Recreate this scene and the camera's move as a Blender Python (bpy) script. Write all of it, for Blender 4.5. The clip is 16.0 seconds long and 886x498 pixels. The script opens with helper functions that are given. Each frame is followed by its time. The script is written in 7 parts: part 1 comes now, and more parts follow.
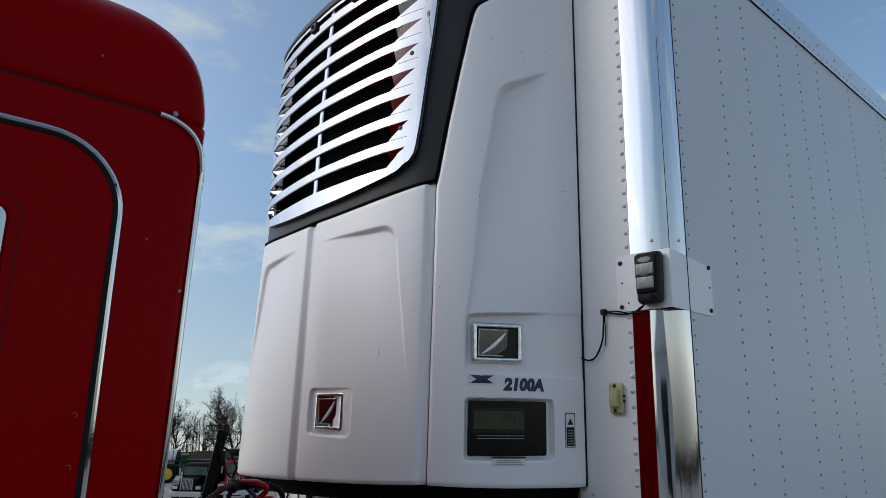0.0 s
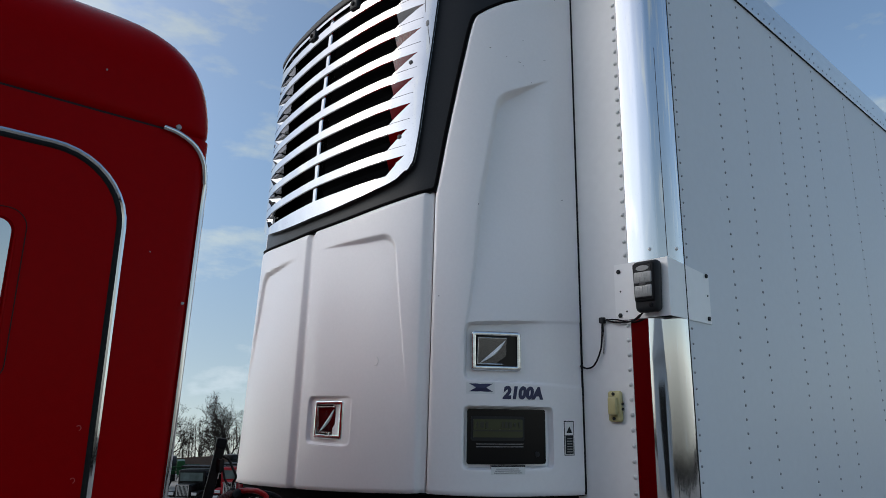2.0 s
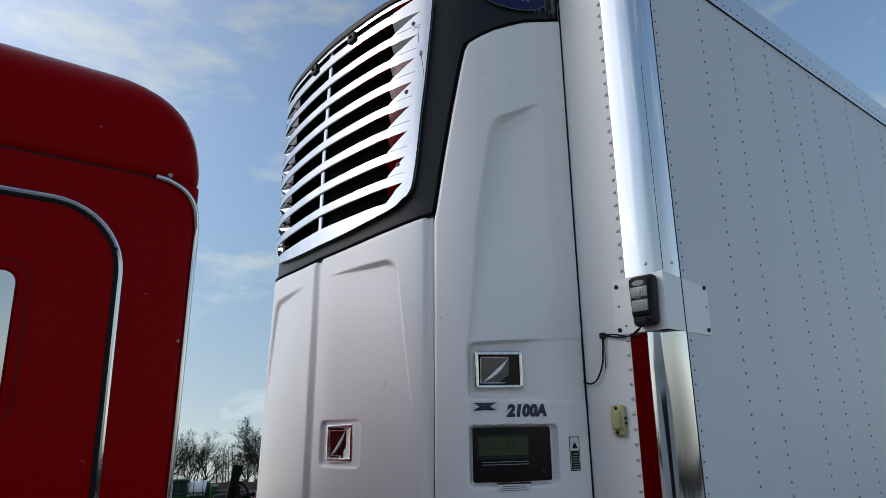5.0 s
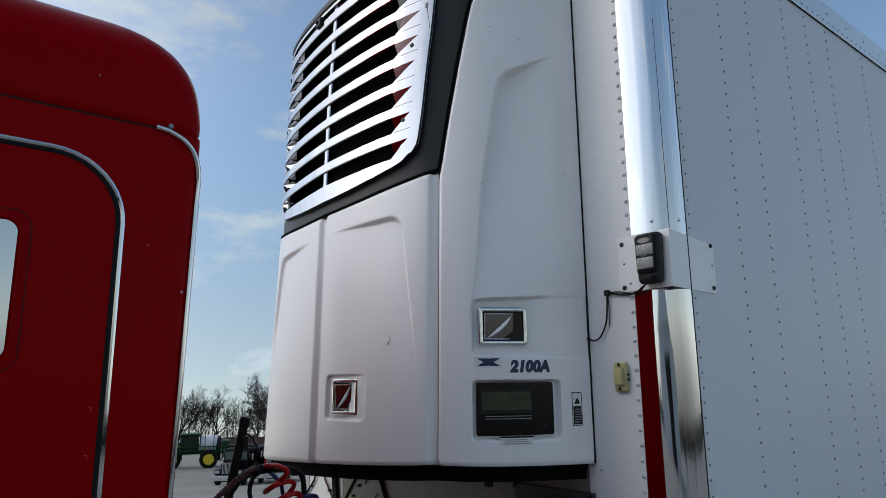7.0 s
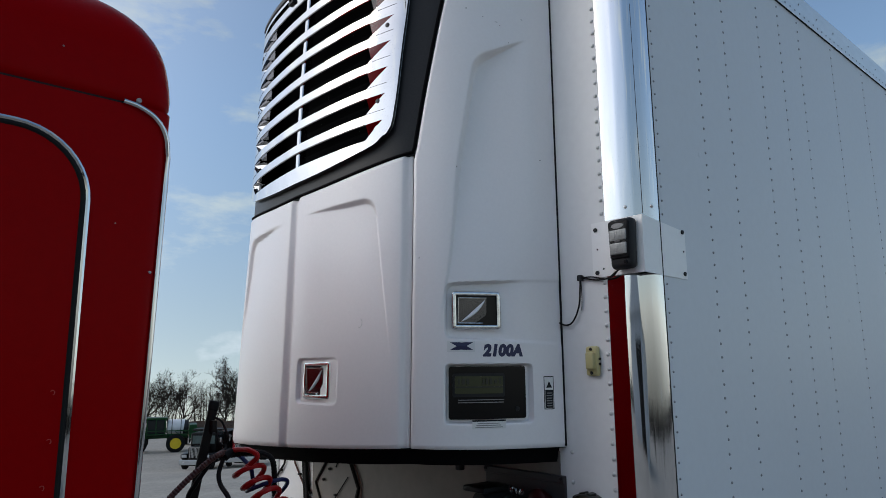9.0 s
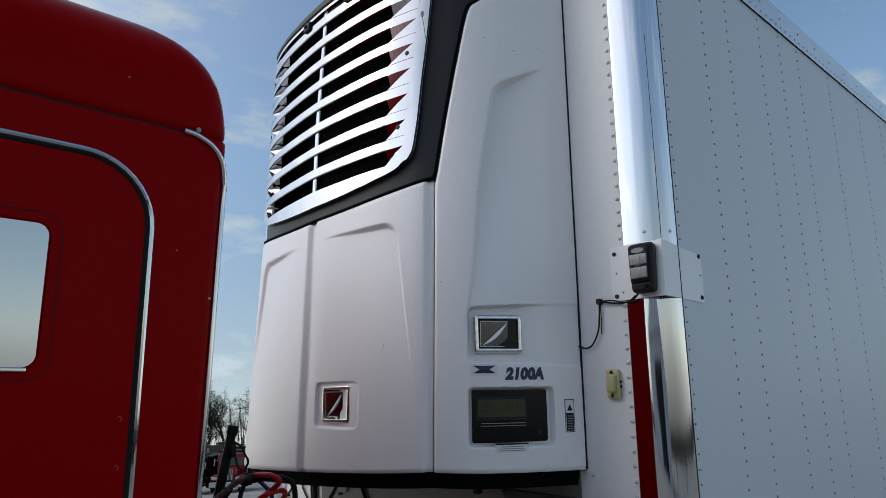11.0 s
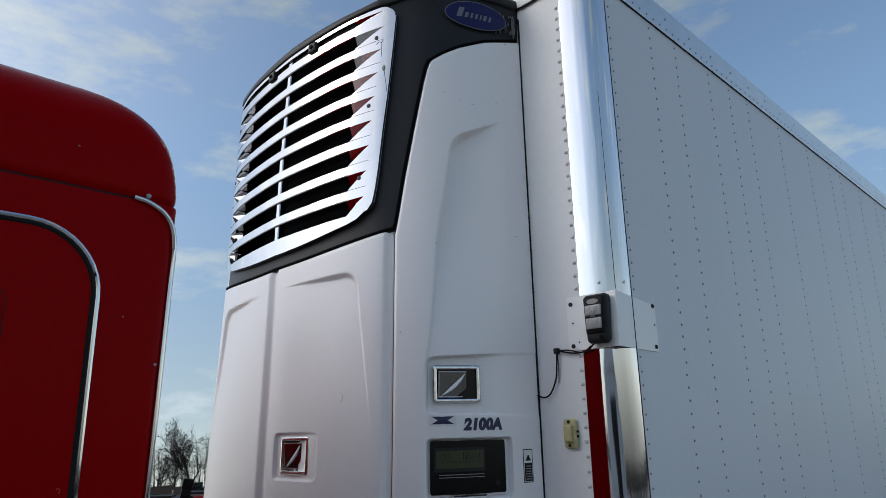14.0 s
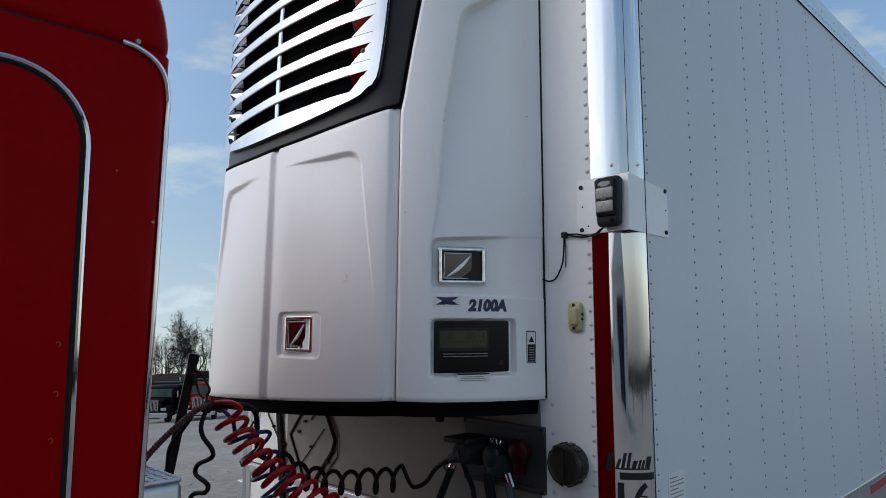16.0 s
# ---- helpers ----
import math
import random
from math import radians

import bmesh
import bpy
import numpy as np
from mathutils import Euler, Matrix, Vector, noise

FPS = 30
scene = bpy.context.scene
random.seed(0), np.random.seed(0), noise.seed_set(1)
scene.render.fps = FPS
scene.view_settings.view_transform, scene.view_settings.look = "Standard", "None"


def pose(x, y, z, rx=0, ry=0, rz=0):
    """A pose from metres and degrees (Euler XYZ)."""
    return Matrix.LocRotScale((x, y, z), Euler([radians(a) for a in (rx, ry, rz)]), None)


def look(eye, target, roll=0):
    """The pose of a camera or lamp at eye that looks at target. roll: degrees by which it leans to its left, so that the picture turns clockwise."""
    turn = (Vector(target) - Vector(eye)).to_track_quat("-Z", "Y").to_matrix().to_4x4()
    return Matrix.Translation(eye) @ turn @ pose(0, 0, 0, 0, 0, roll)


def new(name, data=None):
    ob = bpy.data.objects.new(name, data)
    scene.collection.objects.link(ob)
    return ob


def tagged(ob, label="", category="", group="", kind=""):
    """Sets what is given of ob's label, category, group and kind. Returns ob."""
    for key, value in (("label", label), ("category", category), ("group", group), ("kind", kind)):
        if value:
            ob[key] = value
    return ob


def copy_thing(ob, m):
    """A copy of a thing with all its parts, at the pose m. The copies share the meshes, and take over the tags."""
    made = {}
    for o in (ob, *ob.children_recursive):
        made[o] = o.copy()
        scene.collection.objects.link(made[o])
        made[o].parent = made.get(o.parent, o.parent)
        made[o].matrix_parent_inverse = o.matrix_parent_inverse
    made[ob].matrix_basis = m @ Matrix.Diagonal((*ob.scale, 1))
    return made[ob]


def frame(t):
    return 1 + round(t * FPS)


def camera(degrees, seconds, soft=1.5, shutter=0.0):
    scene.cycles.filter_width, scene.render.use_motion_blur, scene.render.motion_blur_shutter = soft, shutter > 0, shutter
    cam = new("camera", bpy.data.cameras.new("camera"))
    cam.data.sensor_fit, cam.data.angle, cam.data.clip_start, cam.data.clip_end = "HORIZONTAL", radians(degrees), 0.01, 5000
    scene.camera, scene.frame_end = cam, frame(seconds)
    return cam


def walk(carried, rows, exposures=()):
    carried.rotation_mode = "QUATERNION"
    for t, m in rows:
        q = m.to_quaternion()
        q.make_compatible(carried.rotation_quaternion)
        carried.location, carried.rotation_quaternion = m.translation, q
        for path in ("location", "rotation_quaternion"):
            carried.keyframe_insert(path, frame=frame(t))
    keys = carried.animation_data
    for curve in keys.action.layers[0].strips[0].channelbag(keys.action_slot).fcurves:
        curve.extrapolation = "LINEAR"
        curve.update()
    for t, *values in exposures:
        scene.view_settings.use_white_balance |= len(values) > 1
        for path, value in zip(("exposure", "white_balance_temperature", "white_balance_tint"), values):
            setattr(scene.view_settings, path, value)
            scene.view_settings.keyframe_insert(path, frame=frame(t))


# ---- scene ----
cam = camera(66.9, 16.0, soft=0.7)
PATH = [
    (0, (-2.027, -2.451, 2.156), (-0.743, -0.986, 2.608), 1.0),
    (0.5, (-2.029, -2.453, 2.151), (-0.74, -0.978, 2.557), 0.8),
    (1, (-2.034, -2.452, 2.154), (-0.742, -0.979, 2.556), 0.7),
    (1.5, (-2.039, -2.451, 2.16), (-0.755, -0.98, 2.592), 0.7),
    (2, (-2.042, -2.454, 2.167), (-0.753, -0.998, 2.633), 0.9),
    (2.5, (-2.058, -2.47, 2.174), (-0.85, -0.966, 2.701), 0.2),
    (3, (-2.056, -2.461, 2.185), (-0.832, -0.996, 2.78), 0.1),
    (3.5, (-2.06, -2.477, 2.184), (-0.817, -1.022, 2.769), 0.3),
    (6, (-1.997, -2.591, 2.172), (-0.783, -1.065, 2.614), -1.3),
    (6.5, (-2.002, -2.563, 2.168), (-0.781, -1.033, 2.577), -0.6),
    (7, (-2.006, -2.56, 2.166), (-0.779, -1.032, 2.563), -0.6),
    (7.5, (-2.002, -2.552, 2.165), (-0.767, -1.025, 2.547), -0.5),
    (8, (-1.989, -2.555, 2.159), (-0.739, -1.038, 2.527), -0.4),
    (10.5, (-2.08, -2.492, 2.173), (-0.735, -1.055, 2.526), -0.7),
    (11, (-2.121, -2.477, 2.169), (-0.8, -1.034, 2.584), -0.7),
    (11.5, (-2.152, -2.471, 2.187), (-0.819, -1.049, 2.632), -1.5),
    (12, (-2.147, -2.485, 2.202), (-0.78, -1.103, 2.67), -1.6),
    (12.5, (-2.126, -2.511, 2.222), (-0.735, -1.176, 2.755), -1.3),
    (13, (-2.113, -2.526, 2.229), (-0.728, -1.196, 2.785), -1.6),
    (13.5, (-2.117, -2.541, 2.228), (-0.75, -1.195, 2.792), -1.5),
    (14, (-2.112, -2.546, 2.22), (-0.749, -1.176, 2.733), -1.2),
    (14.5, (-2.088, -2.543, 2.202), (-0.716, -1.152, 2.631), -1.2),
    (15, (-2.068, -2.527, 2.185), (-0.7, -1.11, 2.534), -0.5),
    (15.5, (-2.07, -2.491, 2.172), (-0.692, -1.066, 2.436), -0.1),
    (16, (-2.07, -2.47, 2.162), (-0.671, -1.058, 2.384), -0.1),
]
walk(cam, [(t, look(eye, target, roll)) for t, eye, target, roll in PATH], [(0.0, 0.25, 6850, 10), (15.0, 0.24, 6850, 10), (16.0, 0.34, 6850, 10)])

# ---------------------------------------------------------------- light
SUN_AZ, SUN_EL = radians(-50.0), radians(31.0)   # the veiled sun stands behind the trailer's far side
world = bpy.data.worlds.new("sky")
scene.world = world
world.use_nodes = True
wn, wl = world.node_tree.nodes, world.node_tree.links
sky = wn.new("ShaderNodeTexSky")
sky.sky_type, sky.sun_disc = "NISHITA", False
sky.sun_elevation, sky.sun_rotation = SUN_EL, SUN_AZ
sky.air_density, sky.dust_density, sky.ozone_density, sky.altitude = 1.0, 0.3, 1.1, 300
w_co = wn.new("ShaderNodeTexCoord")
# the yard slopes, so the far horizon lies a little below the trailer's own level
w_tilt = wn.new("ShaderNodeVectorRotate")
w_tilt.rotation_type = "AXIS_ANGLE"
w_tilt.inputs["Axis"].default_value = (0.93, -0.36, 0.0)
w_tilt.inputs["Angle"].default_value = radians(4.6)
w_map = wn.new("ShaderNodeMapping")
w_map.inputs["Scale"].default_value = (1.0, 1.0, 2.6)
w_noise = wn.new("ShaderNodeTexNoise")
w_noise.inputs["Scale"].default_value, w_noise.inputs["Detail"].default_value, w_noise.inputs["Roughness"].default_value = 5.2, 9.0, 0.58
w_ramp = wn.new("ShaderNodeValToRGB")
w_ramp.color_ramp.elements[0].position, w_ramp.color_ramp.elements[1].position = 0.525, 0.67
w_bw = wn.new("ShaderNodeRGBToBW")
w_gain = wn.new("ShaderNodeMath")
w_gain.operation, w_gain.inputs[1].default_value = "MULTIPLY", 1.55
w_amount = wn.new("ShaderNodeMath")
w_amount.operation, w_amount.inputs[1].default_value = "MULTIPLY", 0.80
# a pale veil of haze that thickens towards the horizon
w_sep = wn.new("ShaderNodeSeparateXYZ")
w_veil = wn.new("ShaderNodeMapRange")
w_veil.interpolation_type = "SMOOTHSTEP"
w_veil.inputs["From Min"].default_value, w_veil.inputs["From Max"].default_value = -0.05, 0.45
w_veil.inputs["To Min"].default_value, w_veil.inputs["To Max"].default_value = 0.46, 0.03
w_most = wn.new("ShaderNodeMath")
w_most.operation = "MAXIMUM"
w_low = wn.new("ShaderNodeValToRGB")
w_low.color_ramp.interpolation = "EASE"
w_low.color_ramp.elements[0].position, w_low.color_ramp.elements[0].color = 0.0, (0.46, 0.485, 0.52, 1)
w_low.color_ramp.elements[1].position, w_low.color_ramp.elements[1].color = 0.48, (0.925, 1.0, 1.02, 1)
w_dim = wn.new("ShaderNodeMix")
w_dim.data_type, w_dim.blend_type = "RGBA", "MULTIPLY"
w_dim.inputs["Factor"].default_value = 1.0
w_tone = wn.new("ShaderNodeMix")
w_tone.data_type, w_tone.blend_type = "RGBA", "MULTIPLY"
w_tone.inputs["Factor"].default_value = 1.0
w_tone.inputs["B"].default_value = (0.87, 1.0, 1.09, 1)
w_mix = wn.new("ShaderNodeMix")
w_mix.data_type = "RGBA"
w_bg = wn["Background"]
w_bg.inputs["Strength"].default_value = 0.145
wl.new(w_co.outputs["Generated"], w_tilt.inputs["Vector"])
wl.new(w_tilt.outputs["Vector"], sky.inputs["Vector"])
wl.new(w_co.outputs["Generated"], w_map.inputs["Vector"])
wl.new(w_map.outputs["Vector"], w_noise.inputs["Vector"])
wl.new(w_noise.outputs["Fac"], w_ramp.inputs["Fac"])
wl.new(w_ramp.outputs["Color"], w_amount.inputs[0])
wl.new(w_tilt.outputs["Vector"], w_sep.inputs[0])
wl.new(w_sep.outputs["Z"], w_veil.inputs["Value"])
wl.new(w_veil.outputs["Result"], w_most.inputs[0])
wl.new(w_amount.outputs[0], w_most.inputs[1])
wl.new(w_most.outputs[0], w_mix.inputs["Factor"])
wl.new(sky.outputs["Color"], w_bw.inputs["Color"])
wl.new(w_bw.outputs["Val"], w_gain.inputs[0])
wl.new(sky.outputs["Color"], w_mix.inputs["A"])
wl.new(w_gain.outputs[0], w_tone.inputs["A"])
wl.new(w_tone.outputs["Result"], w_mix.inputs["B"])
wl.new(w_sep.outputs["Z"], w_low.inputs["Fac"])
wl.new(w_mix.outputs["Result"], w_dim.inputs["A"])
wl.new(w_low.outputs["Color"], w_dim.inputs["B"])
# thin cloud round the sun scatters its light into a wide soft glow
sun_way = Vector((math.sin(SUN_AZ) * math.cos(SUN_EL), math.cos(SUN_AZ) * math.cos(SUN_EL), math.sin(SUN_EL)))
w_near = wn.new("ShaderNodeVectorMath")
w_near.operation = "DOT_PRODUCT"
w_near.inputs[1].default_value = sun_way
w_pos = wn.new("ShaderNodeMath")
w_pos.operation, w_pos.inputs[1].default_value = "MAXIMUM", 0.0
w_fall = wn.new("ShaderNodeMath")
w_fall.operation, w_fall.inputs[1].default_value = "POWER", 4.0
w_glow = wn.new("ShaderNodeMix")
w_glow.data_type, w_glow.blend_type = "RGBA", "ADD"
w_glow.inputs["B"].default_value = (6.9, 6.35, 6.0, 1)
wl.new(w_co.outputs["Generated"], w_near.inputs[0])
wl.new(w_near.outputs["Value"], w_pos.inputs[0])
wl.new(w_pos.outputs[0], w_fall.inputs[0])
wl.new(w_fall.outputs[0], w_glow.inputs["Factor"])
wl.new(w_dim.outputs["Result"], w_glow.inputs["A"])
wl.new(w_glow.outputs["Result"], w_bg.inputs["Color"])

sun_data = bpy.data.lights.new("sun", "SUN")
sun_data.energy, sun_data.angle, sun_data.color = 0.55, radians(24.0), (1.0, 0.95, 0.89)
sun = new("sun", sun_data)
sun.matrix_world = look(sun_way * 50, (0, 0, 0))


# ---------------------------------------------------------------- materials
def material(name, colour, rough=0.5, metal=0.0, vary=0.12, grain=40.0, patch=1.5, bump=0.0, coat=0.0, spots=0.0, spot_colour=(0.05, 0.045, 0.04), rough_vary=0.1, stretch=(1, 1, 1), per_piece=0.0, gloss=0.5):
    """A painted, metal or mineral surface with a fine grain and larger patches."""
    m = bpy.data.materials.new(name)
    m.use_nodes = True
    n, l = m.node_tree.nodes, m.node_tree.links
    b = n["Principled BSDF"]
    co = n.new("ShaderNodeTexCoord")
    mp = n.new("ShaderNodeMapping")
    mp.inputs["Scale"].default_value = stretch
    l.new(co.outputs["Object"], mp.inputs["Vector"])
    fine, broad = n.new("ShaderNodeTexNoise"), n.new("ShaderNodeTexNoise")
    fine.inputs["Scale"].default_value, fine.inputs["Detail"].default_value = grain, 6
    broad.inputs["Scale"].default_value, broad.inputs["Detail"].default_value = patch, 5
    l.new(mp.outputs["Vector"], fine.inputs["Vector"])
    l.new(mp.outputs["Vector"], broad.inputs["Vector"])
    add = n.new("ShaderNodeMath")
    add.operation = "ADD"
    l.new(fine.outputs["Fac"], add.inputs[0])
    l.new(broad.outputs["Fac"], add.inputs[1])
    span = n.new("ShaderNodeMapRange")
    span.inputs["From Min"].default_value, span.inputs["From Max"].default_value = 0.6, 1.4
    span.inputs["To Min"].default_value, span.inputs["To Max"].default_value = 1 - vary, 1 + vary
    l.new(add.outputs[0], span.inputs["Value"])
    tint = n.new("ShaderNodeMix")
    tint.data_type, tint.blend_type = "RGBA", "MULTIPLY"
    tint.inputs["Factor"].default_value = 1.0
    tint.inputs["A"].default_value = (*colour, 1)
    l.new(span.outputs["Result"], tint.inputs["B"])
    out = tint.outputs["Result"]
    if per_piece:
        info, pr = n.new("ShaderNodeObjectInfo"), n.new("ShaderNodeMapRange")
        pr.inputs["To Min"].default_value, pr.inputs["To Max"].default_value = 1 - per_piece, 1 + per_piece
        l.new(info.outputs["Random"], pr.inputs["Value"])
        pm = n.new("ShaderNodeMix")
        pm.data_type, pm.blend_type = "RGBA", "MULTIPLY"
        pm.inputs["Factor"].default_value = 1.0
        l.new(out, pm.inputs["A"])
        l.new(pr.outputs["Result"], pm.inputs["B"])
        out = pm.outputs["Result"]
    if spots:
        sp = n.new("ShaderNodeTexNoise")
        sp.inputs["Scale"].default_value, sp.inputs["Detail"].default_value, sp.inputs["Roughness"].default_value = 9.0, 8, 0.7
        l.new(co.outputs["Object"], sp.inputs["Vector"])
        sr = n.new("ShaderNodeMapRange")
        sr.inputs["From Min"].default_value, sr.inputs["From Max"].default_value = 0.60, 0.78
        sr.inputs["To Max"].default_value = spots
        l.new(sp.outputs["Fac"], sr.inputs["Value"])
        sm = n.new("ShaderNodeMix")
        sm.data_type = "RGBA"
        l.new(sr.outputs["Result"], sm.inputs["Factor"])
        l.new(out, sm.inputs["A"])
        sm.inputs["B"].default_value = (*spot_colour, 1)
        out = sm.outputs["Result"]
    l.new(out, b.inputs["Base Color"])
    rr = n.new("ShaderNodeMapRange")
    rr.inputs["From Min"].default_value, rr.inputs["From Max"].default_value = 0.3, 0.7
    rr.inputs["To Min"].default_value, rr.inputs["To Max"].default_value = max(0.02, rough * (1 - rough_vary)), min(1, rough * (1 + rough_vary))
    l.new(broad.outputs["Fac"], rr.inputs["Value"])
    l.new(rr.outputs["Result"], b.inputs["Roughness"])
    b.inputs["Metallic"].default_value = metal
    b.inputs["Specular IOR Level"].default_value = gloss
    b.inputs["Coat Weight"].default_value = coat
    b.inputs["Coat Roughness"].default_value = 0.04
    if bump:
        bp = n.new("ShaderNodeBump")
        bp.inputs["Strength"].default_value, bp.inputs["Distance"].default_value = bump, 0.004
        l.new(fine.outputs["Fac"], bp.inputs["Height"])
        l.new(bp.outputs["Normal"], b.inputs["Normal"])
    return m


M_SHELL = material("shell_paint", (0.82, 0.80, 0.80), 0.34, vary=0.025, grain=90, patch=2.2, bump=0.02, coat=0.15, spots=0.05, spot_colour=(0.35, 0.32, 0.30))
M_BLACK = material("black_plastic", (0.014, 0.0148, 0.017), 0.45, gloss=0.22, vary=0.25, grain=150, patch=3, bump=0.10)
M_BLACK_GLOSS = material("black_gloss", (0.006, 0.006, 0.007), 0.15, vary=0.1, gloss=0.18)
# near-black for the seal line, and for shade painted behind slats and underneath
M_CAVITY = material("seal_and_shade_black", (0.003, 0.003, 0.0035), 0.8, gloss=0.05, vary=0.4, grain=120)
# grey spots painted in as dim reflections, so the slats aren't one even white
M_CHROME = material("chrome", (0.53, 0.53, 0.535), 0.07, 1.0, vary=0.10, grain=9, patch=4, bump=0.004, rough_vary=0.5, spots=0.4, spot_colour=(0.42, 0.42, 0.42))
M_POLISHED = material("polished_steel", (0.61, 0.62, 0.64), 0.045, 1.0, vary=0.06, grain=22, patch=3, bump=0.0012, stretch=(1, 1, 0.06), rough_vary=0.6)
# trailer white lightened in its colour for the brighter light on the front
M_FRONT = material("white_lit_front", (0.71, 0.71, 0.71), 0.4, gloss=0.25, vary=0.04, grain=30, patch=1.1, bump=0.03, spots=0.08, spot_colour=(0.45, 0.42, 0.38))
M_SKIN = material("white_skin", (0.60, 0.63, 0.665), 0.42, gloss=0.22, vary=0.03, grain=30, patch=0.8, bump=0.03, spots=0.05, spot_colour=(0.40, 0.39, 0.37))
M_PLATE = material("white_plate", (0.78, 0.78, 0.78), 0.35, vary=0.03, grain=30, patch=2, bump=0.02)
# scuffed, with the shade under the unit put into its dark grey
M_LOWER = material("scuffed_shaded_lower_wall", (0.175, 0.155, 0.138), 0.5, 0.1, vary=0.16, grain=14, patch=2.5, bump=0.05, spots=0.3, spot_colour=(0.18, 0.15, 0.12))
M_ALU = material("mill_aluminium", (0.52, 0.53, 0.54), 0.32, 0.9, vary=0.10, grain=35, patch=2, bump=0.08, stretch=(0.3, 1, 1))
M_RIVET = material("rivet_metal", (0.56, 0.56, 0.56), 0.34, 0.3, vary=0.1)
M_RIVET_SIDE = material("painted_rivet", (0.27, 0.275, 0.29), 0.4, 0.3, vary=0.2)
M_RED = material("red_paint", (0.255, 0.0003, 0.0018), 0.24, vary=0.06, grain=60, patch=1.2, bump=0.01, coat=0.0, gloss=0.03, spots=0.0, spot_colour=(0.30, 0.05, 0.04))
M_RUBBER = material("black_rubber", (0.007, 0.007, 0.008), 0.6, gloss=0.16, vary=0.2, grain=60, bump=0.1)
M_STEEL_DARK = material("dark_steel", (0.014, 0.012, 0.011), 0.6, gloss=0.15, vary=0.35, grain=30, bump=0.2, spots=0.3, spot_colour=(0.07, 0.035, 0.02))
M_HOSE_RED = material("red_hose", (0.36, 0.005, 0.007), 0.38, gloss=0.3, vary=0.12, grain=30)
M_HOSE_BLUE = material("blue_hose", (0.012, 0.020, 0.10), 0.38, vary=0.12, grain=30)
M_CREAM = material("aged_cream_plastic", (0.44, 0.39, 0.19), 0.4, vary=0.12, grain=50, spots=0.2, spot_colour=(0.2, 0.15, 0.06))
M_LENS = material("clear_lens", (0.25, 0.255, 0.25), 0.22, vary=0.15, grain=120, bump=0.2)
M_WHITE = material("white_sticker", (0.72, 0.72, 0.71), 0.45, vary=0.03)
M_NAVY = material("navy_decal", (0.012, 0.014, 0.065), 0.4, vary=0.05)
M_BADGE = material("blue_badge", (0.010, 0.012, 0.075), 0.3, gloss=0.2, vary=0.06)
M_CHIP = material("worn_spot", (0.26, 0.25, 0.25), 0.6, vary=0.2)
M_BADGE_SILVER = material("dull_silver", (0.13, 0.13, 0.15), 0.4, vary=0.1)
M_LCD = material("lcd_glass", (0.055, 0.058, 0.028), 0.3, gloss=0.2, vary=0.06)
M_LCD_DARK = material("lcd_digits", (0.014, 0.016, 0.010), 0.3, vary=0.05)
M_GREY_TEXT = material("grey_print", (0.22, 0.22, 0.22), 0.5, vary=0.05)
M_DOC = material("dark_green_plastic", (0.016, 0.017, 0.012), 0.25, gloss=0.4, vary=0.25, grain=25)
# dark grey of joints and screws; on the panel it holds the shade
M_PANEL = material("joint_and_panel_shade_grey", (0.040, 0.039, 0.043), 0.5, 0.2, vary=0.15, grain=25, spots=0.2)
M_GLASS_SKY = material("dark_window_glass", (0.012, 0.016, 0.017), 0.05, gloss=0.3, vary=0.05)
M_MIRROR_GLASS = material("tinted_mirror_glass", (0.42, 0.455, 0.49), 0.03, 1.0, vary=0.02)
M_DIAMOND = material("diamond_plate", (0.50, 0.51, 0.53), 0.35, 0.8, vary=0.12, grain=30, bump=0.1)
M_TYRE = material("tyre_rubber", (0.011, 0.011, 0.011), 0.85, gloss=0.1, vary=0.3, grain=20, bump=0.2)
M_GRAVEL = material("gravel_lot", (0.275, 0.255, 0.222), 0.95, vary=0.38, grain=6.0, patch=0.22, bump=0.7, spots=0.35, spot_colour=(0.17, 0.16, 0.145))
M_AMBER = material("amber_tape", (0.42, 0.24, 0.05), 0.4, vary=0.15)
M_NICK = material("nicked_paint", (0.38, 0.035, 0.03), 0.5, vary=0.2)
M_STONE = material("pale_stones", (0.30, 0.285, 0.26), 0.9, vary=0.4, grain=1.3, patch=0.7)
M_BARK = material("bare_branches", (0.020, 0.017, 0.015), 0.95, gloss=0.1, vary=0.3, grain=3, patch=0.5)
M_BLACK_PAINT = material("black_truck_paint", (0.005, 0.005, 0.005), 0.35, gloss=0.12, vary=0.2)
M_RED_TRUCK = material("red_truck_paint", (0.22, 0.008, 0.012), 0.35, gloss=0.2, vary=0.12)
M_GREEN = material("green_machine_paint", (0.008, 0.046, 0.015), 0.45, gloss=0.15, vary=0.2)
M_YELLOW = material("yellow_rim_paint", (0.62, 0.44, 0.012), 0.45, vary=0.1)
M_TANK = material("white_tank", (0.66, 0.67, 0.68), 0.35, vary=0.06)
M_BLUE_TRUCK = material("dark_blue_paint", (0.020, 0.026, 0.075), 0.4, vary=0.2)
M_RUST = material("rusty_boards", (0.085, 0.050, 0.035), 0.8, vary=0.3, grain=8)
M_TAPE_RED = material("red_reflective_tape", (0.42, 0.018, 0.02), 0.3, vary=0.08)
M_LAMP_GLASS = material("pale_bright_metal", (0.48, 0.49, 0.49), 0.25, 0.4, vary=0.05)
# coupling red, darkened in its colour for the shade below the unit
M_COUPLING = material("shaded_red_paint", (0.028, 0.002, 0.003), 0.4, gloss=0.15, vary=0.2)
# uneven tone stands in for the dark reflections in the latch frame
M_LATCH = material("patchy_reflection_chrome", (0.64, 0.65, 0.66), 0.17, 1.0, vary=0.25, grain=60, patch=20, bump=0.05)
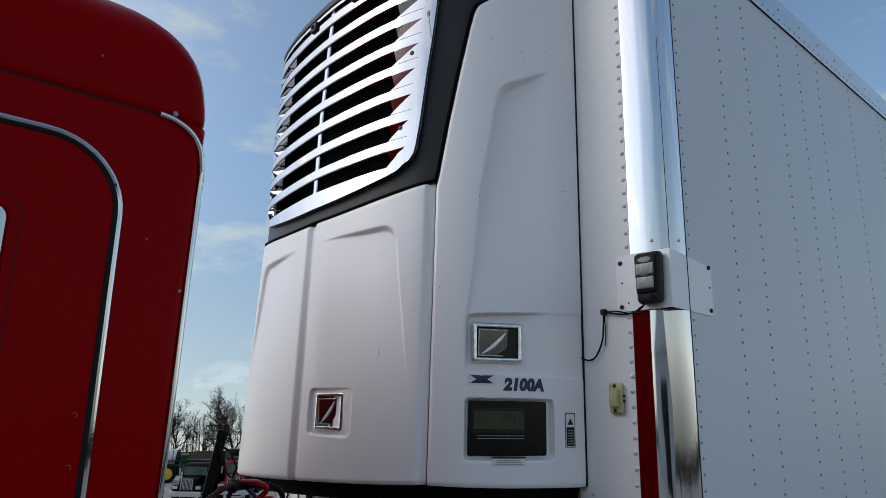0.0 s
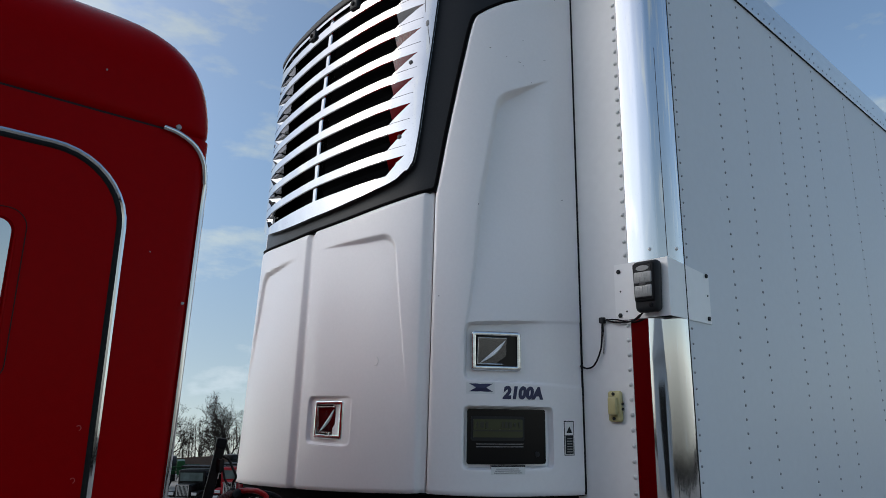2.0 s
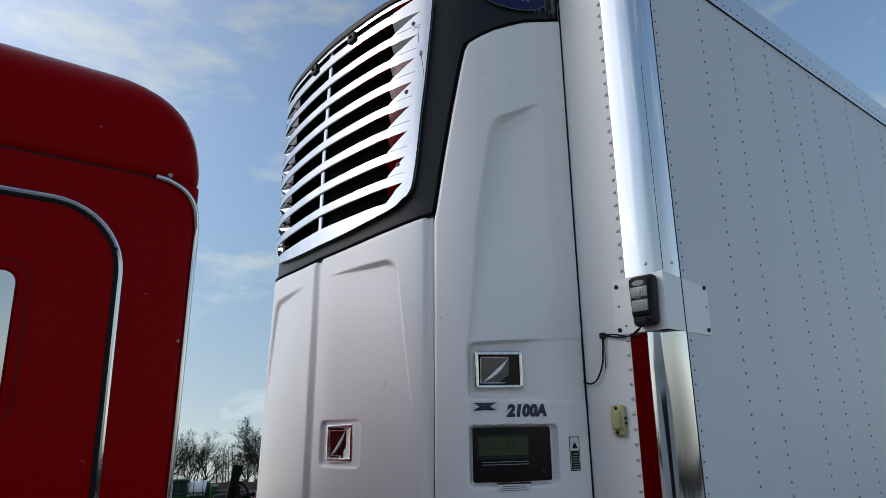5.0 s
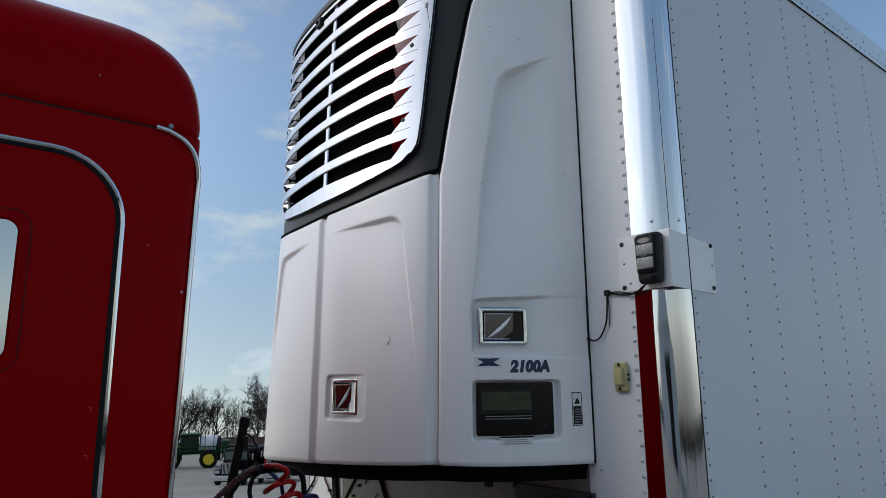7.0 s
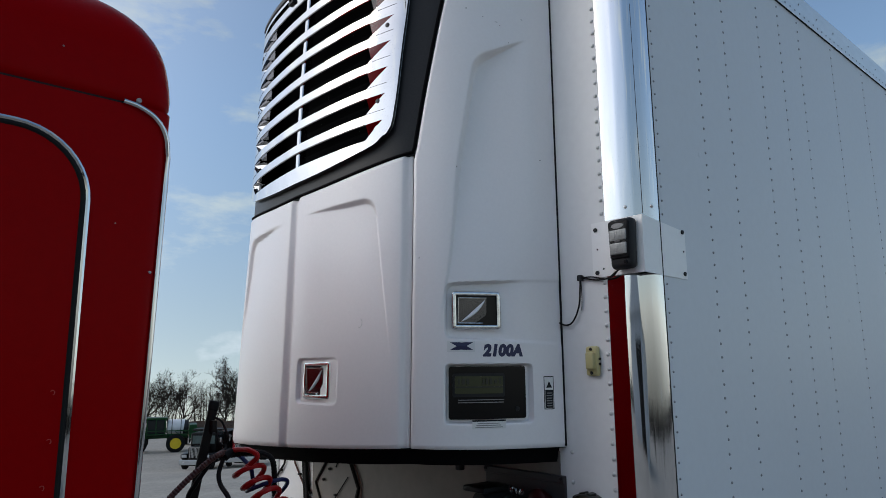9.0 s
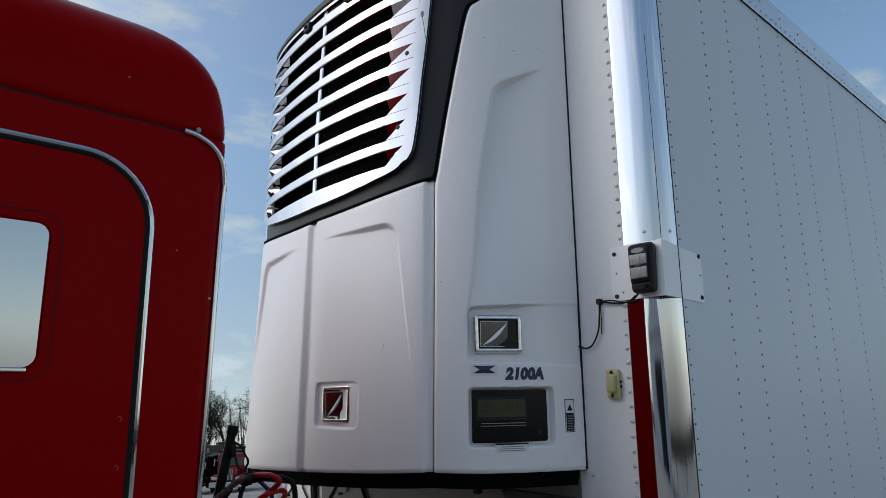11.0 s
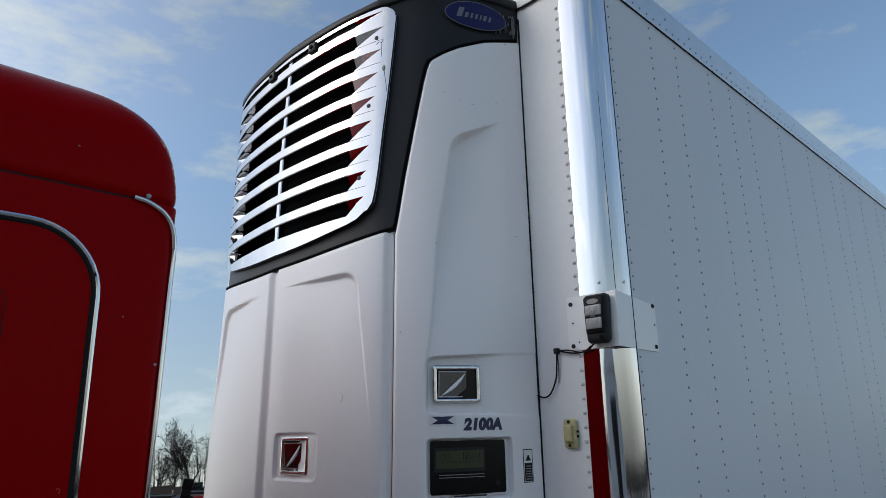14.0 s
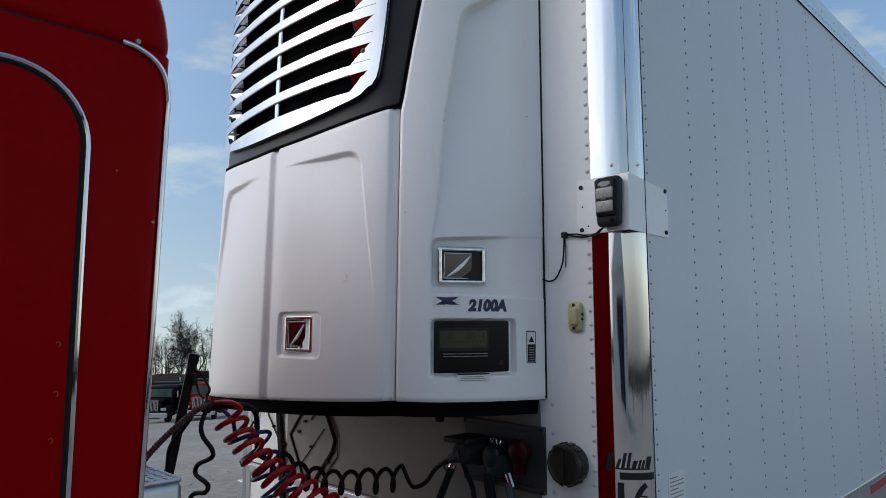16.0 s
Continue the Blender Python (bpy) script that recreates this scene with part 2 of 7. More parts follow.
M_PADDLE = material("grey_metal", (0.24, 0.24, 0.25), 0.16, 1.0, vary=0.1)
# teal lowered to near-black, as the fittings lie in shade
M_TEAL = material("shaded_teal_paint", (0.007, 0.018, 0.019), 0.4, vary=0.2)


# ---------------------------------------------------------------- helpers for building
def thing(name, loc, label, category, group="", kind=""):
    ob = new(name)
    ob.location = loc
    ob.empty_display_size = 0.1
    return tagged(ob, label, category, group, kind)


def hang(ob, parent):
    if parent is not None:
        ob.parent = parent
        if parent.type == "EMPTY":
            ob.matrix_parent_inverse = Matrix.Translation(-Vector(parent.location))
    return ob


def raw(name, verts, faces, mat, parent=None, label="", smooth=False):
    me = bpy.data.meshes.new(name)
    me.from_pydata([tuple(map(float, v)) for v in verts], [], [tuple(map(int, f)) for f in faces])
    me.materials.append(mat)
    me.update()
    if smooth:
        me.polygons.foreach_set("use_smooth", [True] * len(me.polygons))
    ob = new(name, me)
    hang(ob, parent)
    return tagged(ob, label)


def part(name, bm, mat, parent=None, label="", smooth=False):
    bmesh.ops.recalc_face_normals(bm, faces=bm.faces)
    me = bpy.data.meshes.new(name)
    bm.to_mesh(me)
    bm.free()
    me.materials.append(mat)
    if smooth:
        for p in me.polygons:
            p.use_smooth = True
        me.set_sharp_from_angle(angle=radians(38))
    ob = new(name, me)
    hang(ob, parent)
    return tagged(ob, label)


def piece(name, ob, m, parent):
    """Another object on the mesh of ob."""
    other = new(name, ob.data)
    other.matrix_basis = m
    return hang(other, parent)


def add_box(bm, x0, x1, y0, y1, z0, z1, bevel=0.0, m=None, segments=2):
    g = bmesh.ops.create_cube(bm, size=1.0)["verts"]
    bmesh.ops.scale(bm, vec=(abs(x1 - x0), abs(y1 - y0), abs(z1 - z0)), verts=g)
    bmesh.ops.translate(bm, vec=((x0 + x1) / 2, (y0 + y1) / 2, (z0 + z1) / 2), verts=g)
    if bevel:
        edges = list({e for v in g for e in v.link_edges})
        got = bmesh.ops.bevel(bm, geom=edges, offset=bevel, segments=segments, profile=0.5, affect="EDGES")
        g = list({v for f in got["faces"] for v in f.verts} | {v for v in g if v.is_valid})
    if m is not None:
        bmesh.ops.transform(bm, matrix=m, verts=g)
    return bm


def box(*a, **k):
    return add_box(bmesh.new(), *a, **k)


def add_cone(bm, p, q, r0, r1=None, n=16):
    p, q = Vector(p), Vector(q)
    d = q - p
    m = Matrix.Translation((p + q) / 2) @ d.to_track_quat("Z", "Y").to_matrix().to_4x4()
    bmesh.ops.create_cone(bm, cap_ends=True, segments=n, radius1=r0, radius2=r0 if r1 is None else r1, depth=d.length, matrix=m)
    return bm


def lathe(profile, m, n=24):
    """A turned solid: profile of (radius, height) pairs about the local z axis."""
    bm = bmesh.new()
    rings = []
    for r, h in profile:
        rings.append([bm.verts.new(m @ Vector((r * math.cos(2 * math.pi * i / n), r * math.sin(2 * math.pi * i / n), h))) for i in range(n)])
    for a, b in zip(rings, rings[1:]):
        for i in range(n):
            bm.faces.new((a[i], a[(i + 1) % n], b[(i + 1) % n], b[i]))
    bm.faces.new(rings[0][::-1])
    bm.faces.new(rings[-1])
    return bm


def smooth_line(points, per=10):
    """Catmull-Rom through the points."""
    P = [Vector(p) for p in points]
    P = [2 * P[0] - P[1]] + P + [2 * P[-1] - P[-2]]
    out = []
    for i in range(1, len(P) - 2):
        a, b, c, d = P[i - 1:i + 3]
        for k in range(per):
            t = k / per
            out.append(0.5 * (2 * b + (c - a) * t + (2 * a - 5 * b + 4 * c - d) * t * t + (3 * b - a - 3 * c + d) * t ** 3))
    out.append(P[-2])
    return out


def tube(line, radius, n=8, bm=None, ribs=0.0, rib_step=0.012):
    """A round hose along a line; ribs: how far every second ring stands out."""
    bm = bm or bmesh.new()
    line = [Vector(p) for p in line]
    if ribs:
        dense, carry = [line[0]], 0.0
        for a, b in zip(line, line[1:]):
            k = max(1, round((b - a).length / (rib_step / 2)))
            dense += [a.lerp(b, (i + 1) / k) for i in range(k)]
        line = dense
    up, rings = None, []
    for i, p in enumerate(line):
        d = (line[min(i + 1, len(line) - 1)] - line[max(i - 1, 0)]).normalized()
        if up is None:
            up = d.orthogonal().normalized()
        up = (up - d * up.dot(d)).normalized()
        side = d.cross(up)
        r = radius + (ribs if ribs and i % 2 else 0.0)
        rings.append([bm.verts.new(p + r * (math.cos(2 * math.pi * k / n) * up + math.sin(2 * math.pi * k / n) * side)) for k in range(n)])
    for a, b in zip(rings, rings[1:]):
        for k in range(n):
            bm.faces.new((a[k], a[(k + 1) % n], b[(k + 1) % n], b[k]))
    bm.faces.new(rings[0][::-1])
    bm.faces.new(rings[-1])
    return bm


def grid_faces(nu, nv, keep=None):
    return [(i * nv + j, (i + 1) * nv + j, (i + 1) * nv + j + 1, i * nv + j + 1) for i in range(nu - 1) for j in range(nv - 1) if keep is None or keep(i, j)]


def text_points(body, size, shear=0.0, bold=0.0, spacing=1.0):
    """The flat letters of a word in the built-in font: points and faces."""
    c = bpy.data.curves.new("letters", "FONT")
    c.body, c.size, c.shear, c.offset, c.space_character, c.align_x, c.align_y = body, size, shear, bold, spacing, "CENTER", "CENTER"
    o = bpy.data.objects.new("letters", c)
    scene.collection.objects.link(o)
    me = o.to_mesh()
    v = np.array([tuple(p.co) for p in me.vertices])
    f = [tuple(p.vertices) for p in me.polygons]
    o.to_mesh_clear()
    bpy.data.objects.remove(o)
    return v, f


def step(a, b, x):
    t = np.clip((np.asarray(x, float) - a) / (b - a), 0, 1)
    return t * t * (3 - 2 * t)

# ---------------------------------------------------------------- the refrigeration unit's curved shell
# half of its outline from above: distance before the trailer wall, and across
OUTLINE = np.array([(-0.64, 0), (-0.632, -0.2), (-0.607, -0.40), (-0.562, -0.56), (-0.515, -0.645), (-0.43, -0.75), (-0.31, -0.83), (-0.155, -0.89), (0.0, -0.932)])
_p = [np.array([OUTLINE[1][0], -OUTLINE[1][1]])] + list(OUTLINE) + [2 * OUTLINE[-1] - OUTLINE[-2]]
_line = []
for _i in range(1, len(_p) - 2):
    for _t in np.linspace(0, 1, 20, endpoint=False):
        _a, _b, _c, _d = _p[_i - 1:_i + 3]
        _line.append(0.5 * (2 * _b + (_c - _a) * _t + (2 * _a - 5 * _b + 4 * _c - _d) * _t ** 2 + (3 * _b - _a - 3 * _c + _d) * _t ** 3))
_line = np.array(_line + [OUTLINE[-1]])
_run = np.r_[0, np.cumsum(np.hypot(*np.diff(_line, axis=0).T))]
S_MAX = float(_run[-1])
UNIT_LOW = 1.860


def foot(s):
    """The height of the doors' lower edge."""
    return np.interp(s, [-1.26, -0.6, 0, 0.65, 1.26], [1.845, 1.850, 1.858, 1.893, 1.882])


def shell(s, z):
    """The place on the shell: s runs round it from its middle, z is the height."""
    s, z = np.broadcast_arrays(np.asarray(s, float), np.asarray(z, float))
    a = np.abs(s)
    lean = np.interp(z, [1.8, 2.9, 3.4, 3.95], [1.0, 0.965, 0.945, 0.90])
    x, y = np.interp(a, _run, _line[:, 0]) * lean, np.interp(a, _run, _line[:, 1])
    # the far half hangs a little lower and wider at its foot
    far = np.where(s < 0, np.minimum(a / 0.6, 1.2), 0.0)
    return np.stack([x, np.where(s >= 0, y, -1.03 * y) + far * 0.055 * np.clip(3.3 - z, 0, 2), z - 0.030 * far], -1)


def shell_normal(s, z):
    e = 0.012
    du, dv = shell(np.asarray(s) + e, z) - shell(np.asarray(s) - e, z), shell(s, np.asarray(z) + e) - shell(s, np.asarray(z) - e)
    n = np.cross(du, dv)
    return n / (np.linalg.norm(n, axis=-1, keepdims=True) + 1e-9)


def on_shell(s, z, out):
    return shell(s, z) + shell_normal(s, z) * np.asarray(out)[..., None]


def shell_sheet(name, s, z, out, mat, parent, label="", rim=0.02, keep=None):
    """A sheet on the shell from grids of s, z and how far it stands out, with its rim turned inwards."""
    nu, nv = s.shape
    pts = on_shell(s, z, out).reshape(-1, 3)
    faces = grid_faces(nu, nv, keep)
    verts = [tuple(p) for p in pts]
    if rim:
        ring = [(i, 0) for i in range(nu)] + [(nu - 1, j) for j in range(1, nv)] + [(i, nv - 1) for i in range(nu - 2, -1, -1)] + [(0, j) for j in range(nv - 2, 0, -1)]
        inner = on_shell(s, z, out - rim).reshape(-1, 3)
        base = len(verts)
        verts += [tuple(inner[i * nv + j]) for i, j in ring]
        k = len(ring)
        for a in range(k):
            i, j = ring[a]
            i2, j2 = ring[(a + 1) % k]
            faces.append((i * nv + j, base + a, base + (a + 1) % k, i2 * nv + j2))
    bm = bmesh.new()
    vs = [bm.verts.new(v) for v in verts]
    for f in faces:
        try:
            bm.faces.new([vs[i] for i in f])
        except ValueError:
            pass
    loose = [v for v in bm.verts if not v.link_faces]
    bmesh.ops.delete(bm, geom=loose, context="VERTS")
    return part(name, bm, mat, parent, label, smooth=True)


def flat_on_shell(name, v, f, s0, z0, out, mat, parent, label="", thick=0.0):
    """Flat drawing (x across, y up, in metres) laid on the shell round s0, z0."""
    p = on_shell(s0 + v[:, 0], z0 + v[:, 1], np.full(len(v), out))
    return raw(name, p, f, mat, parent, label)


def plaque(name, s0, s1, z0, z1, out, mat, parent, label="", corner=0.006, n=5):
    """A thin rounded plate on the shell."""
    c, w, h = corner, (s1 - s0) / 2, (z1 - z0) / 2
    cols = np.unique(np.r_[np.linspace(-w, -w + c, n), np.linspace(-w + c, w - c, 9), np.linspace(w - c, w, n)])
    inset = np.where(np.abs(cols) > w - c, c - np.sqrt(np.maximum(0, c * c - (np.abs(cols) - (w - c)) ** 2)), 0)
    s = np.repeat(((s0 + s1) / 2 + cols)[:, None], 4, 1)
    hh = (h - inset)[:, None] * np.array([-1, -1 / 3, 1 / 3, 1])[None, :]
    z = (z0 + z1) / 2 + hh
    return shell_sheet(name, s, z, np.full(s.shape, out), mat, parent, label, rim=min(0.02, abs(out) + 0.01))


unit = thing("refrigeration_unit", (-0.3, 0, UNIT_LOW), "white refrigeration unit with black hood and chrome grille on trailer", "refrigeration unit")


def rise(s):
    """The height of the doors' upper edge and of the black band above it."""
    return 2.898 + 0.145 * np.asarray(s) ** 2


# black inner shell with the opening behind the grille
s_lines = np.unique(np.r_[np.linspace(-S_MAX, S_MAX, 91), -0.56, 0.56])
z_lines = np.unique(np.r_[np.linspace(1.895, 2.86, 25), np.linspace(2.87, 3.01, 71), 3.02, np.linspace(3.04, 3.976, 30), 3.93])
ss, zz = np.meshgrid(s_lines, z_lines, indexing="ij")
zz[:, 0] = foot(s_lines) - 0.003


def lift(s):
    """How far the hood's top rises towards the trailer."""
    return 0.056 * step(0.42, 0.90, np.abs(s))


under_door = (np.abs(ss) < 0.69) & (zz < rise(ss) - 0.004)
under_side = (np.abs(ss) >= 0.69) & (zz < np.interp(np.abs(ss), [0.69, 0.74, 0.818, 1.077, 1.264], [2.9, 3.10, 3.62, 3.78, 3.82]))
zt = zz + lift(ss) * np.clip((zz - 3.85) / 0.126, 0, 1)
shell_sheet("inner_shell", ss, zt, np.where(under_door | under_side, -0.075, -0.004 - 0.008 * (1 - step(3.90, 3.96, zz))), M_BLACK, unit, "black plastic hood behind the grille", rim=0,
            keep=lambda i, j: not (-0.561 < (s_lines[i] + s_lines[i + 1]) / 2 < 0.561 and 3.02 < (z_lines[j] + z_lines[j + 1]) / 2 < 3.93 and not (abs(s_lines[i]) > 0.465 and not 3.085 < z_lines[j] < 3.90)))
# rounded top of the hood
turn = np.linspace(0, 1, 9)
hs = np.linspace(-S_MAX, S_MAX, 91)
top_rows = []
for a in turn:
    ang = a * math.pi / 2
    p = on_shell(hs, 3.975 + lift(hs) + 0.038 * math.sin(ang), np.full(hs.shape, -0.004 - 0.045 * (1 - math.cos(ang))))
    p[:, 0] = np.minimum(p[:, 0], -0.001)
    top_rows.append(p)
back = top_rows[-1].copy()
back[:, 0] = -0.001
back[:, 2] += 0.012
top_rows.append(back)
raw("hood_top", np.concatenate(top_rows), grid_faces(len(top_rows), len(hs)), M_BLACK, unit, "black rounded hood top", smooth=True)
# black brow that frames the grille from above
bs_ = np.linspace(-S_MAX, S_MAX, 121)
edge_ = np.where(np.abs(bs_) < 0.60, 3.952 + 0.06 * bs_ ** 2, 3.9736 + lift(bs_) - float(lift(0.60))) + 0.003
brow = [(edge_, -0.014), (edge_ + 0.002, 0.013), (edge_ + 0.006, 0.016), (3.992 + lift(bs_), 0.013), (4.004 + lift(bs_), 0.004), (4.012 + lift(bs_), -0.016), (4.016 + lift(bs_), -0.060)]
rows_ = []
for zrow, o in brow:
    p = on_shell(bs_, np.maximum(zrow, edge_), np.full(121, o) * np.where(np.abs(bs_) < 0.60, 1.0, 0.5))
    p[:, 0] = np.minimum(p[:, 0], -0.001)
    rows_.append(p)
raw("brow", np.concatenate(rows_), grid_faces(len(rows_), 121), M_BLACK, unit, "black brow over the grille", smooth=True)
# floor of the unit and the frame under it, their shade put into near-black colour
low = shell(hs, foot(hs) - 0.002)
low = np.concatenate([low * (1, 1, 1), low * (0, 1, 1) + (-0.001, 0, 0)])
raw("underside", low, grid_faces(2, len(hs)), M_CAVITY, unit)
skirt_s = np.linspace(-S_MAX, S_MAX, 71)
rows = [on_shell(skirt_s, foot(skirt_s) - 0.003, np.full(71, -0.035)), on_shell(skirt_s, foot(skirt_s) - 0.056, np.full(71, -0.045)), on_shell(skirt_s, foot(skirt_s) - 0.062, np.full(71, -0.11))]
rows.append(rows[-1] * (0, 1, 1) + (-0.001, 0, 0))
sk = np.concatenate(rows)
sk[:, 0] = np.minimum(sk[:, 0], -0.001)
raw("skirt_frame", sk, grid_faces(4, 71), M_CAVITY, unit, "frame under the unit, shade put into its near-black colour")


def near_corner(a, b, r=0.03):
    """A rounded inner corner of two distances: positive inside."""
    k = np.clip(0.5 + 0.5 * (b - a) / r, 0, 1)
    return b + (a - b) * k - r * k * (1 - k)


def door(name, side):
    """One of the two lower doors; side is 1 or -1."""
    s_in, s_out = (0.016, 0.668) if side > 0 else (0.008, 0.700)
    edge = 0.006
    u = np.unique(np.r_[0, edge, np.linspace(2 * edge, s_out - s_in - 2 * edge, 190 if side > 0 else 92), s_out - s_in - edge, s_out - s_in])
    v = np.unique(np.r_[0, 0.006, np.linspace(0.012, 0.988, 290 if side > 0 else 130), 0.994, 1])
    if side > 0:
        s1 = s_in + u
    else:
        s1 = -(s_in - 0.02 + u)
    s = np.repeat(s1[:, None], len(v), 1)
    z = foot(s) + (rise(s) - foot(s)) * v[None, :]
    a = np.abs(s)
    out = np.zeros(s.shape)
    # bevelled strip along the edge towards the trailer's near side
    if side > 0:
        out -= 0.016 * step(0.630, 0.655, a)
    else:
        out -= 0.018 * step(-0.045, -0.018, s) * (s > -0.05)
    # field with a stepped upper corner that dies away
    corner = near_corner((2.815 + 0.02 * (a - 0.4)) - z, (0.520 + 0.135 * (2.77 - z)) - a, 0.07)
    fade = step(0.06, 0.40, a) * step(2.15, 2.76, z)
    out -= 0.018 * fade * step(0.0, 0.003 + 0.017 * fade, corner)
    if side > 0:
        # pocket round the latch
        pocket = near_corner(near_corner(s - 0.072, 0.345 - s, 0.03), near_corner(z - 2.030, 2.212 - z, 0.03), 0.03)
        fade = 1 - 0.85 * step(0.22, 0.34, s)
        out -= 0.013 * fade * step(0.0, 0.009, pocket)
    # rounded rim
    rim_u = np.minimum(u, u[::-1])[:, None]
    rim_v = (np.minimum(v, v[::-1]) * 1.03)[None, :]
    out -= 0.006 * (1 - step(0, 0.008, rim_u)) + 0.006 * (1 - step(0, 0.012, rim_v))
    return shell_sheet(name, s, z, out, M_SHELL, unit, "matt white moulded door", rim=0.03)


door("door", 1)
door("door", -1)


def side_left(z):
    return np.interp(z, [1.8, 2.94, 2.99, 3.183, 3.599, 3.66, 3.70], [0.676, 0.676, 0.686, 0.716, 0.790, 0.803, 0.818])


def side_top(s):
    return np.interp(s, [0.818, 0.87, 0.937, 1.077, 1.264], [3.690, 3.722, 3.756, 3.810, 3.855])


def side_cover(name, side):
    u = np.unique(np.r_[0, 0.012, np.linspace(0.025, 0.99, 150 if side > 0 else 40), 1])
    v = np.unique(np.r_[0, 0.003, np.linspace(0.007, 0.992, 430 if side > 0 else 120), 0.997, 1])
    z0 = 1.88 + v * (3.70 - 1.88)
    left = side_left(z0)
    s = left[None, :] + u[:, None] * (S_MAX - 0.001 - left[None, :])
    z = foot(s * side) + v[None, :] * (side_top(s) - foot(s * side))
    out = np.zeros(s.shape)
    # stepped field that begins below an angled crease
    top = 3.345 + 0.42 * (s - 0.895)
    line = 0.900 - 0.155 * (3.32 - z) + 0.03 * step(3.0, 2.5, z)
    corner = near_corner(top - z, s - line, 0.05)
    fade = step(2.25, 3.15, z) * (1 - step(0.94, 1.16, s))
    out -= 0.042 * fade * step(0.0, 0.006 + 0.024 * fade, corner)
    if side > 0:
        lip = 2.470 + 0.05 * (s - 0.8)
        pocket = near_corner(s - 0.797, lip - z, 0.03)
        low = z - (2.268 - 0.04 * (s - 0.8))
        pocket = near_corner(pocket, low, 0.025)
        out -= 0.030 * (1 - 0.92 * step(0.95, 1.12, s)) * step(0.0, 0.009, pocket)
        well = near_corner(near_corner(s - 0.797, 1.134 - s, 0.03), near_corner(z - 1.972, 2.182 - z, 0.03), 0.02)
        out -= 0.024 * step(0.0, 0.009, well)
    rim_u = np.minimum(u, 1)[:, None] * 0.6
    rim_v = (np.minimum(v, v[::-1]) * 1.9)[None, :]
    out -= 0.006 * (1 - step(0, 0.010, rim_u)) + 0.006 * (1 - step(0, 0.012, rim_v))
    s = s * side
    return shell_sheet(name, s, z, out, M_SHELL, unit, "tall white moulded side cover", rim=0.02)


side_cover("side_cover", 1)
side_cover("side_cover", -1)

# black rubber line between the hood and the white covers
q = np.linspace(-0.69, 0.668, 60)
seal_line = list(on_shell(q, rise(q) + 0.008, np.full(60, -0.006)))
q = np.linspace(2.985, 3.69, 40)
seal_line += list(on_shell(side_left(q) - 0.011, q, np.full(40, -0.006)))
q = np.linspace(0.825, 1.255, 30)
seal_line += list(on_shell(q, side_top(q) + 0.009, np.full(30, -0.006)))
part("hood_seal", tube(seal_line, 0.0058, 8), M_CAVITY, unit, "black rubber line under the hood", True)

# ---- chrome grille
TOPS = [3.098 + 0.1085 * i for i in range(8)] + [3.935]
LOWS = [t - 0.066 for t in TOPS[:8]] + [3.905]


def bow(s):
    return 0.045 * np.asarray(s) ** 2


def grille_low(s):
    return 2.958 + 0.22 * np.asarray(s) ** 2


def grille_top(s):
    return 3.952 + 0.06 * np.asarray(s) ** 2


def grille_right(z):
    return np.interp(z, [3.0, 3.103, 3.204, 3.55, 3.79, 3.9], [0.576, 0.592, 0.607, 0.640, 0.6575, 0.664])


OPEN_END, TIP = 0.463, 0.103
grille = raw("grille", [(0, 0, 0)], [], M_CHROME, unit, "chrome slatted grille")


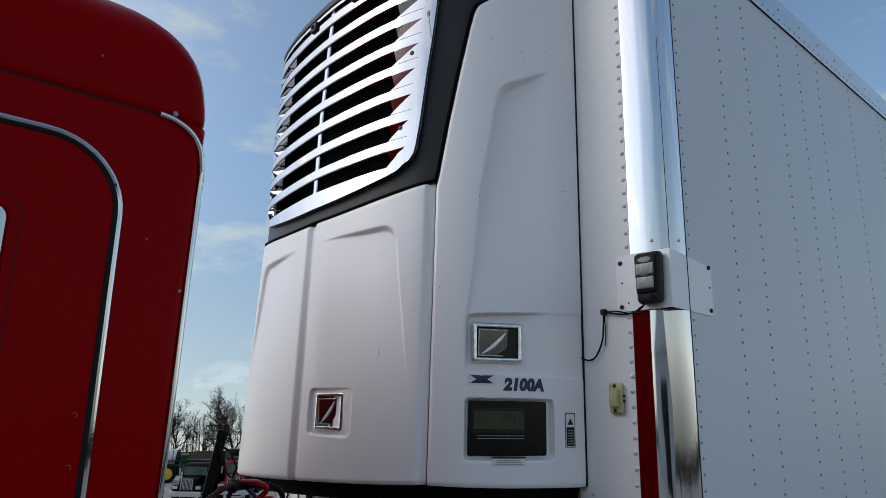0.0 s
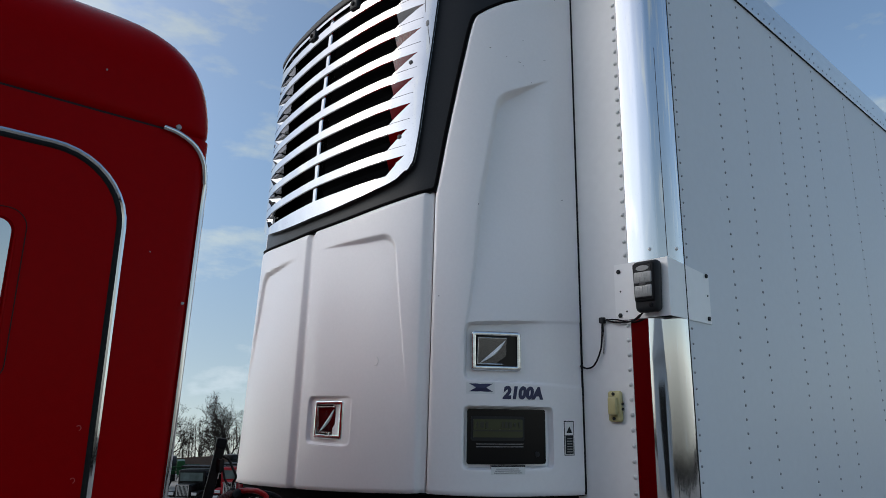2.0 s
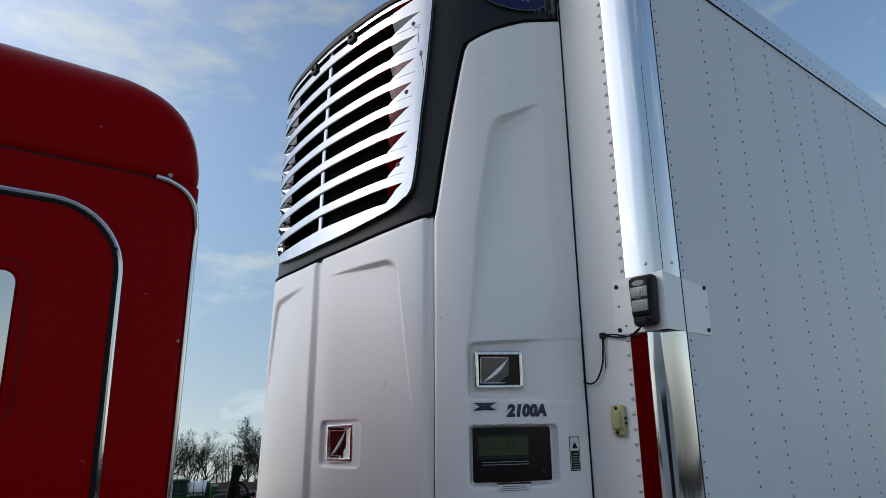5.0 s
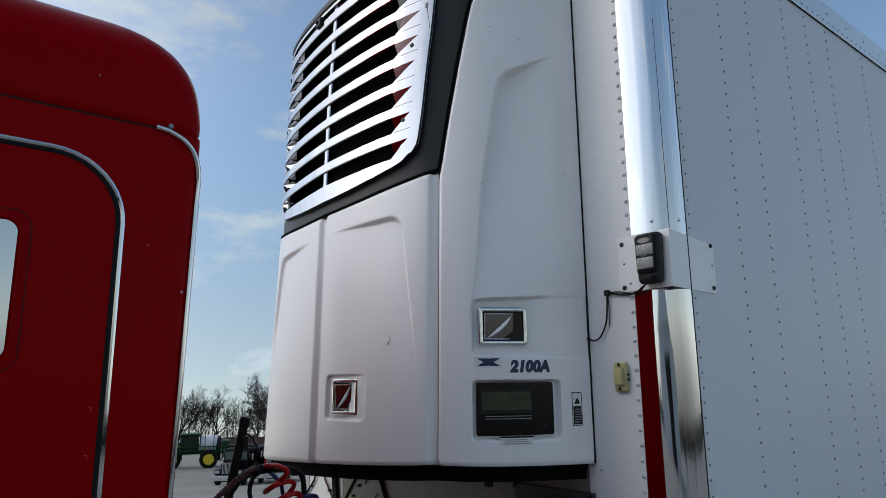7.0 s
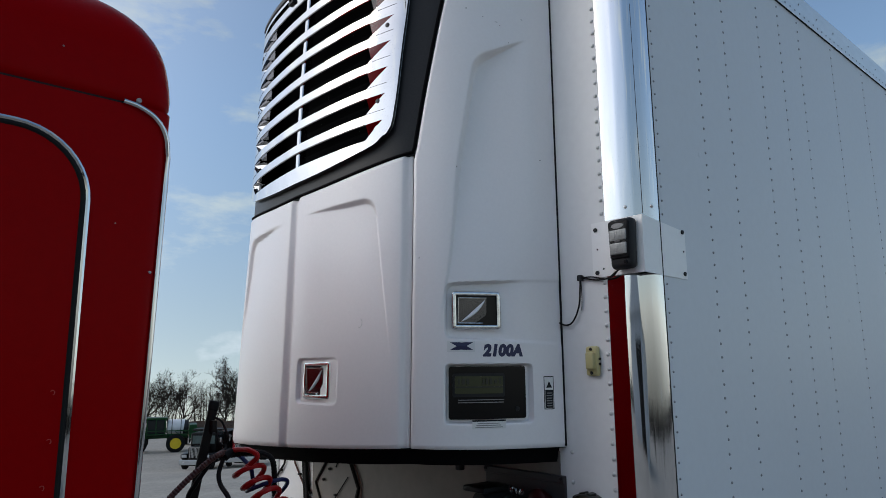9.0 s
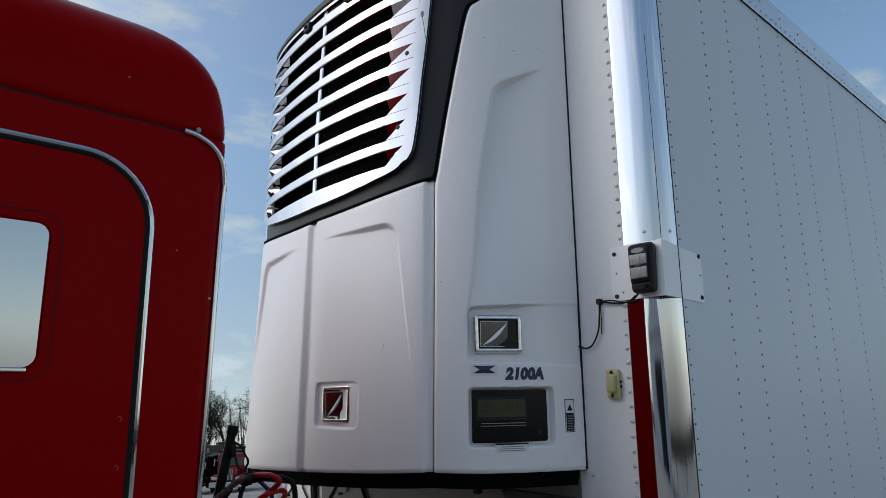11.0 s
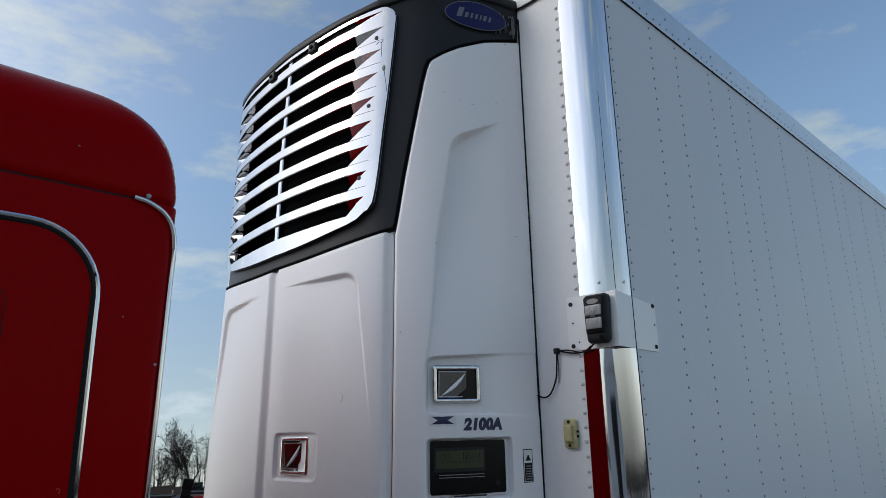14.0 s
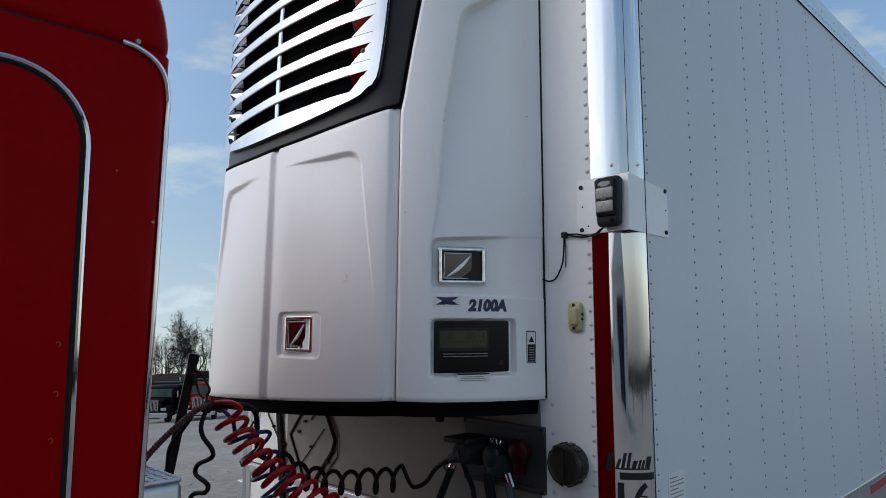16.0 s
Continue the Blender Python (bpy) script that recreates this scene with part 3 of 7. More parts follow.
def grille_sheet():
    """The chrome surround with the tapered pockets at the ends of the openings."""
    cols = np.r_[np.linspace(0, OPEN_END - 0.001, 24), OPEN_END, OPEN_END + TIP * np.linspace(0.08, 1, 13), 0.0]
    cols = cols[:-1]
    rowsz = []     # (row index in openings, fraction) or outer rows
    bmg = bmesh.new()
    for sgn in (1, -1):
        col_list = list(cols) + [None] * 6          # the last columns run to the outer edge
        table = []
        for ci, c in enumerate(col_list):
            column = []
            for i, (zl, zt) in enumerate(zip(LOWS, TOPS)):
                fr = [0.0, 0.15, 0.3, 0.34, 0.4, 0.55, 0.75, 0.96, 1.0] + ([1.33, 1.66] if i < 8 else [])
                for f in fr:
                    column.append((i, f))
            table.append(column)
        grid = []
        for ci, c in enumerate(col_list):
            line = []
            items = [("low", k) for k in (0.0, 0.04, 0.12, 0.5, 0.9)] + [x for x in table[ci]] + [("top", k) for k in (0.3, 0.7, 0.92, 1.0)]
            for it in items:
                if c is None:
                    w = 1.0
                else:
                    w = np.clip((c - OPEN_END) / TIP, 0, 1)
                cc = OPEN_END + TIP if c is None else c
                # height of this row
                if it[0] == "low":
                    z_in = LOWS[0]
                    zz_ = None
                elif it[0] == "top":
                    zz_ = None
                else:
                    i, f = it
                    zl, zt = LOWS[i], TOPS[i]
                    # a flush triangle below, then the ramp, then a steep wall under the upper slat
                    ff = f / 0.3 * w if f <= 0.3 else w + (1 - w) * (0.03 + 0.97 * (f - 0.34) / 0.66)
                    zz_ = zl + (zt - zl) * ff if f <= 1 else zt + (LOWS[i + 1] - zt) * (f - 1)
                depth = 0.0
                if it[0] not in ("low", "top") and c is not None and c >= OPEN_END - 1e-6:
                    # a ramp, deepest beside the opening and flush at its tip
                    rise_ = max(0.0, 1 - it[1]) / 0.66
                    depth = (1 - w) * (0.032 * rise_ if sgn > 0 else 0.044) if 0.3 < it[1] < 1 else 0.0
                line.append((it, zz_, depth))
            grid.append(line)
        pts = []
        for ci, c in enumerate(col_list):
            k = ci - len(cols)
            colp = []
            for it, zz_, depth in grid[ci]:
                cc = (OPEN_END + TIP) if c is None else c
                z_first, z_last = LOWS[0] + bow(cc), TOPS[-1] + bow(cc)
                if it[0] == "low":
                    z = grille_low(cc) + (z_first - grille_low(cc)) * it[1]
                elif it[0] == "top":
                    z = z_last + (grille_top(cc) - z_last) * it[1]
                else:
                    z = zz_ + bow(cc)
                # the pockets grow longer towards the top
                tip = OPEN_END + TIP + 0.0875 * (z - 3.35)
                s = OPEN_END + (tip - OPEN_END) * (cc - OPEN_END) / TIP if cc > OPEN_END else cc
                if c is None:
                    # run out to the rounded outer edge
                    f = (0.35, 0.65, 0.85, 0.95, 0.99, 1.0)[k]
                    edge = grille_right(z)
                    s = tip + (edge - tip) * f
                # rounded corners: the square corner is drawn in to a quarter circle
                for zc, r, way in ((grille_low(0.54), 0.080, 1), (grille_top(0.60), 0.070, -1)):
                    cs_, cz_ = float(grille_right(zc)) - r, zc + way * r
                    p_, q_ = s - cs_, way * (cz_ - z)
                    if p_ > 0 and q_ > 0:
                        k_ = max(p_, q_) / math.hypot(p_, q_)
                        s, z = cs_ + p_ * k_, cz_ - way * q_ * k_
                rim = 0.0
                if (c is None and k >= 4) or it in (("low", 0.0), ("top", 1.0)):
                    rim = -0.012
                colp.append((sgn * s, z, 0.012 + rim - depth))
            pts.append(colp)
        A = np.array(pts)
        P3 = on_shell(A[..., 0], A[..., 1], A[..., 2])
        vs = [[bmg.verts.new(tuple(p)) for p in colp] for colp in P3]
        for ci in range(len(col_list) - 1):
            inside = ci < 24
            for j in range(len(grid[0]) - 1):
                a, b = grid[ci][j][0], grid[ci][j + 1][0]
                if inside:
                    # between the pockets only the upper and lower bars; the slats are parts of their own
                    if not (a[0] == "low" or b[0] == "top" or a[0] == "top"):
                        continue
                bmg.faces.new((vs[ci][j], vs[ci + 1][j], vs[ci + 1][j + 1], vs[ci][j + 1]))
    bmesh.ops.remove_doubles(bmg, verts=bmg.verts, dist=0.0002)
    loose = [v for v in bmg.verts if not v.link_faces]
    bmesh.ops.delete(bmg, geom=loose, context="VERTS")
    return bmg


surround = part("surround", grille_sheet(), M_CHROME, grille, "chrome grille surround with pocketed ends", smooth=True)
surround.data.set_sharp_from_angle(angle=radians(9))
for i in range(8):
    z0, z1 = TOPS[i], LOWS[i + 1]
    cs = np.linspace(-OPEN_END - 0.004, OPEN_END + 0.004, 37)
    loop = [(z0 + 0.002, -0.048), (z0, 0.008), (z0 + 0.003, 0.012), (z1 - 0.003, 0.012), (z1, 0.008), (z1 - 0.008, -0.048)]
    ring = [on_shell(cs, zc + bow(cs), np.full(cs.shape, o)) for zc, o in loop]
    bm = bmesh.new()
    vs = [[bm.verts.new(tuple(p)) for p in r] for r in ring]
    for a in range(len(loop)):
        b = (a + 1) % len(loop)
        for k in range(len(cs) - 1):
            bm.faces.new((vs[a][k], vs[a][k + 1], vs[b][k + 1], vs[b][k]))
    bm.faces.new([r[0] for r in vs])
    bm.faces.new([r[-1] for r in vs][::-1])
    part("slat", bm, M_CHROME, grille, smooth=True)
# inner lip of the upper and lower bars
for zc, d in ((LOWS[0], 1), (TOPS[8], -1)):
    cs = np.linspace(-OPEN_END, OPEN_END, 37)
    a, b = on_shell(cs, zc + bow(cs), np.full(37, 0.012)), on_shell(cs, zc + bow(cs), np.full(37, -0.04))
    raw("lip", np.concatenate([a, b]), grid_faces(2, 37), M_CHROME, grille)
# upright in the middle
cz = np.linspace(LOWS[0] - 0.01, TOPS[8] + 0.01, 30)
bm = bmesh.new()
loop = [(-0.014, -0.03), (-0.014, 0.0), (-0.010, 0.004), (0.010, 0.004), (0.014, 0.0), (0.014, -0.03)]
vs = [[bm.verts.new(tuple(p)) for p in on_shell(np.full(30, ds - 0.006), cz, np.full(30, o))] for ds, o in loop]
for a in range(len(loop) - 1):
    for k in range(29):
        bm.faces.new((vs[a][k], vs[a][k + 1], vs[a + 1][k + 1], vs[a + 1][k]))
part("upright", bm, M_CHROME, grille, "chrome upright bar")
# coil behind the slats: face with fine fins, its near-black colour holding the shade
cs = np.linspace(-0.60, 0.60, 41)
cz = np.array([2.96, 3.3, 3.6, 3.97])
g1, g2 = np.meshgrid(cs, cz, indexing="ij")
raw("coil", on_shell(g1, g2, np.full(g1.shape, -0.13)).reshape(-1, 3), grid_faces(41, 4), M_CAVITY, unit, "condenser coil, shade behind the slats in its near-black colour")
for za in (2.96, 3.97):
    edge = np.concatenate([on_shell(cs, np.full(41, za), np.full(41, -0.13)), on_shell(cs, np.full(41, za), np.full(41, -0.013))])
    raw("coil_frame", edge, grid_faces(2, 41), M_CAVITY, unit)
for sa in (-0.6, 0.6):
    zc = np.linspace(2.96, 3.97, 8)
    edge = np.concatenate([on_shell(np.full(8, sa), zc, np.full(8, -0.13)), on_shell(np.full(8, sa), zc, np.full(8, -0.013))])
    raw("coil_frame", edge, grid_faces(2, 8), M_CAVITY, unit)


def on_shell_matrix(s, z, out):
    """A frame on the shell: x along it, y up, z outwards."""
    p, n = on_shell(np.array(s), np.array(z), np.array(out)), Vector(shell_normal(np.array(s), np.array(z)))
    up = Vector((0, 0, 1))
    up = (up - n * up.dot(n)).normalized()
    side = up.cross(n)
    m = Matrix((side, up, n)).transposed().to_4x4()
    m.translation = Vector(p)
    return m


# screws in the chrome
screw_bm = lathe([(0.0095, 0.0), (0.0095, 0.0015), (0.0070, 0.0020), (0.0068, 0.0008), (0.0045, 0.0026), (0.002, 0.0030)], Matrix.Identity(4), 12)
screw = part("screw", screw_bm, M_PANEL, grille)
screw.matrix_basis = on_shell_matrix(0.5195, 3.194, 0.012)
for s, z in ((0.554, 3.507), (0.577, 3.822), (-0.5195, 3.194), (-0.554, 3.507), (-0.577, 3.822)):
    piece("screw", screw, on_shell_matrix(s, z, 0.012), grille)
# thin joints where the slats run into the surround
for i in range(1, 8):
    for sgn in (1, -1):
        z = LOWS[i]
        e = np.linspace(OPEN_END, OPEN_END + TIP + 0.0875 * (z - 3.35) + 0.006, 8)
        part("slat_joint", tube(on_shell(sgn * e, z + bow(e), np.full(8, 0.0122)), 0.0008, 5), M_PANEL, grille)
# cracks and an old drip at the chrome's near edge
for pts, r in ((((0.578, 3.790), (0.590, 3.800), (0.602, 3.793), (0.610, 3.802)), 0.0011), (((0.600, 3.795), (0.602, 3.770), (0.606, 3.722)), 0.0010), (((0.618, 3.665), (0.621, 3.640), (0.628, 3.600), (0.634, 3.555)), 0.0012)):
    a_ = np.array(pts)
    part("crack", tube(on_shell(a_[:, 0], a_[:, 1], np.full(len(a_), 0.0122)), r, 5), M_PANEL, grille, "thin crack in the chrome")
part("drip", lathe([(0.011, -0.001), (0.009, 0.002), (0.003, 0.003)], on_shell_matrix(0.617, 3.668, 0.012) @ Matrix.Diagonal((0.75, 1.4, 1, 1)), 10), M_CHIP, grille, "small grey drip")
# black catches over the top bar
for s in (0.19, -0.15):
    m = on_shell_matrix(s, 3.918, 0.014)
    bm = box(-0.028, 0.028, -0.024, 0.026, -0.02, 0.012, 0.010, m)
    catch = part("catch", bm, M_BLACK, unit, "black grille catch with a bolt")
    part("bolt", lathe([(0.010, 0.012), (0.010, 0.018), (0.006, 0.020)], m, 10), M_STEEL_DARK, catch)


def latch(s, z, w, h, sunk=-0.014):
    """Chrome paddle latch in a square-cornered frame."""
    m = on_shell_matrix(s, z, sunk)

    def outline(hw, hh, r, n=6):
        pts = []
        for cx, cy, a0 in ((hw - r, hh - r, 0), (-hw + r, hh - r, 90), (-hw + r, -hh + r, 180), (hw - r, -hh + r, 270)):
            for k in range(n + 1):
                t = radians(a0 + 90 * k / n)
                pts.append((cx + r * math.cos(t), cy + r * math.sin(t)))
        return pts

    def frame_of(steps):
        bm = bmesh.new()
        rings = [[bm.verts.new(m @ Vector((x, y, up))) for x, y in outline(w / 2 - d, h / 2 - d, max(0.002, r - d))] for d, up, r in steps]
        k = len(rings[0])
        for p, q in zip(rings, rings[1:]):
            for i in range(k):
                bm.faces.new((p[i], p[(i + 1) % k], q[(i + 1) % k], q[i]))
        return bm

    body = part("latch", frame_of([(0.0, -0.004, 0.012), (0.0, 0.007, 0.012), (0.0022, 0.0105, 0.012), (0.0045, 0.0115, 0.012), (0.0125, 0.0125, 0.016), (0.0150, 0.0112, 0.018), (0.0165, 0.004, 0.018), (0.0170, -0.002, 0.018)]), M_LATCH, unit, "chrome paddle latch", smooth=True)
    iw, ih = w / 2 - 0.0165, h / 2 - 0.0165
    part("cup", box(-iw - 0.001, iw + 0.001, -ih - 0.001, ih + 0.001, -0.004, 0.001, 0, m), M_BLACK_GLOSS, body, "dark latch cup")
    x0, x1 = -iw + 0.004, iw * 0.52
    tilt = m @ Matrix.Translation((x0, 0, 0.004)) @ Matrix.Rotation(radians(3.5), 4, "Y") @ Matrix.Rotation(radians(5), 4, "X") @ Matrix.Translation((-x0, 0, 0))
    paddle = part("paddle", box(x0, x1, -ih + 0.005, ih - 0.005, -0.002, 0.005, 0.0022, tilt), M_PADDLE, body, "mirror-bright pull paddle")
    # bright rim round the paddle
    for q in ((x0, x1, ih - 0.009, ih - 0.005), (x0, x1, -ih + 0.005, -ih + 0.009), (x0, x0 + 0.004, -ih + 0.009, ih - 0.009)):
        part("rim", box(q[0], q[1], q[2], q[3], 0.0035, 0.0068, 0.0012, tilt), M_LATCH, paddle)
    # the curved blade, pointed at both ends
    bm = bmesh.new()
    p0, p1, p2 = Vector((x0 + 0.10 * (x1 - x0), -ih * 0.80)), Vector((x0 + 0.66 * (x1 - x0), -ih * 0.20)), Vector((x1 - 0.004, ih * 0.78))
    left, ridge, right = [], [], []
    n = 14
    for k in range(n + 1):
        t = k / n
        c = (1 - t) ** 2 * p0 + 2 * t * (1 - t) * p1 + t * t * p2
        d = ((1 - t) * (p1 - p0) + t * (p2 - p1)).normalized()
        nrm, wide = Vector((-d.y, d.x)), 0.0002 + 0.0085 * math.sin(math.pi * t) ** 0.8
        for store, side, up in ((left, 1.0, 0.0045), (ridge, -0.2, 0.0045 + 0.9 * wide), (right, -0.7, 0.0045)):
            q = c + nrm * wide * side
            store.append(bm.verts.new(tilt @ Vector((q.x, q.y, up))))
    for p, q in ((left, ridge), (ridge, right)):
        for k in range(n):
            bm.faces.new((p[k], p[k + 1], q[k + 1], q[k]))
    part("blade", bm, M_PLATE, body, "bright curved blade")
    return body


latch(0.205, 2.124, 0.172, 0.142)
latch(0.917, 2.371, 0.181, 0.137, -0.024)

# ---- controller
control = plaque("controller", 0.812, 1.108, 1.990, 2.172, -0.012, M_BLACK_GLOSS, unit, "black control panel with a small display", 0.008)
plaque("bezel", 0.826, 1.022, 2.066, 2.148, -0.0095, M_BLACK, control, "", 0.006)
plaque("display", 0.834, 1.014, 2.078, 2.138, -0.007, M_LCD, control, "olive liquid crystal display", 0.003)
for k, (a, b, z0, z1) in enumerate(((0.845, 0.851, 2.110, 2.130), (0.858, 0.870, 2.110, 2.130), (0.876, 0.886, 2.110, 2.130), (0.935, 0.941, 2.110, 2.130), (0.946, 0.956, 2.110, 2.130), (0.961, 0.971, 2.110, 2.130), (0.980, 0.988, 2.114, 2.126), (0.998, 1.004, 2.110, 2.130))):
    plaque("digit_bar", a, b, z0, z1, -0.0048, M_LCD_DARK, control, "", 0.0008)
plaque("status_bar", 0.836, 1.012, 2.098, 2.103, -0.0048, M_LCD_DARK, control, "", 0.0005)
for z0 in (2.055, 2.046):
    plaque("print_line", 0.845, 1.018, z0, z0 + 0.0024, -0.0095, M_CHIP, control, "", 0.0005)
m = on_shell_matrix(1.073, 2.022, -0.012)
part("button", lathe([(0.009, 0.0), (0.009, 0.003), (0.0065, 0.0034), (0.0065, 0.002)], m, 16), M_BLACK, control, "round black button", True)

# ---- decals
v, f = text_points("2100A", 0.0535, 0.16, 0.0036, 1.04)
v[:, 0] *= 0.158 / (v[:, 0].max() - v[:, 0].min())
v[:, 1] *= 0.045 / (v[:, 1].max() - v[:, 1].min())
model = flat_on_shell("model_number", v, f, 1.012, 2.226, 0.0015, M_NAVY, unit, "dark blue printed letters 2100A")
plaque("decal_film", 0.806, 0.906, 2.222, 2.262, 0.0006, M_WHITE, unit, "clear film under a dark blue mark", 0.002)
bw = np.array([(-0.042, 0.0135), (0.042, 0.0135), (0.018, 0.0), (0.042, -0.0135), (-0.042, -0.0135), (-0.018, 0.0)])
flat_on_shell("crossed_mark", bw, [(0, 5, 2, 1), (5, 4, 3, 2)], 0.858, 2.243, 0.0022, M_NAVY, unit, "dark blue crossed bow-tie mark")
st = plaque("warning_sticker", 1.182, 1.220, 2.020, 2.132, 0.001, M_WHITE, unit, "black and white warning sticker", 0.001)
plaque("sticker_edge", 1.179, 1.223, 2.017, 2.135, 0.0006, M_BLACK, st, "", 0.001)
plaque("sticker_block", 1.184, 1.218, 2.022, 2.086, 0.0018, M_BLACK, st, "", 0.0005)
flat_on_shell("triangle_mark", np.array([(-0.013, -0.010), (0.013, -0.010), (0, 0.013)]), [(0, 1, 2)], 1.201, 2.104, 0.0025, M_BLACK, st)
for k in range(6):
    plaque("sticker_line", 1.189 + 0.002 * (k % 2), 1.213, 2.028 + k * 0.009, 2.0315 + k * 0.009, 0.0026, M_GREY_TEXT, st, "", 0.0003)
lo = plaque("info_sticker", 0.895, 1.018, 1.958, 1.988, 0.0012, M_WHITE, unit, "white sticker with small print", 0.001)
plaque("sticker_line", 0.895, 1.018, 1.983, 1.988, 0.0022, M_BLACK, lo, "", 0.0003)
for k in range(3):
    plaque("sticker_line", 0.905 + 0.004 * k, 1.006 - 0.006 * k, 1.962 + k * 0.0065, 1.9645 + k * 0.0065, 0.0022, M_GREY_TEXT, lo, "", 0.0003)
# oval badge on the hood
ang = np.linspace(0, 2 * math.pi, 41)[:-1]
for nm, k, o, mt in (("badge_rim", 1.0, 0.0, M_BADGE_SILVER), ("badge_face", 0.97, 0.002, M_BADGE)):
    ring = np.stack([0.159 * k * np.cos(ang), 0.066 * (k if k == 1 else 0.935) * np.sin(ang)], 1)
    spokes = np.concatenate([np.zeros((1, 2)), ring * 0.5, ring])
    fc = [(0, 1 + i, 1 + (i + 1) % 40) for i in range(40)] + [(1 + i, 41 + i, 41 + (i + 1) % 40, 1 + (i + 1) % 40) for i in range(40)]
    flat_on_shell(nm, spokes, fc, 1.037, 3.930, o, mt, unit, "blue oval badge with a silver rim")
# the badge's lettering as a row of plain slanting bars
for a, w, h in ((-0.104, 0.026, 0.046), (-0.066, 0.016, 0.026), (-0.038, 0.012, 0.026), (-0.014, 0.012, 0.026), (0.010, 0.008, 0.026), (0.028, 0.016, 0.026), (0.056, 0.012, 0.026)):
    q = np.array([(a, -0.020), (a + w, -0.020), (a + w + 0.30 * h, h - 0.020), (a + 0.30 * h, h - 0.020)])
    flat_on_shell("badge_bar", q, [(0, 1, 2, 3)], 1.037, 3.930, 0.0035, M_BADGE_SILVER, unit)
# scratches and splashes beside the badge
rng = random.Random(5)
for k in range(24):
    s, z, h = 1.245 - 0.20 * rng.random() ** 1.8, 3.862 + rng.random() * 0.11, 0.014 + rng.random() * 0.07
    wd = 0.0007 + rng.random() * 0.0014
    plaque("scratch", s, s + wd, z, min(z + h, 3.975), 0.0005, M_GREY_TEXT, unit, "", 0.0004, 2)
# chips in the white cover
for s, z, w, h in ((0.875, 3.545, 0.006, 0.004), (0.945, 3.515, 0.005, 0.002), (1.02, 3.60, 0.006, 0.002), (1.00, 3.50, 0.012, 0.002), (1.02, 3.487, 0.004, 0.002), (1.12, 3.53, 0.008, 0.002), (1.19, 2.955, 0.010, 0.002), (0.70, 2.56, 0.003, 0.005), (0.84, 2.90, 0.003, 0.006), (1.06, 3.42, 0.003, 0.003), (1.18, 3.82, 0.003, 0.006)):
    plaque("chip", s, s + w, z, z + h, 0.0008, M_CHIP, unit, "", 0.0006, 2)

# small crescent scar on the door
arc = np.array([(0.452 + 0.013 * math.cos(a), 2.335 + 0.016 * math.sin(a)) for a in np.linspace(-1.9, 1.2, 9)])
part("scar", tube(on_shell(arc[:, 0], arc[:, 1], np.full(9, 0.0005)), 0.0016, 6), M_WHITE, unit, "small white crescent scar", True)

# black gasket between the unit and the wall
part("gasket", box(-0.007, -0.001, -0.9335, -0.9285, 1.885, 3.97), M_RUBBER, unit, "black rubber gasket")

# ---------------------------------------------------------------- trailer
NEAR, FAR, LENGTH, FLOOR, RAIL, ROOF = -1.297, 1.43, 15.0, 1.08, 4.005, 4.150
EDGE_Y, EDGE_X = -1.147, 0.105      # where the polished corner begins and ends
trailer = thing("semi_trailer", (0, 0, 0), "white riveted refrigerated semi-trailer with a polished corner", "trailer")
part("front_wall", box(0.0, 0.06, EDGE_Y, FAR - 0.15, FLOOR, 4.02), M_FRONT, trailer, "white front wall")
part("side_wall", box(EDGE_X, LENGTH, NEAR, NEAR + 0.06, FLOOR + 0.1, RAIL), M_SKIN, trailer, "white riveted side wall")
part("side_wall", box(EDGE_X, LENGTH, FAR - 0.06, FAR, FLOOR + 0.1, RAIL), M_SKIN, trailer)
part("rear_doors", box(LENGTH - 0.05, LENGTH, NEAR + 0.06, FAR - 0.06, FLOOR, RAIL), M_SKIN, trailer)
part("roof", box(0.06, LENGTH, NEAR + 0.03, FAR - 0.03, ROOF - 0.05, ROOF - 0.02), M_SKIN, trailer)
part("floor", box(0.06, LENGTH - 0.05, NEAR + 0.06, FAR - 0.06, FLOOR, FLOOR + 0.1), M_ALU, trailer)


def fold_profile(n=65):
    """The polished corner from above, from the front wall to the side: nearly flat strips between two soft folds."""
    u = np.linspace(0, 1, n)
    turn_ = np.interp(u, [0, 0.03, 0.235, 0.265, 0.44, 0.47, 0.97, 1.0], np.radians([4, 9, 20, 28, 40, 49, 86, 89]))
    mid_ = (turn_[1:] + turn_[:-1]) / 2
    du = np.diff(u)
    x, y = np.r_[0, np.cumsum(np.sin(mid_) * du)], np.r_[0, np.cumsum(np.cos(mid_) * du)]
    return np.stack([x / x[-1], y / y[-1]], 1)


FOLDS = fold_profile()


def corner_post(sign):
    """Polished sheet round the trailer's corner, slightly wavy."""
    cy = EDGE_Y if sign < 0 else FAR - 0.15
    ry = (abs(NEAR - EDGE_Y)) if sign < 0 else 0.15
    zs = np.linspace(FLOOR, 4.024, 90)
    pts = []
    for k, (fx, fy) in enumerate(FOLDS):
        a = k / (len(FOLDS) - 1) * math.pi / 2
        for z in zs:
            wob = 0.0008 * noise.noise(Vector((a * 2.2, z * 0.9, 3.0))) + 0.00025 * noise.noise(Vector((a * 7, z * 3.0, 9.0)))
            wob *= math.sin(2 * a)
            pts.append((-0.004 + (EDGE_X + 0.004) * fx - wob, cy + sign * (ry + 0.004) * fy + sign * wob, z))
    return raw("corner_post", pts, grid_faces(len(FOLDS), 90), M_POLISHED, trailer, "polished folded steel corner", smooth=True)


corner_post(-1)
corner_post(1)
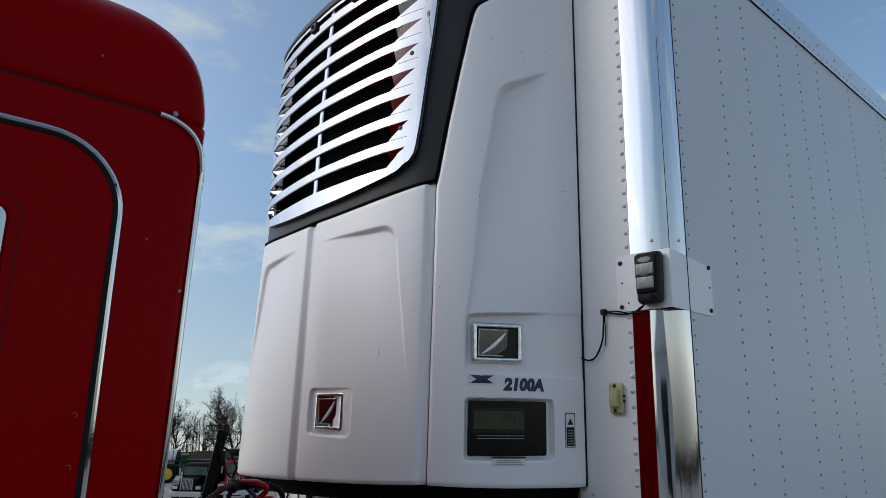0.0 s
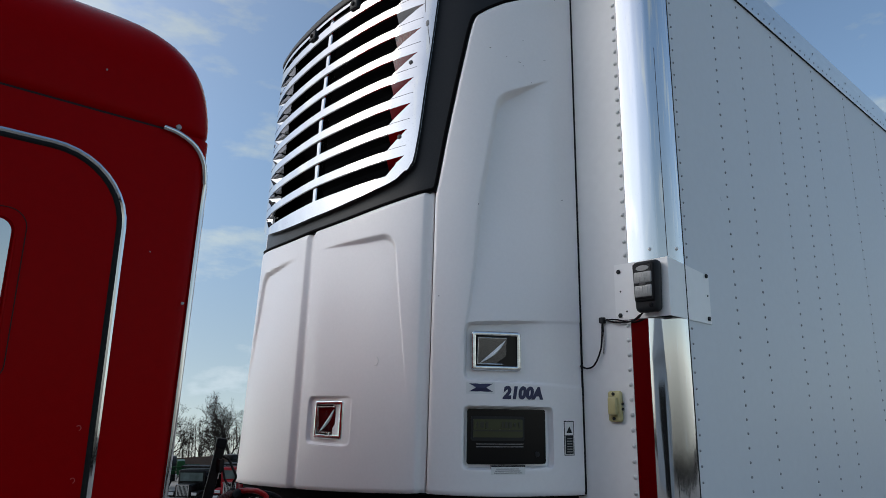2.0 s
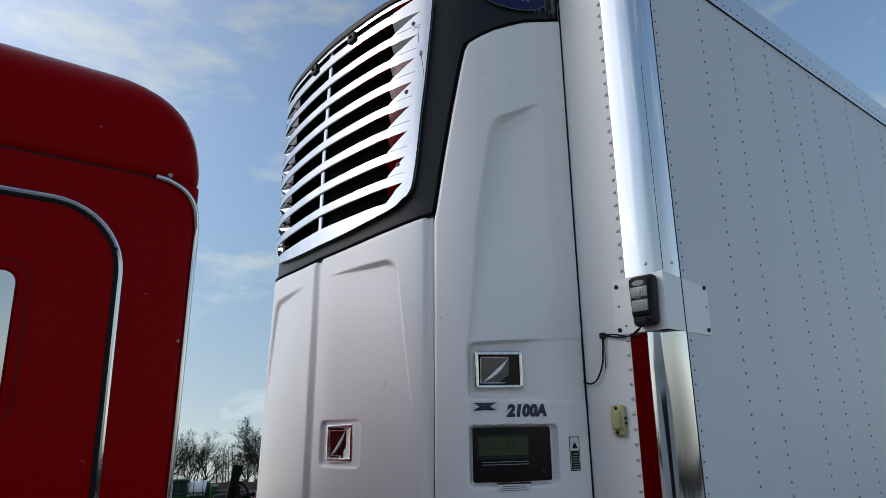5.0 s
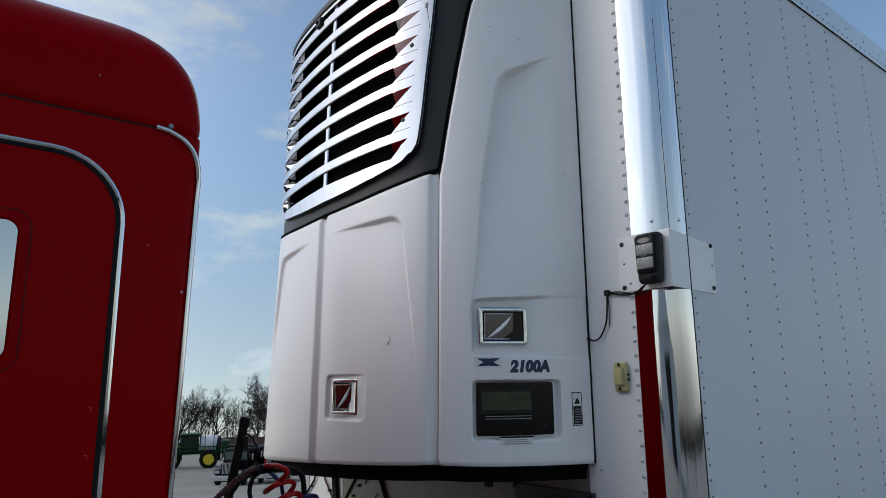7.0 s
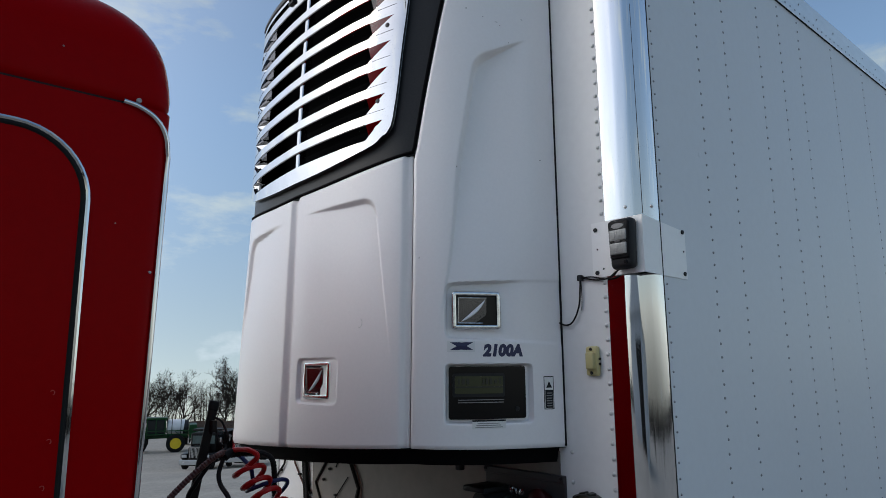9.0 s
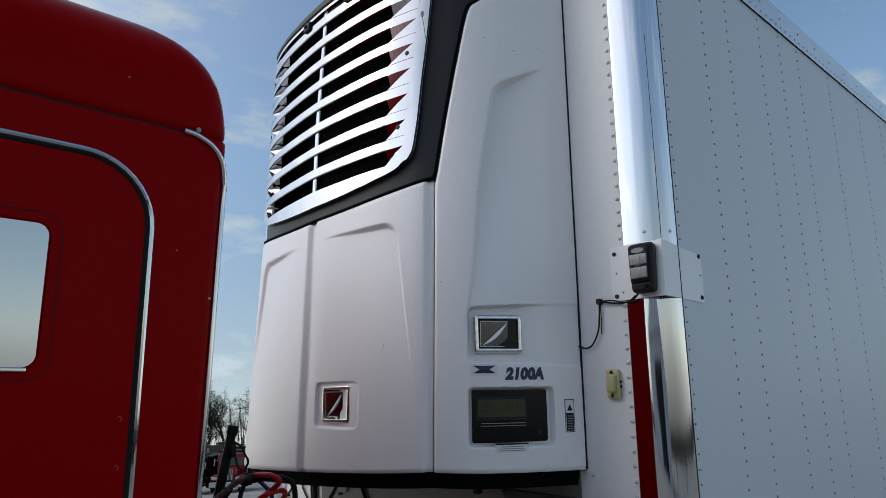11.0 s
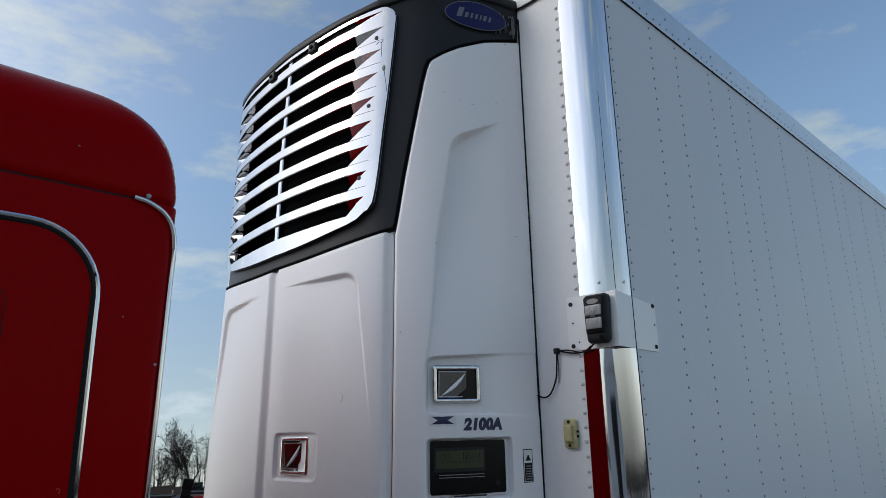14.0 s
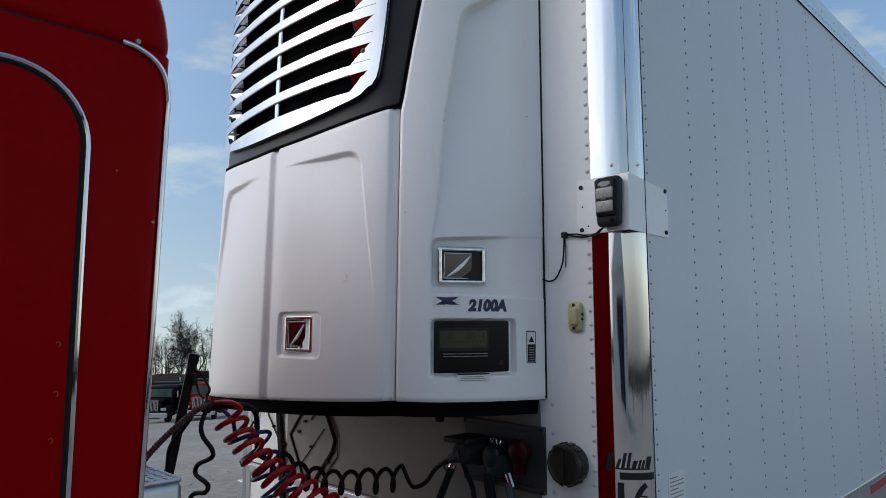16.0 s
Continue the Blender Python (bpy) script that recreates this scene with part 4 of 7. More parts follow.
# dark sealant joints along the polished corner
part("joint", box(EDGE_X - 0.001, EDGE_X + 0.005, NEAR - 0.0045, NEAR + 0.002, FLOOR, 4.03), M_RUBBER, trailer, "dark joint line")
part("joint", box(-0.003, 0.002, EDGE_Y - 0.003, EDGE_Y + 0.002, FLOOR, 4.03), M_PANEL, trailer)
# upper rails
part("upper_rail", box(EDGE_X, LENGTH, NEAR - 0.006, NEAR + 0.05, RAIL, ROOF, 0.004), M_ALU, trailer, "aluminium upper rail")
part("upper_rail", box(EDGE_X, LENGTH, FAR - 0.05, FAR + 0.006, RAIL, ROOF, 0.004), M_ALU, trailer)
part("rail_lip", box(EDGE_X, LENGTH, NEAR - 0.0075, NEAR - 0.001, RAIL - 0.004, RAIL - 0.0005), M_RUBBER, trailer, "dark seal under the rail")
part("front_rail", box(-0.012, 0.05, EDGE_Y + 0.012, FAR - 0.15, 4.018, ROOF, 0.006), M_FRONT, trailer, "white front top rail")
bm = bmesh.new()
cap = [(-0.012 + (EDGE_X + 0.012) * fx, EDGE_Y - 0.162 * fy + 0.012 * (1 - fy)) for fx, fy in FOLDS[::4]]
rows_ = []
for grow, z in ((-0.004, 4.021), (0.0, 4.019), (0.003, 4.024), (0.003, ROOF - 0.006), (0.0, ROOF)):
    rows_.append([bm.verts.new((x - grow * (1 - k / 16), y - grow * k / 16, z)) for k, (x, y) in enumerate(cap)])
for p, q in zip(rows_, rows_[1:]):
    for k in range(len(cap) - 1):
        bm.faces.new((p[k], p[k + 1], q[k + 1], q[k]))
bm.faces.new(rows_[-1] + [bm.verts.new((EDGE_X, EDGE_Y + 0.012, ROOF))])
part("corner_cap", bm, M_FRONT, trailer, "white rounded roof corner", True)
line = [(-0.010, FAR - 0.16, 4.016), (-0.010, EDGE_Y + 0.010, 4.016)] + [(x - 0.001, y - 0.001, 4.016) for x, y in cap[1:]] + [(0.21, NEAR - 0.010, 4.008)]
part("rail_seal", tube(line, 0.0042, 7), M_RUBBER, trailer, "dark seal under the roof edge")
part("cap_end", box(0.106, 0.205, NEAR - 0.0095, NEAR - 0.0062, RAIL + 0.006, ROOF - 0.002, 0.001), M_FRONT, trailer, "white end of the roof corner")
part("amber_reflector", box(0.265, 0.362, NEAR - 0.0085, NEAR - 0.0055, 4.106, 4.147), M_AMBER, trailer, "amber reflector strip")
# lower rail with reflective tape
part("lower_rail", box(0.02, LENGTH, NEAR - 0.008, NEAR + 0.06, FLOOR - 0.06, FLOOR + 0.135, 0.006), M_ALU, trailer, "aluminium lower rail")
part("lower_rail", box(0.02, LENGTH, FAR - 0.06, FAR + 0.008, FLOOR - 0.06, FLOOR + 0.135, 0.006), M_ALU, trailer)
for k in range(8):
    part("tape", box(0.9 + k * 0.92, 1.36 + k * 0.92, NEAR - 0.0105, NEAR - 0.0075, FLOOR + 0.05, FLOOR + 0.10), M_TAPE_RED, trailer, "red reflective tape")
# bogie, landing legs and frame
part("kingpin_plate", box(0.3, 2.2, -0.6, 0.75, FLOOR - 0.09, FLOOR), M_STEEL_DARK, trailer)
for y in (-0.8, 0.95):
    part("landing_leg", box(2.9, 3.02, y - 0.06, y + 0.06, 0.04, FLOOR, 0.01), M_STEEL_DARK, trailer)
    part("landing_foot", box(2.82, 3.10, y - 0.13, y + 0.13, 0.0, 0.045, 0.006), M_STEEL_DARK, trailer)
for x in (11.8, 13.1):
    for y in (NEAR + 0.30, FAR - 0.30):
        m = Matrix.Translation((x, y, 0.52)) @ pose(0, 0, 0, 90, 0, 0)
        w = part("wheel", lathe([(0.30, -0.27), (0.47, -0.27), (0.52, -0.22), (0.52, 0.22), (0.47, 0.27), (0.30, 0.27)], m, 28), M_TYRE, trailer, "black rubber tyre", True)
    part("axle", add_cone(bmesh.new(), (x, NEAR + 0.3, 0.52), (x, FAR - 0.3, 0.52), 0.07), M_STEEL_DARK, trailer)
part("bogie_beam", box(11.0, 14.0, -0.55, -0.4, 0.55, FLOOR), M_STEEL_DARK, trailer)
part("bogie_beam", box(11.0, 14.0, 0.53, 0.68, 0.55, FLOOR), M_STEEL_DARK, trailer)

# rivets: domed heads beside the polished corner are pieces of their own
head_bm = lathe([(0.0078, -0.001), (0.0076, 0.0016), (0.0060, 0.0038), (0.0032, 0.0052), (0.0008, 0.0056)], Matrix.Identity(4), 10)
rivet = part("rivet", head_bm, M_RIVET, trailer, "domed rivet", True)
FACE_FRONT = Matrix(((0, 0, -1), (1, 0, 0), (0, -1, 0))).to_4x4()
FACE_NEAR = Matrix(((1, 0, 0), (0, 0, -1), (0, 1, 0))).to_4x4()
rivet.matrix_basis = Matrix.Translation((-0.0005, -1.131, 1.20)) @ FACE_FRONT
z = 1.20 + 0.0505
while z < 4.0:
    if not 2.485 < z < 2.695:
        piece("rivet", rivet, Matrix.Translation((-0.0005, -1.131 + 0.0008 * math.sin(z * 60), z)) @ FACE_FRONT, trailer)
    z += 0.0505
dark_rivet = part("rivet", lathe([(0.0085, -0.001), (0.008, 0.002), (0.0045, 0.004)], Matrix.Identity(4), 8), M_STEEL_DARK, trailer, "dark rivet")
dark_rivet.matrix_basis = Matrix.Translation((-0.012, -1.10, 4.06)) @ FACE_FRONT
for y in np.arange(-1.05, FAR - 0.2, 0.075):
    piece("rivet", dark_rivet, Matrix.Translation((-0.012, y, 4.055 + 0.03 * (int(round(y / 0.075)) % 2))) @ FACE_FRONT, trailer)
for z in np.arange(1.55, 1.90, 0.105):
    piece("rivet", rivet, Matrix.Translation((-0.0005, -0.955, z)) @ FACE_FRONT, trailer)
for t_ in (0.33, 0.80):
    fx, fy = float(np.interp(t_, np.linspace(0, 1, len(FOLDS)), FOLDS[:, 0])), float(np.interp(t_, np.linspace(0, 1, len(FOLDS)), FOLDS[:, 1]))
    a = t_ * math.pi / 2
    n = Vector((-math.cos(a), -math.sin(a), 0))
    piece("rivet", rivet, Matrix.Translation((-0.004 + (EDGE_X + 0.004) * fx, EDGE_Y - 0.154 * fy, 2.725)) @ n.to_track_quat("Z", "Y").to_matrix().to_4x4() @ Matrix.Scale(0.85, 4), trailer)

for t_ in (0.10, 0.30, 0.52, 0.74, 0.93):
    fx, fy = float(np.interp(t_, np.linspace(0, 1, len(FOLDS)), FOLDS[:, 0])), float(np.interp(t_, np.linspace(0, 1, len(FOLDS)), FOLDS[:, 1]))
    n = Vector((-math.cos(t_ * math.pi / 2), -math.sin(t_ * math.pi / 2), 0))
    p = Vector((-0.012 + (EDGE_X + 0.012) * fx, EDGE_Y - 0.162 * fy + 0.012 * (1 - fy), 4.052)) + n * 0.003
    piece("rivet", dark_rivet, Matrix.Translation(p) @ n.to_track_quat("Z", "Y").to_matrix().to_4x4(), trailer)
for x in (0.125, 0.185):
    piece("rivet", dark_rivet, Matrix.Translation((x, NEAR - 0.0095, RAIL + 0.035)) @ FACE_NEAR, trailer)

# the side wall's many small rivets, in one mesh
COLUMNS = [0.135, 0.49, 0.735, 1.10, 1.355, 1.605, 2.08, 2.60]
x = 2.60
while x < LENGTH - 0.3:
    x += 0.47 if len(COLUMNS) % 3 else 0.255
    COLUMNS.append(x)
rng = random.Random(2)
verts, faces = [], []


def low_rivet(x, y, z, r, h, axis):
    base = len(verts)
    n = 6
    for k in range(n):
        a = 2 * math.pi * k / n
        c, s_ = r * math.cos(a), r * math.sin(a)
        verts.append((x + c, y, z + s_) if axis == "y" else (x, y + c, z + s_))
    for k in range(n):
        a = 2 * math.pi * k / n
        c, s_ = 0.6 * r * math.cos(a), 0.6 * r * math.sin(a)
        verts.append((x + c, y - h, z + s_) if axis == "y" else (x - h, y + c, z + s_))
    for k in range(n):
        faces.append((base + k, base + (k + 1) % n, base + n + (k + 1) % n, base + n + k))
    faces.append(tuple(base + n + k for k in range(n)))


for ci, cx in enumerate(COLUMNS):
    stepz = 0.0505 if ci else 0.0505
    z = FLOOR + 0.16
    while z < RAIL - 0.012:
        low_rivet(cx + rng.gauss(0, 0.0012), NEAR, z + rng.gauss(0, 0.0010), 0.0062 if ci else 0.0050, 0.0036, "y")
        z += stepz
x = EDGE_X + 0.06
k = 0
while x < LENGTH - 0.2:
    low_rivet(x, NEAR - 0.006, RAIL + 0.030, 0.0056, 0.0032, "y")
    if k % 4 == 0:
        low_rivet(x, NEAR - 0.006, RAIL + 0.085, 0.0060, 0.0032, "y")
    low_rivet(x, NEAR - 0.008, FLOOR + 0.12, 0.0056, 0.0032, "y")
    x += 0.062
    k += 1
side_rivets = raw("small_rivet", verts, faces, M_RIVET_SIDE, trailer, "small painted rivets in upright rows")
tagged(side_rivets, kind="stuff")

# writing on the polished corner: the name as plain bars, and the fleet number
def corner_point(t, z, out=0.0015):
    """t runs round the polished corner from front (0) to side (1)."""
    k = np.linspace(0, 1, len(FOLDS))
    fx, fy = float(np.interp(t, k, FOLDS[:, 0])), float(np.interp(t, k, FOLDS[:, 1]))
    return (-0.004 - out + (EDGE_X + 0.004 + out) * fx, EDGE_Y - (0.154 + out) * fy, z)


def corner_decal(name, v, f, t0, z0, mat, parent, label="", out=0.0015):
    arc = 0.21
    return raw(name, [corner_point(t0 + p[0] / arc, z0 + p[1], out) for p in v], f, mat, parent, label)


def bar_grid(x0, x1, z0, z1, slant=0.0, n=6):
    v, f = [], []
    for k in range(n + 1):
        xx = x0 + (x1 - x0) * k / n
        v += [(xx, z0), (xx + slant, z1)]
    for k in range(n):
        f.append((2 * k, 2 * k + 2, 2 * k + 3, 2 * k + 1))
    return np.array(v), f


for k, (a, w, lo, hi) in enumerate(((-0.092, 0.018, -0.026, 0.034), (-0.062, 0.009, -0.018, 0.014), (-0.046, 0.010, -0.020, 0.034), (-0.030, 0.010, -0.020, 0.036), (-0.014, 0.015, -0.018, 0.010), (0.008, 0.009, -0.018, 0.012), (0.022, 0.009, -0.018, 0.011), (0.040, 0.022, -0.014, 0.022))):
    v, f = bar_grid(a, a + w, lo, hi, 0.010, 3)
    corner_decal("name_bar", v, f, 0.55, 1.690, M_BLACK, trailer, "dark plain bar of a painted name" if k == 0 else "")
v, f = bar_grid(-0.075, 0.062, -0.021, -0.016, 0.0, 8)
corner_decal("name_bar", v, f, 0.55, 1.690, M_BLACK, trailer)
v, f = bar_grid(-0.050, 0.084, -0.0115, 0.0115, 0.0, 8)
corner_decal("name_bar", v, f, 0.55, 1.6475, M_BLACK, trailer, "dark plain bar of a painted name")
v, f = text_points("16", 0.17, 0.0, 0.003, 1.0)
v[:, 0] *= 0.118 / (v[:, 0].max() - v[:, 0].min())
v[:, 1] *= 0.105 / (v[:, 1].max() - v[:, 1].min())
corner_decal("fleet_number", v, f, 0.50, 1.569, M_BLACK, trailer, "black fleet number 16")

line_v, line_f = [], []
for k in range(30):
    zz_ = 2.70 + 0.80 * k / 29
    line_v += [corner_point(0.600 - 0.006 * k / 29, zz_, 0.0012), corner_point(0.610 - 0.010 * k / 29, zz_, 0.0012)]
    if k:
        line_f.append((2 * k - 2, 2 * k - 1, 2 * k + 1, 2 * k))
raw("crease", line_v, line_f, M_PANEL, trailer, "dark crease in the polished corner")

# notice on the side wall
notice = part("notice", box(0.205, 0.330, NEAR - 0.0025, NEAR, 1.49, 1.632), M_WHITE, trailer, "white notice with lines of small print")
for k in range(9):
    w = 0.10 if k % 3 else 0.06
    part("notice_line", box(0.215, 0.215 + w, NEAR - 0.0035, NEAR - 0.0020, 1.615 - k * 0.0135, 1.619 - k * 0.0135), M_GREY_TEXT, notice)
# small chip of paint and patches on the side
for x, z in ((0.44, 2.99), (2.9, 3.2), (1.9, 2.4)):
    low = part("paint_spot", lathe([(0.012, 0.0), (0.009, 0.0012)], Matrix.Translation((x, NEAR, z)) @ FACE_NEAR, 9), M_SKIN, trailer)

# ---------------------------------------------------------------- lamp bracket on the corner
bracket = thing("lamp_bracket", (0, NEAR, 2.48), "bent white sheet metal bracket bolted round the corner", "bracket")
B0, B1 = 2.484, 2.684
bm = bmesh.new()
line_out = [(-0.0065, -1.088), (-0.0065, NEAR - 0.004), (0.272, NEAR - 0.004)]
line_in = [(-0.0030, -1.088), (-0.0030, NEAR - 0.0005), (0.272, NEAR - 0.0005)]
drop = [0.0, 0.0, -0.006]
vo = [[bm.verts.new((x, y, z)) for (x, y), d in zip(line_out, drop) for z in (B0 + d,)] for _ in (0,)][0]
vo2 = [bm.verts.new((x, y, B1 + d)) for (x, y), d in zip(line_out, (0.0, 0.0, -0.028))]
vi = [bm.verts.new((x, y, B0 + d)) for (x, y), d in zip(line_in, drop)]
vi2 = [bm.verts.new((x, y, B1 + d)) for (x, y), d in zip(line_in, (0.0, 0.0, -0.028))]
for k in range(2):
    bm.faces.new((vo[k], vo[k + 1], vo2[k + 1], vo2[k]))
    bm.faces.new((vi[k], vi2[k], vi2[k + 1], vi[k + 1]))
    bm.faces.new((vo[k], vi[k], vi[k + 1], vo[k + 1]))
    bm.faces.new((vo2[k], vo2[k + 1], vi2[k + 1], vi2[k]))
for k in (0, 2):
    bm.faces.new((vo[k], vo2[k], vi2[k], vi[k]))
part("plate", bm, M_PLATE, bracket, "bent white plate")
# dark sheet added as shade under the plate, where it stands off the rounded corner
bm = bmesh.new()
inner = [(-0.004 + (EDGE_X + 0.004) * fx - 0.0006, EDGE_Y - 0.154 * fy - 0.0006) for fx, fy in FOLDS[::4]]
outer = [(-0.0030, EDGE_Y - 0.01 * k) for k in range(1, 15)] + [(-0.0030, NEAR - 0.0005)] + [(0.1 * k / 3, NEAR - 0.0005) for k in range(1, 4)]
lo, hi = [bm.verts.new((x, y, B0 + 0.006)) for x, y in inner[1:-1] + outer[::-1]], [bm.verts.new((x, y, B0 + 0.012)) for x, y in inner[1:-1] + outer[::-1]]
bm.faces.new(lo)
bm.faces.new(hi[::-1])
for k in range(len(lo)):
    bm.faces.new((lo[k], lo[(k + 1) % len(lo)], hi[(k + 1) % len(lo)], hi[k]))
part("underside", bm, M_STEEL_DARK, bracket, "dark sheet for the shade in the gap under the bracket")
bolt = part("bolt", lathe([(0.0085, 0.0), (0.0085, 0.004), (0.006, 0.006)], Matrix.Identity(4), 6), M_BLACK, bracket, "black hex bolt")
bolt.matrix_basis = Matrix.Translation((-0.0065, -1.107, 2.657)) @ FACE_FRONT
for p, m in (((-0.0065, -1.108, 2.500), FACE_FRONT), ((0.253, NEAR - 0.004, 2.652), FACE_NEAR), ((0.252, NEAR - 0.004, 2.497), FACE_NEAR)):
    piece("bolt", bolt, Matrix.Translation(p) @ m, bracket)
for p, m in (((-0.0065, -1.112, 2.585), FACE_FRONT), ((0.255, NEAR - 0.004, 2.58), FACE_NEAR), ((-0.0065, -1.135, 2.512), FACE_FRONT)):
    piece("bolt", bolt, Matrix.Translation(p) @ m @ Matrix.Scale(0.42, 4), bracket)

# the lamp
lamp = thing("work_lamp", (-0.03, -1.225, 2.49), "black work lamp with two clear lenses on the bracket", "lamp")
LY0, LY1, LZ0, LZ1 = -1.286, -1.186, 2.497, 2.674


def taper(bm, z0=2.497, z1=2.674, k=0.13, mid=-1.236):
    """Narrow the lamp towards its foot."""
    for v in bm.verts:
        f = 1 - k * min(1, max(0, (z1 - v.co.z) / (z1 - z0)))
        v.co.y = mid + (v.co.y - mid) * f
    return bm


part("housing", taper(box(-0.052, -0.007, LY0, LY1, LZ0, LZ1, 0.018, segments=4)), M_BLACK, lamp, "black plastic housing", True)
part("bezel", taper(box(-0.059, -0.046, LY0 + 0.008, LY1 - 0.008, LZ0 + 0.034, LZ1 - 0.010, 0.008, segments=3)), M_RUBBER, lamp, "", True)
part("window", taper(box(-0.0605, -0.054, LY0 + 0.017, LY1 - 0.017, LZ0 + 0.042, LZ1 - 0.018, 0.003)), M_BLACK_GLOSS, lamp, "dark glossy lamp window")
for z0, z1 in ((2.546, 2.586), (2.594, 2.632)):
    lens = part("lens", taper(box(-0.064, -0.056, LY0 + 0.015, LY1 - 0.015, z0, z1, 0.004, segments=3)), M_LENS, lamp, "clear ribbed lens", True)
    for k in range(5):
        yy = LY0 + 0.030 + k * 0.010
        part("flute", taper(box(-0.0652, -0.062, yy, yy + 0.003, z0 + 0.005, z1 - 0.005, 0.001)), M_LENS, lens)
part("tie", lathe([(0.007, 0.0), (0.007, 0.005), (0.004, 0.006)], Matrix.Translation((-0.060, -1.236, 2.590)) @ FACE_FRONT @ Matrix.Diagonal((1.7, 0.7, 1, 1)), 14), M_PANEL, lamp, "small oval link")
bm = lathe([(0.021, 0.0), (0.020, 0.002)], Matrix.Translation((-0.0602, -1.236, 2.645)) @ FACE_FRONT @ Matrix.Diagonal((1.2, 0.45, 1, 1)), 18)
part("oval_mark", bm, M_GREY_TEXT, lamp, "pale oval mark")
part("toggle", lathe([(0.008, 0), (0.006, 0.006)], Matrix.Translation((-0.052, -1.258, 2.518)) @ FACE_FRONT, 10), M_BLACK_GLOSS, lamp)

cable = thing("lamp_cable", (-0.01, -1.03, 2.31), "thin black cable running from the lamp to the unit", "cable")
line = smooth_line([(-0.030, -1.215, 2.502), (-0.020, -1.175, 2.478), (-0.012, -1.115, 2.474), (-0.012, -1.060, 2.484), (-0.010, -1.034, 2.488), (-0.012, -1.030, 2.44), (-0.012, -1.022, 2.385), (-0.012, -0.995, 2.335), (-0.014, -0.965, 2.320), (-0.012, -0.930, 2.330)])
part("lead", tube(line, 0.0032, 7), M_RUBBER, cable, "", True)
line = smooth_line([(-0.010, -1.032, 2.490), (-0.014, -1.09, 2.487), (-0.016, -1.15, 2.474), (-0.030, -1.20, 2.492)])
part("lead", tube(line, 0.0026, 6), M_RUBBER, cable, "", True)
part("cable_clip", box(-0.020, 0.0, -1.042, -1.022, 2.478, 2.500, 0.004), M_BLACK, cable, "black cable clip")
line = smooth_line([(-0.006, -1.032, 2.478), (-0.010, -1.036, 2.42), (-0.006, -1.030, 2.37)])
part("loose_end", tube(line, 0.0016, 5), M_RUBBER, cable)

# marker lamp
marker = thing("marker_lamp", (-0.01, -1.075, 2.135), "small cream clearance lamp on the white wall", "lamp")
part("base", box(-0.020, 0.0, -1.100, -1.045, 2.135, 2.240, 0.010, segments=3), M_CREAM, marker, "cream plastic base", True)
part("lens", box(-0.036, -0.016, -1.090, -1.056, 2.158, 2.218, 0.006, segments=3), M_CREAM, marker, "yellowed lens", True)
for z in (2.146, 2.229):
    part("screw", lathe([(0.006, 0), (0.006, 0.003)], Matrix.Translation((-0.020, -1.072, z)) @ FACE_FRONT, 8), M_BLACK, marker)
for y, z in ((-1.101, 2.195), (-1.101, 2.178)):
    part("screw", lathe([(0.0045, -0.002), (0.0045, 0.003)], Matrix.Translation((-0.010, y, z)) @ FACE_NEAR, 8), M_STEEL_DARK, marker)

# round document holder
holder = thing("document_holder", (-0.05, -1.02, 1.58), "round dark green ribbed plastic canister on the front wall", "canister")
m = Matrix.Translation((0.0, -1.037, 1.665)) @ FACE_FRONT @ Matrix.Scale(0.9, 4)
part("drum", lathe([(0.078, 0.0), (0.080, 0.010), (0.080, 0.055), (0.076, 0.062), (0.066, 0.066), (0.062, 0.060), (0.030, 0.058), (0.012, 0.062)], m, 36), M_DOC, holder, "", True)
for k in range(14):
    a = 2 * math.pi * k / 14
    q = m @ Matrix.Rotation(a, 4, "Z") @ Matrix.Translation((0.080, 0, 0.032))
    part("rib", box(-0.002, 0.005, -0.009, 0.009, -0.020, 0.020, 0.002, q), M_DOC, holder)
part("grip", box(-0.006, 0.006, -0.055, 0.055, 0.058, 0.074, 0.004, m), M_DOC, holder, "raised grip bar")

# ---------------------------------------------------------------- ground
def lot(x, y):
    """The height of the ground: level beside the truck, then falling away to a lower yard."""
    d = y * 0.93 + x * 0.20
    return float(np.interp(d, [-5000, -90, -40, -16, -7, 2, 8, 20, 42, 60, 100, 5000], [-420.0, -6.2, -4.2, -1.1, 0, 0, -0.35, -1.75, -4.0, -4.5, -6.4, -393.5]))


gx = np.unique(np.r_[np.linspace(-4000, -120, 12), np.linspace(-120, 160, 71), np.linspace(160, 4000, 12)])
gy = np.unique(np.r_[np.linspace(-4000, -60, 12), np.linspace(-60, 140, 101), np.linspace(140, 4000, 12)])
gp = [(x, y, lot(x, y)) for x in gx for y in gy]
ground = raw("ground", gp, grid_faces(len(gx), len(gy)), M_GRAVEL, None, "pale grey gravel yard falling away from the truck", smooth=True)
tagged(ground, category="ground", kind="structure")

# ---------------------------------------------------------------- tractor
CAB_Y, CAB_X, CAB_FAR, CAB_FRONT = -1.250, -1.573, 1.20, -4.6
SEAM_Z = 2.662
tractor = thing("truck_tractor", (-3.0, 0, 0), "glossy dark red sleeper tractor parked before the trailer", "truck")


